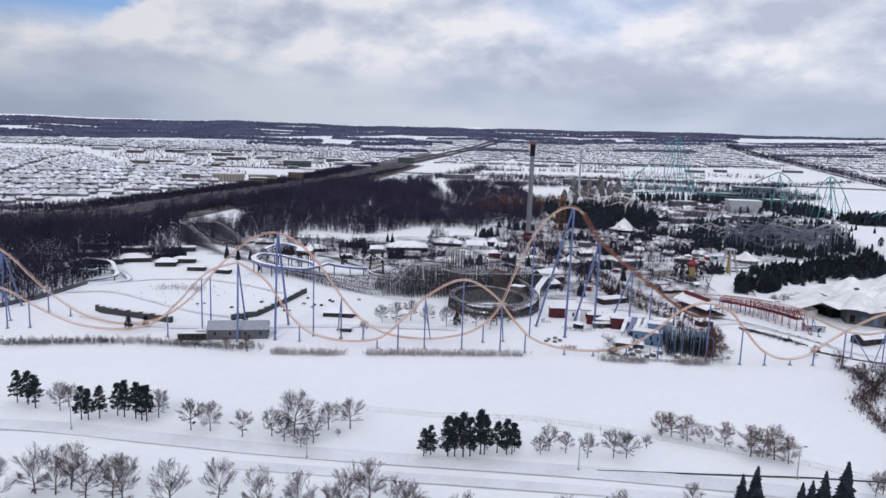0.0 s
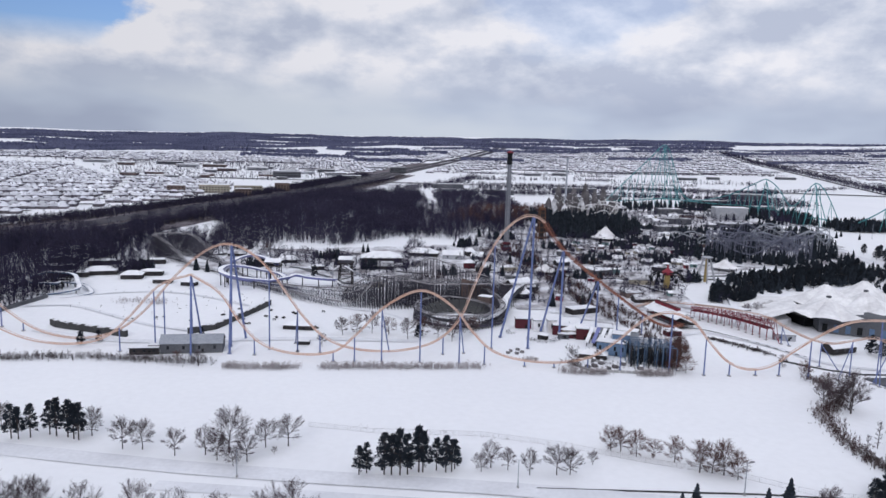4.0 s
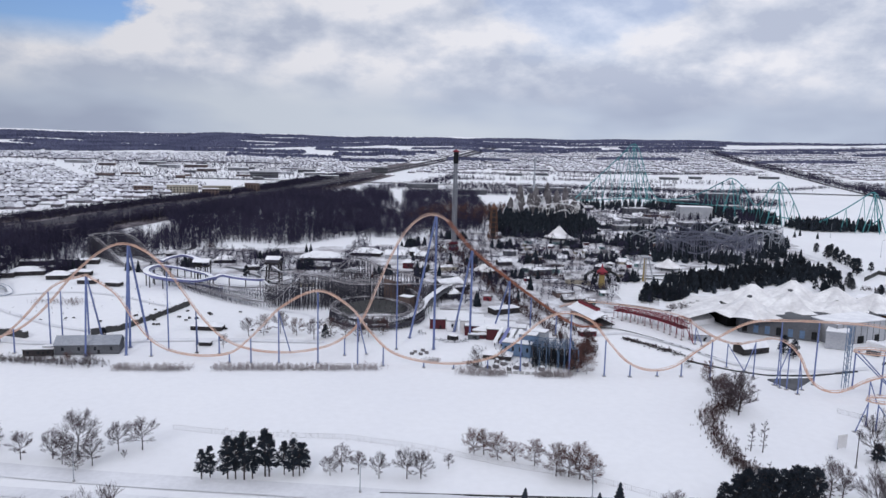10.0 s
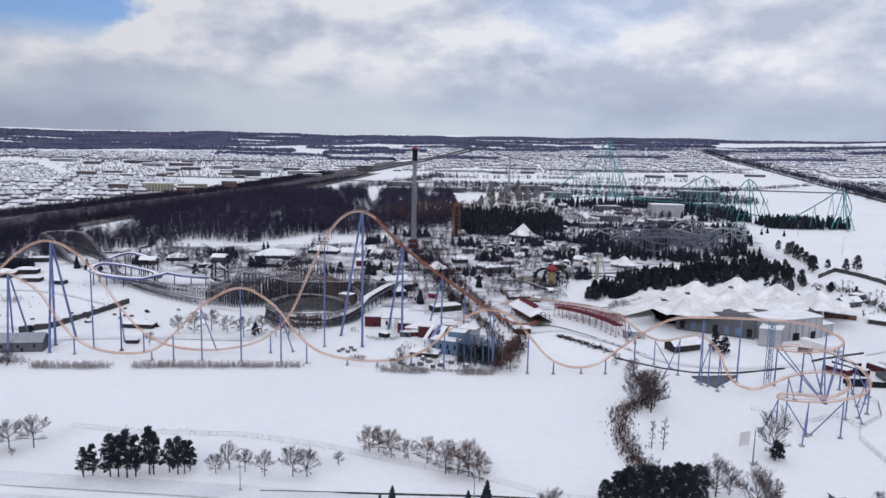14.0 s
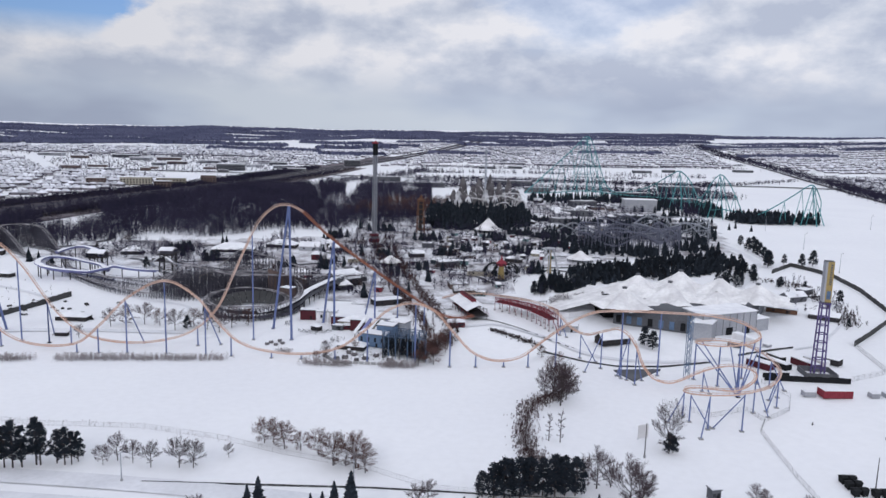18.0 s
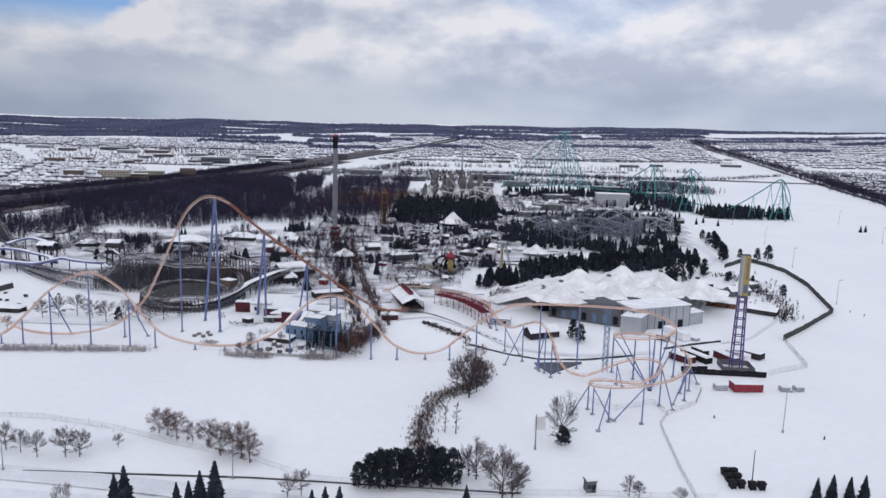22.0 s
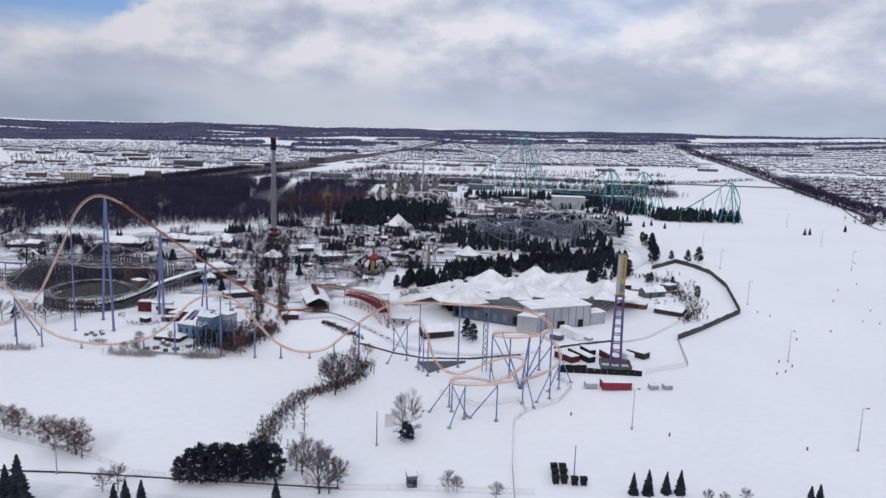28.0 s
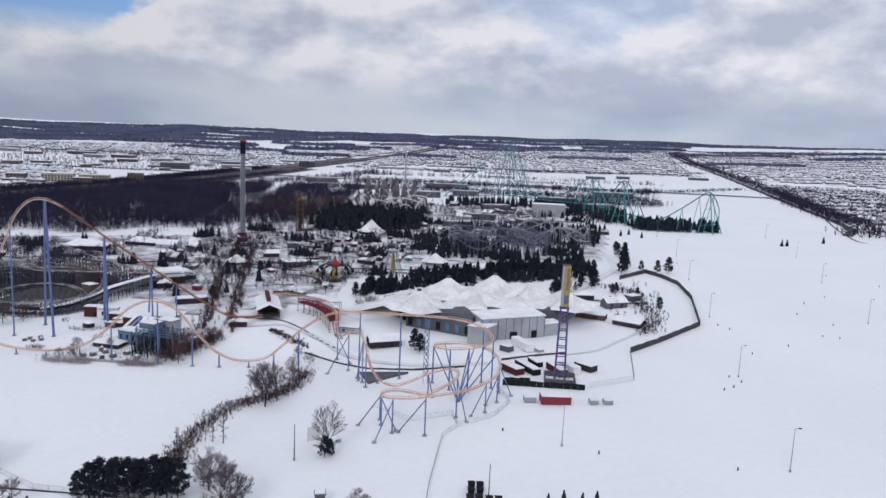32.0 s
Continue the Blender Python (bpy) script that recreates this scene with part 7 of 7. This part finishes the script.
THIN = [bare_tree("sapling", "thin leafless sapling in snow", 10, 1.7, s, clear=0.1, fork=0.8, limbs=14, kids=(6, 6, 5), middle=0.52) for s in (31, 32)]
PINE = [pine_tree("pine_tree", "dark green pine standing in snow", 10, 2.2, s, bottom=0.24, clumps=66, dens=30, shape=0.75, taper=1.5) for s in (41, 42, 43)]
BUSHY = [pine_tree("pine_tree", "dense dark pine standing in snow", 10, 2.75, s, bottom=0.14, clumps=80, dens=28, shape=0.62) for s in (51, 52)]
SPRUCE = [spruce_tree("spruce_tree", "dark pointed spruce standing in snow", 10, 2.6, s) for s in (61, 62)]
PROTOS = ROUND + TALLB + REDDY + THIN + PINE + BUSHY + SPRUCE


def row(protos, spots, group, label=""):
    for x, y, h in spots:
        place(rn.choice(protos), x + rn.uniform(-0.4, 0.4), y, h / 10 * rn.uniform(0.92, 1.05), rn.uniform(0, 360), label, group)


row(ROUND, ((-134.6, 261.9, 12), (-133, 265.4, 9), (-95.9, 257.5, 11), (-80.5, 247, 11.5), (-74, 247, 11), (-61, 242.5, 10.4), (-51, 243.7, 11.4), (-43.7, 245.3, 16), (-45.7, 239.5, 9), (-39.5, 234.3, 7.5), (-36, 238.6, 10), (-31.9, 250.3, 11), (-24.2, 251.5, 12.4), (-28, 244.5, 3)), "bare trees along the near bank")
row(ROUND, ((43.1, 234, 7.2), (47, 237, 9.5), (52, 235.5, 7.7), (58.8, 232.5, 8.7), (68.1, 232.8, 10.3), (72.9, 232.9, 10.1), (81.7, 240.7, 5.2)), "bare trees along the near bank")
row(REDDY, ((91, 252.7, 10.9), (94.5, 252, 10.5), (99.5, 247.9, 10.7), (105.2, 246.7, 8.2), (111.7, 243.8, 11), (117.4, 236.3, 12), (121.5, 236, 11), (125, 234.5, 12.5), (128.7, 231.4, 10.5)), "reddish willows by the frozen lake")
row(PINE, ((-154, 268.6, 13), (-149, 266.7, 14.3), (-144.5, 263.5, 14), (-123.4, 254, 13), (-120.4, 253.7, 11.4), (-117, 255.4, 13), (-112, 258.4, 13), (-109, 257, 13.7), (-104.5, 256.2, 13.5), (-99.2, 253.8, 14), (-101.7, 254.7, 12.5)), "dark pines on the west bank")
row(PINE, ((3, 229.6, 11), (5.5, 230.9, 10.3), (10.7, 230.2, 14.5), (13.3, 230.7, 14), (16.5, 230.4, 15.5), (18.5, 231.3, 14.2), (22.2, 233, 15), (23.8, 233, 14.7), (27.9, 234.4, 12.3), (31.3, 233.3, 12.4), (33.3, 233.7, 12), (34.7, 235.8, 10)), "dark pines at the lake's edge")
row(TALLB, [(x, y - 4, h * 1.2 + 1) for x, y, h in ((-118, 194, 13), (-105, 203, 13), (-95, 201, 11), (-69, 197, 12), (-32, 193, 12), (-18, 196, 12), (-4, 194, 11), (-111, 203, 12.5), (-102, 206, 12.5), (-88, 202, 12), (-84, 199, 13), (-57, 202, 11), (-44, 195, 12), (-22, 192, 10), (-13, 201, 12), (-1, 189, 11), (14, 183, 11), (40, 183, 11), (57, 186, 11))], "tall bare trees near the road")
row(SPRUCE, ((98, 200, 12), (101.8, 198.6, 15.5), (116, 199, 10), (119.5, 199.5, 11), (123, 199, 14), (127.3, 196.7, 17.5), (155, 195, 11), (158.6, 193.4, 13), (162, 195, 11.5), (197.5, 203, 9.5), (305, 212, 7.6), (309.4, 211.5, 8.6), (315, 212, 7.2), (319.5, 211.5, 8.2), (350, 195, 12), (354, 197, 11)), "dark spruces by the near road")
row(BUSHY, ((165.1, 216.2, 9), (168.6, 215.7, 11.4), (172.4, 215.8, 13), (176.7, 216, 13.6), (180.2, 216.9, 12.5), (183.9, 217.8, 12), (187.5, 217.2, 13), (191.2, 218.1, 13), (194.4, 218.2, 12), (189.8, 221, 11), (174, 220, 11), (181, 221.5, 11)), "dense dark pines by the creek")
row(TALLB, ((202.2, 223, 15), (199.8, 225.2, 9.5), (206.3, 224, 11), (209.2, 211.1, 17), (211.8, 211.2, 13.2), (213.9, 214.8, 11), (203.7, 294.5, 21), (201.3, 299.6, 18), (198.7, 307.7, 12), (207, 301, 15), (234.9, 252.8, 18.5)), "tall bare trees along the creek")
row(REDDY, ((209, 324, 9), (206, 337, 8), (212, 350, 7), (205, 358, 7)), "reddish shrub trees at the creek head")
row(THIN, ((193, 259, 11), (197, 258, 13), (183, 250, 9), (186, 270, 8), (186, 232, 9)), "thin saplings in the snow")
row(BUSHY, ((233.8, 249.9, 7.6), (235.4, 250.6, 6.2)), "", "low dark juniper bush under a bare tree")
row(ROUND, ((248, 214, 7), (263, 210, 5.5), (251, 213, 6), (149, 211, 9), (145, 209, 8), (84, 200, 8), (325, 205, 5), (330, 204, 4.5), (337, 205, 5)), "small bare trees by the fence")
row(ROUND, [(226 + 4.2 * k, 452 + 5 * math.sin(k * 1.7) + k, 8 + (k * 7 % 3)) for k in range(9)], "bare trees beside the pavilion")
row(ROUND + REDDY, ((-14, 392, 12), (-6, 396, 12), (-22, 390, 11), (3, 393, 11), (14, 386, 12), (22, 392, 12), (30, 388, 11), (38, 384, 12), (-30, 372, 8), (-95, 343, 7), (-84, 341, 8), (42, 392, 12), (50, 398, 10), (98, 358, 7), (98, 350, 5)), "bare trees behind the coaster track")
row(REDDY, ((147, 350, 12), (151, 345, 10), (152, 358, 13), (148, 366, 12), (154, 368, 10), (144, 343, 8), (99, 351, 7), (95, 346, 6), (112, 362, 6), (158, 375, 9)), "brown bare trees by the rapids")
row(BUSHY, ((-95, 382, 6), (-60, 540, 9), (262, 377, 11), (265, 372, 10), (20, 388, 7), (-145, 372, 6), (-152, 368, 7)), "dark pines beside the coaster")
row(BUSHY, ((421, 475, 9), (417, 513, 6), (394, 418, 5), (400, 517, 8), (404, 522, 7)), "dark pines inside the yard")
SERVICE = [(440, 612), (447, 606), (436, 625), (444, 634), (438, 648), (446, 655), (441, 668), (450, 672), (446, 690), (396, 560), (392, 542), (400, 575), (385, 530), (406, 590), (455, 598), (462, 594), (432, 600), (425, 590)]
# pine belt behind the pavilion and other conifers of the park
belt = []
for ring, count, seed in (([(218, 488), (247, 481), (262, 512), (246, 524), (226, 512)], 46, 201), ([(250, 510), (276, 520), (332, 545), (395, 580), (400, 622), (330, 592), (262, 556)], 150, 202), ([(350, 505), (372, 508), (392, 545), (398, 570), (372, 560)], 22, 203)):
    px, py, pz = scatter(ring, count, seed)
    belt += [(float(a), float(b), rn.uniform(6.5, 10)) for a, b in zip(px, py)]
conifer_forest("belt_pines", *scatter([(222, 490), (250, 500), (276, 514), (332, 540), (400, 576), (404, 628), (330, 600), (262, 562), (236, 530)], 330, 204), 5.5, 9.5, NEEDLE, "dense dark pine belt behind the pavilion", 205, tiers=7, sides=9, slim=0.3)
row(BUSHY + PINE, belt, "dark pine belt behind the pavilion")
row(BUSHY, [(x + rn.uniform(-4, 4), y + rn.uniform(-4, 4), rn.uniform(9, 14)) for x, y in SERVICE], "dark pines along the service road")
conifer_forest("pine_clump", *scatter([(512, 850), (560, 842), (612, 848), (618, 880), (560, 896), (508, 886)], 150, 76), 10, 16, NEEDLE, "dark pine clump beyond the car park", 77, tiers=7, sides=10, slim=0.24)
row(SPRUCE, [(x, y, 8) for x, y in ((500, 790), (640, 760), (646, 762), (700, 790), (480, 800), (492, 812))], "lone dark spruces around the car park")
row(SPRUCE, [(x + rn.uniform(-3, 3), y + rn.uniform(-3, 3), rn.uniform(8, 13)) for x, y in ((66, 560), (72, 555), (80, 560), (104, 470), (108, 475), (130, 480), (134, 486), (150, 520), (-30, 640), (-34, 642), (-50, 590), (120, 540), (126, 545), (160, 560), (175, 575), (-140, 545), (-132, 548), (-150, 552), (-190, 545), (95, 600), (60, 600), (230, 650), (245, 640))], "scattered dark spruces in the park")
CON = [(140, 760), (225, 755), (262, 800), (262, 905), (225, 915), (150, 905)]
CON2 = [(255, 640), (300, 620), (400, 625), (430, 700), (470, 830), (300, 820), (270, 740)]
conifer_forest("mountain_conifers", *scatter(CON, 420, 73), 11, 20, NEEDLE, "dark conifers crowding round the mountain", 74, tiers=6, sides=8, slim=0.2)
conifer_forest("ride_conifers", *scatter(CON2, 440, 75, -0.1), 7, 14, NEEDLE, "dark conifers crowding among the rides", 76, tiers=6, sides=8, slim=0.2)
for p in PROTOS:
    remove(p)

bare_forest("park_bare_trees", *scatter([(60, 500), (200, 480), (260, 640), (420, 700), (430, 1000), (160, 1050), (100, 850), (60, 700)], 1700, 81, 0.0), 6, 12, WOODS, "leafless trees scattered among the rides", 82)
bare_forest("park_west_trees", *scatter([(-170, 540), (60, 560), (60, 720), (-40, 700), (-170, 660)], 450, 83, 0.05), 5, 10, WOODS, "leafless trees among the western halls", 84)
bare_forest("pavilion_trees", *scatter([(222, 470), (240, 490), (262, 520), (226, 512)], 4, 85), 7, 11, WOODS, "leafless trees beside the pavilion", 86)
bare_forest("creek_bushes", *along([(212, 330), (209, 305), (200, 294), (190, 283), (185, 262), (184, 243), (186, 233)], 1300, 2.3, 87), 0.6, 2.0, ROSY, "tangled brown bushes along the frozen creek", 88, twigs=26, wide=0.15, category="bushes")
for nm, ln, cnt, sd in (("a", [(-240, 326), (-190, 333), (-150, 339), (-120, 338), (-80, 335)], 1250, 91), ("b", [(-72, 328.5), (-55, 329), (-37, 330)], 330, 93), ("c", [(-26, 331), (0, 333), (30, 334.5), (52, 336)], 700, 95), ("d", [(90, 332), (112, 330.5)], 220, 97), ("e", [(126, 329.5), (142, 330.5)], 190, 99)):
    bare_forest("shore_shrubs", *along(ln, cnt, 2.2 if nm == "a" else 1.3, sd), 0.7, 3.8, THICKET if nm == "a" else SHRUB, "frosted brown shrubs along the far shore", sd + 1, twigs=30, wide=0.1, category="shrubs")
bare_forest("field_bushes", *scatter([(-190, 410), (-90, 410), (-70, 470), (-100, 500), (-190, 490)], 60, 231), 0.8, 2.0, THICKET, "low dark bushes dotted over the snowy field", 232, twigs=18, wide=0.12, category="bushes")
bare_forest("field_thicket", *along([(-165, 448), (-150, 452), (-138, 450)], 120, 3.0, 233), 1.2, 3.2, SHRUB, "frosted grey thicket in the snowy field", 234, twigs=24, wide=0.14, category="bushes")
bare_forest("turn_thicket", *scatter([(-215, 525), (-190, 520), (-180, 545), (-205, 555)], 130, 235), 6, 11, WOODS, "tall dark leafless thicket by the pool houses", 236)
bare_forest("creek_snow_tufts", *along([(212, 330), (209, 305), (200, 294), (190, 283), (185, 262), (184, 243), (186, 233)], 900, 2.6, 261), 0.6, 1.6, SHRUB, "frosted pale tufts along the frozen creek", 262, twigs=18, wide=0.2, category="bushes")
bare_forest("kerb_scrub", *along([(183, 399), (194, 386), (206, 366)], 320, 1.5, 111), 0.4, 1.1, THICKET, "row of low dark bushes along the snowy kerb", 112, twigs=22, wide=0.55, category="shrubs")
bare_forest("bank_scrub", *along([(-5, 262), (35, 258), (55, 253), (78, 246)], 60, 1.2, 101), 0.6, 1.4, SHRUB, "low scrub on the snowy bank", 102, twigs=14, wide=0.1, category="shrubs")
bare_forest("yard_trees", *scatter([(375, 420), (430, 460), (446, 550), (400, 540)], 34, 103), 3, 7, WOODS, "leafless trees inside the yard", 104)
bare_forest("yard_thicket", *along([(396, 420), (411, 450), (411, 488), (417, 522), (406, 530), (392, 548)], 480, 3.6, 259), 0.8, 3.4, THICKET, "dark leafless thicket along the yard track", 260, twigs=26, wide=0.26, category="bushes")

# clumps of dark round conifers and rosy thickets between the rides
rc = random.Random(909)
for k, (x, y, n, a, b) in enumerate(((211, 699, 26, 16, 9), (236, 736, 30, 18, 9), (262, 722, 26, 15, 8), (290, 755, 34, 22, 9), (230, 632, 24, 17, 7), (231, 556, 9, 6, 5), (195, 545, 8, 8, 4), (180, 640, 16, 14, 6), (150, 690, 18, 14, 7), (300, 660, 26, 18, 8), (262, 668, 20, 14, 6), (330, 640, 24, 20, 8), (385, 660, 26, 20, 10), (420, 760, 26, 18, 12), (360, 770, 30, 24, 10), (330, 820, 26, 20, 10), (400, 850, 26, 20, 10), (270, 840, 24, 20, 10), (450, 900, 24, 16, 12), (180, 820, 26, 20, 10), (160, 620, 12, 9, 6), (100, 740, 20, 16, 8), (60, 690, 16, 14, 7), (40, 560, 9, 9, 5), (-20, 575, 10, 8, 5), (-60, 610, 16, 14, 6), (-110, 570, 12, 9, 5), (-190, 540, 22, 10, 7), (145, 560, 9, 7, 4), (110, 610, 12, 9, 5))):
    t = [(x + a * rc.gauss(0, 0.5), y + b * rc.gauss(0, 0.5)) for _ in range(n)]
    px, py = np.array([q[0] for q in t]), np.array([q[1] for q in t])
    conifer_forest("conifer_clump", px, py, np.array([ground_z(p, q) for p, q in t]), 5, 10, NEEDLE, "clump of dark conifers between the rides", 920 + k, tiers=6, sides=9, slim=0.3)

for k in range(46):
    x, y = (rc.uniform(60, 205), rc.uniform(478, 680)) if k < 34 else (rc.uniform(-150, 40), rc.uniform(540, 660))
    a = rc.uniform(-0.6, 0.6)
    ln = rc.uniform(8, 26)
    bare_forest("park_thicket", *along([(x, y), (x + ln * 0.5 * math.cos(a), y + ln * 0.5 * math.sin(a) + rc.uniform(-2, 2)), (x + ln * math.cos(a), y + ln * math.sin(a))], int(ln * 2.2), 1.8, 1000 + k), 1.5, 5.5, (ROSY, WOODS, WOODS)[k % 3], "dark leafless thicket between the rides", 1100 + k, twigs=26, wide=0.22, category="bushes")
bare_forest("rapids_thicket", *along([(141, 344), (150, 352), (156, 366), (160, 380)], 240, 2.6, 241), 2, 6, ROSY, "rosy leafless thicket beside the timber trestle", 242, twigs=28, wide=0.16, category="bushes")
bare_forest("rapids_bushes", *scatter([(86, 350), (128, 346), (132, 372), (100, 384)], 110, 243), 0.8, 2.2, THICKET, "low dark bushes inside the rapids basin", 244, twigs=20, wide=0.14, category="bushes")
bare_forest("pond_bushes", *along([(74, 349), (80, 348)], 60, 1.0, 245), 1.0, 2.4, SHRUB, "frosted round bush on the far shore", 246, twigs=26, wide=0.12, category="bushes")
bare_forest("trestle_ivy", *scatter([(126, 353), (147, 349), (148, 368), (128, 371)], 170, 247), 5, 11, NEEDLE, "dark creepers hanging over the timber trestle", 248, twigs=26, wide=0.16, category="bushes")

# ---- far woods, railway belt, ridge ----


def glades(px, py, pz, across, deep, least, seed):
    """Keep the trees outside long shallow clearings."""
    k = np.array([noise.noise((a / across, b / deep, seed)) > least for a, b in zip(px, py)])
    return px[k], py[k], pz[k]


rh = random.Random(404)
for k in range(58):
    d = rh.uniform(0, 1) ** 0.7
    y = 1500 + 2500 * d
    x = rh.uniform(-0.05, 0.72) * y + rh.uniform(-100, 100)
    ln = rh.uniform(120, 420) * (0.6 + d)
    tilt = rh.uniform(-0.12, 0.12)
    # the farther hedge lines take the haze-tinted woods colour
    bare_forest("hedge_line", *along([(x, y), (x + ln * 0.5, y + ln * 0.5 * tilt + rh.uniform(-10, 10)), (x + ln, y + ln * tilt)], int(ln * 1.1), 3 + 5 * d, 500 + k), 4, 8, WOODS if d < 0.6 else HAZEWOODS, "dark leafless hedge line across snowy fields", 600 + k, twigs=8, wide=0.8 + 0.9 * d)

conifer_forest("ridge_woods_west", *glades(*scatter([(-1500, 2480), (-849, 3080), (-175, 3770), (420, 4180), (100, 4600), (-1208, 4450), (-2300, 3800)], 17000, 111), 480, 150, -0.26, 5), 7, 11, HAZEWOODS, "dark leafless woods covering the far western ridge", 112, tiers=2, sides=6, slim=1.1)
conifer_forest("ridge_woods_east", *scatter([(200, 4350), (1400, 4150), (2500, 3900), (2800, 3700), (2500, 4050), (1500, 4550), (500, 4700)], 5200, 113, 0.0), 5, 8, HAZEWOODS, "dark leafless woods along the far eastern ridge", 114, tiers=2, sides=6, slim=1.0)
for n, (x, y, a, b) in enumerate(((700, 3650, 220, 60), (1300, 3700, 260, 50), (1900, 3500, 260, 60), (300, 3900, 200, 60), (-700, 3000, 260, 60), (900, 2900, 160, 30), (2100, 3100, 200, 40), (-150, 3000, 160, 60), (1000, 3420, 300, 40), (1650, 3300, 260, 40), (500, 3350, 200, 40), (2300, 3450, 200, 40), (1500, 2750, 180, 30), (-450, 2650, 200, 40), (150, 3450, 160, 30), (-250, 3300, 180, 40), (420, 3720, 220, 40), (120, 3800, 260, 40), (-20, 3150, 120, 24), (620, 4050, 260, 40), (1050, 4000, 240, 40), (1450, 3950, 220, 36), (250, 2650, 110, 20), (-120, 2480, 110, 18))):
    conifer_forest("far_copse", *scatter([(x - a, y - b), (x + a, y - b), (x + a, y + b), (x - a, y + b)], 350, 130 + n), 10, 15, HAZEWOODS, "dark leafless copse between distant fields", 150 + n, tiers=1, sides=5, slim=0.8)
bare_forest("avenue_trees", *along([(150, 384), (138, 440), (125, 500), (114, 565), (101, 650)], 330, 2.2, 160), 2.5, 6, ROSY, "rosy leafless trees lining the avenue", 161)
bare_forest("avenue_trees", *along([(164, 390), (152, 438), (139, 500), (128, 565), (113, 650)], 300, 2.2, 162), 2.5, 6, ROSY, "rosy leafless trees lining the avenue", 163)
bare_forest("tower_shrubs", *scatter([(84, 650), (112, 650), (116, 700), (84, 700)], 150, 164), 2, 5, ROSY, "rosy leafless shrubs round the drop tower", 165)
bare_forest("rosy_woods", *scatter([(40, 850), (130, 830), (150, 905), (215, 960), (230, 1020), (90, 1010)], 700, 166), 8, 14, RUSTWOOD, "rosy leafless trees beside the mountain", 167)
RAIL = [(789, 850), (849, 955), (960, 1350), (1096, 1861), (1250, 2600), (1400, 3416)]
bare_forest("railway_trees", *along(RAIL, 3600, 17, 115), 6, 11, WOODS, "dark tree belt along the railway", 116, twigs=14, wide=0.8)
strip("road_railway", RAIL, 6, ASPHALT, "dark railway line beside a tree belt", lift=0.4, side=24)
bare_forest("field_hedges", *along([(60, 1560), (300, 1530), (430, 1500), (720, 1480), (980, 1660)], 700, 8, 117), 4, 8, WOODS, "hedgerow trees at the edge of snowy fields", 118, twigs=14, wide=0.7)
bare_forest("field_hedges", *along([(60, 1980), (560, 2060), (1050, 2100)], 700, 9, 119), 4, 8, WOODS, "hedgerow trees at the edge of snowy fields", 120, twigs=12, wide=0.9)
bare_forest("suburb_trees", *scatter([(-1500, 2120), (-300, 1950), (-60, 2150), (-330, 2300), (-1400, 2350)], 1500, 121), 6, 11, WOODS, "leafless trees among warehouses", 122, twigs=10, wide=0.9, category="trees")
bare_forest("suburb_trees", *scatter([(200, 2600), (1400, 2500), (2300, 3700), (500, 3600)], 1500, 123), 7, 11, WOODS, "leafless trees among distant houses", 124, twigs=8, wide=1.4, category="trees")
for n, (ln, cnt) in enumerate(((((40, 1270), (250, 1300), (480, 1260), (650, 1250)), 1100), (((120, 1420), (400, 1460), (640, 1400), (720, 1470)), 900), (((480, 900), (500, 1000), (470, 1100), (560, 1180)), 500), (((100, 1700), (400, 1740), (800, 1700)), 260), (((420, 1060), (520, 1130), (640, 1180)), 500), (((850, 1000), (920, 1250), (1060, 1650)), 600), (((-40, 1300), (60, 1500), (140, 1800)), 400))):
    bare_forest("tree_belt", *along(ln, cnt, 12, 170 + n), 7, 13, WOODS, "dark leafless tree belt across snowy fields", 180 + n, twigs=22, wide=0.5)
conifer_forest("north_conifers", *along(((430, 960), (480, 1010), (455, 1060), (380, 1080), (300, 1060)), 220, 14, 190), 9, 16, NEEDLE, "dark conifers north of the rides", 191, tiers=6, sides=8, slim=0.2)
conifer_forest("north_conifers", *along(((500, 905), (512, 960), (530, 1010)), 90, 9, 192), 10, 16, NEEDLE, "dark conifers beside the teal coaster", 193, tiers=6, sides=8, slim=0.2)
bare_forest("railside_scrub", *scatter([(870, 900), (1000, 1000), (1330, 1700), (1130, 1830)], 3200, 194), 4, 9, WOODS, "leafless scrub between railway and houses", 195, twigs=16, wide=0.6)
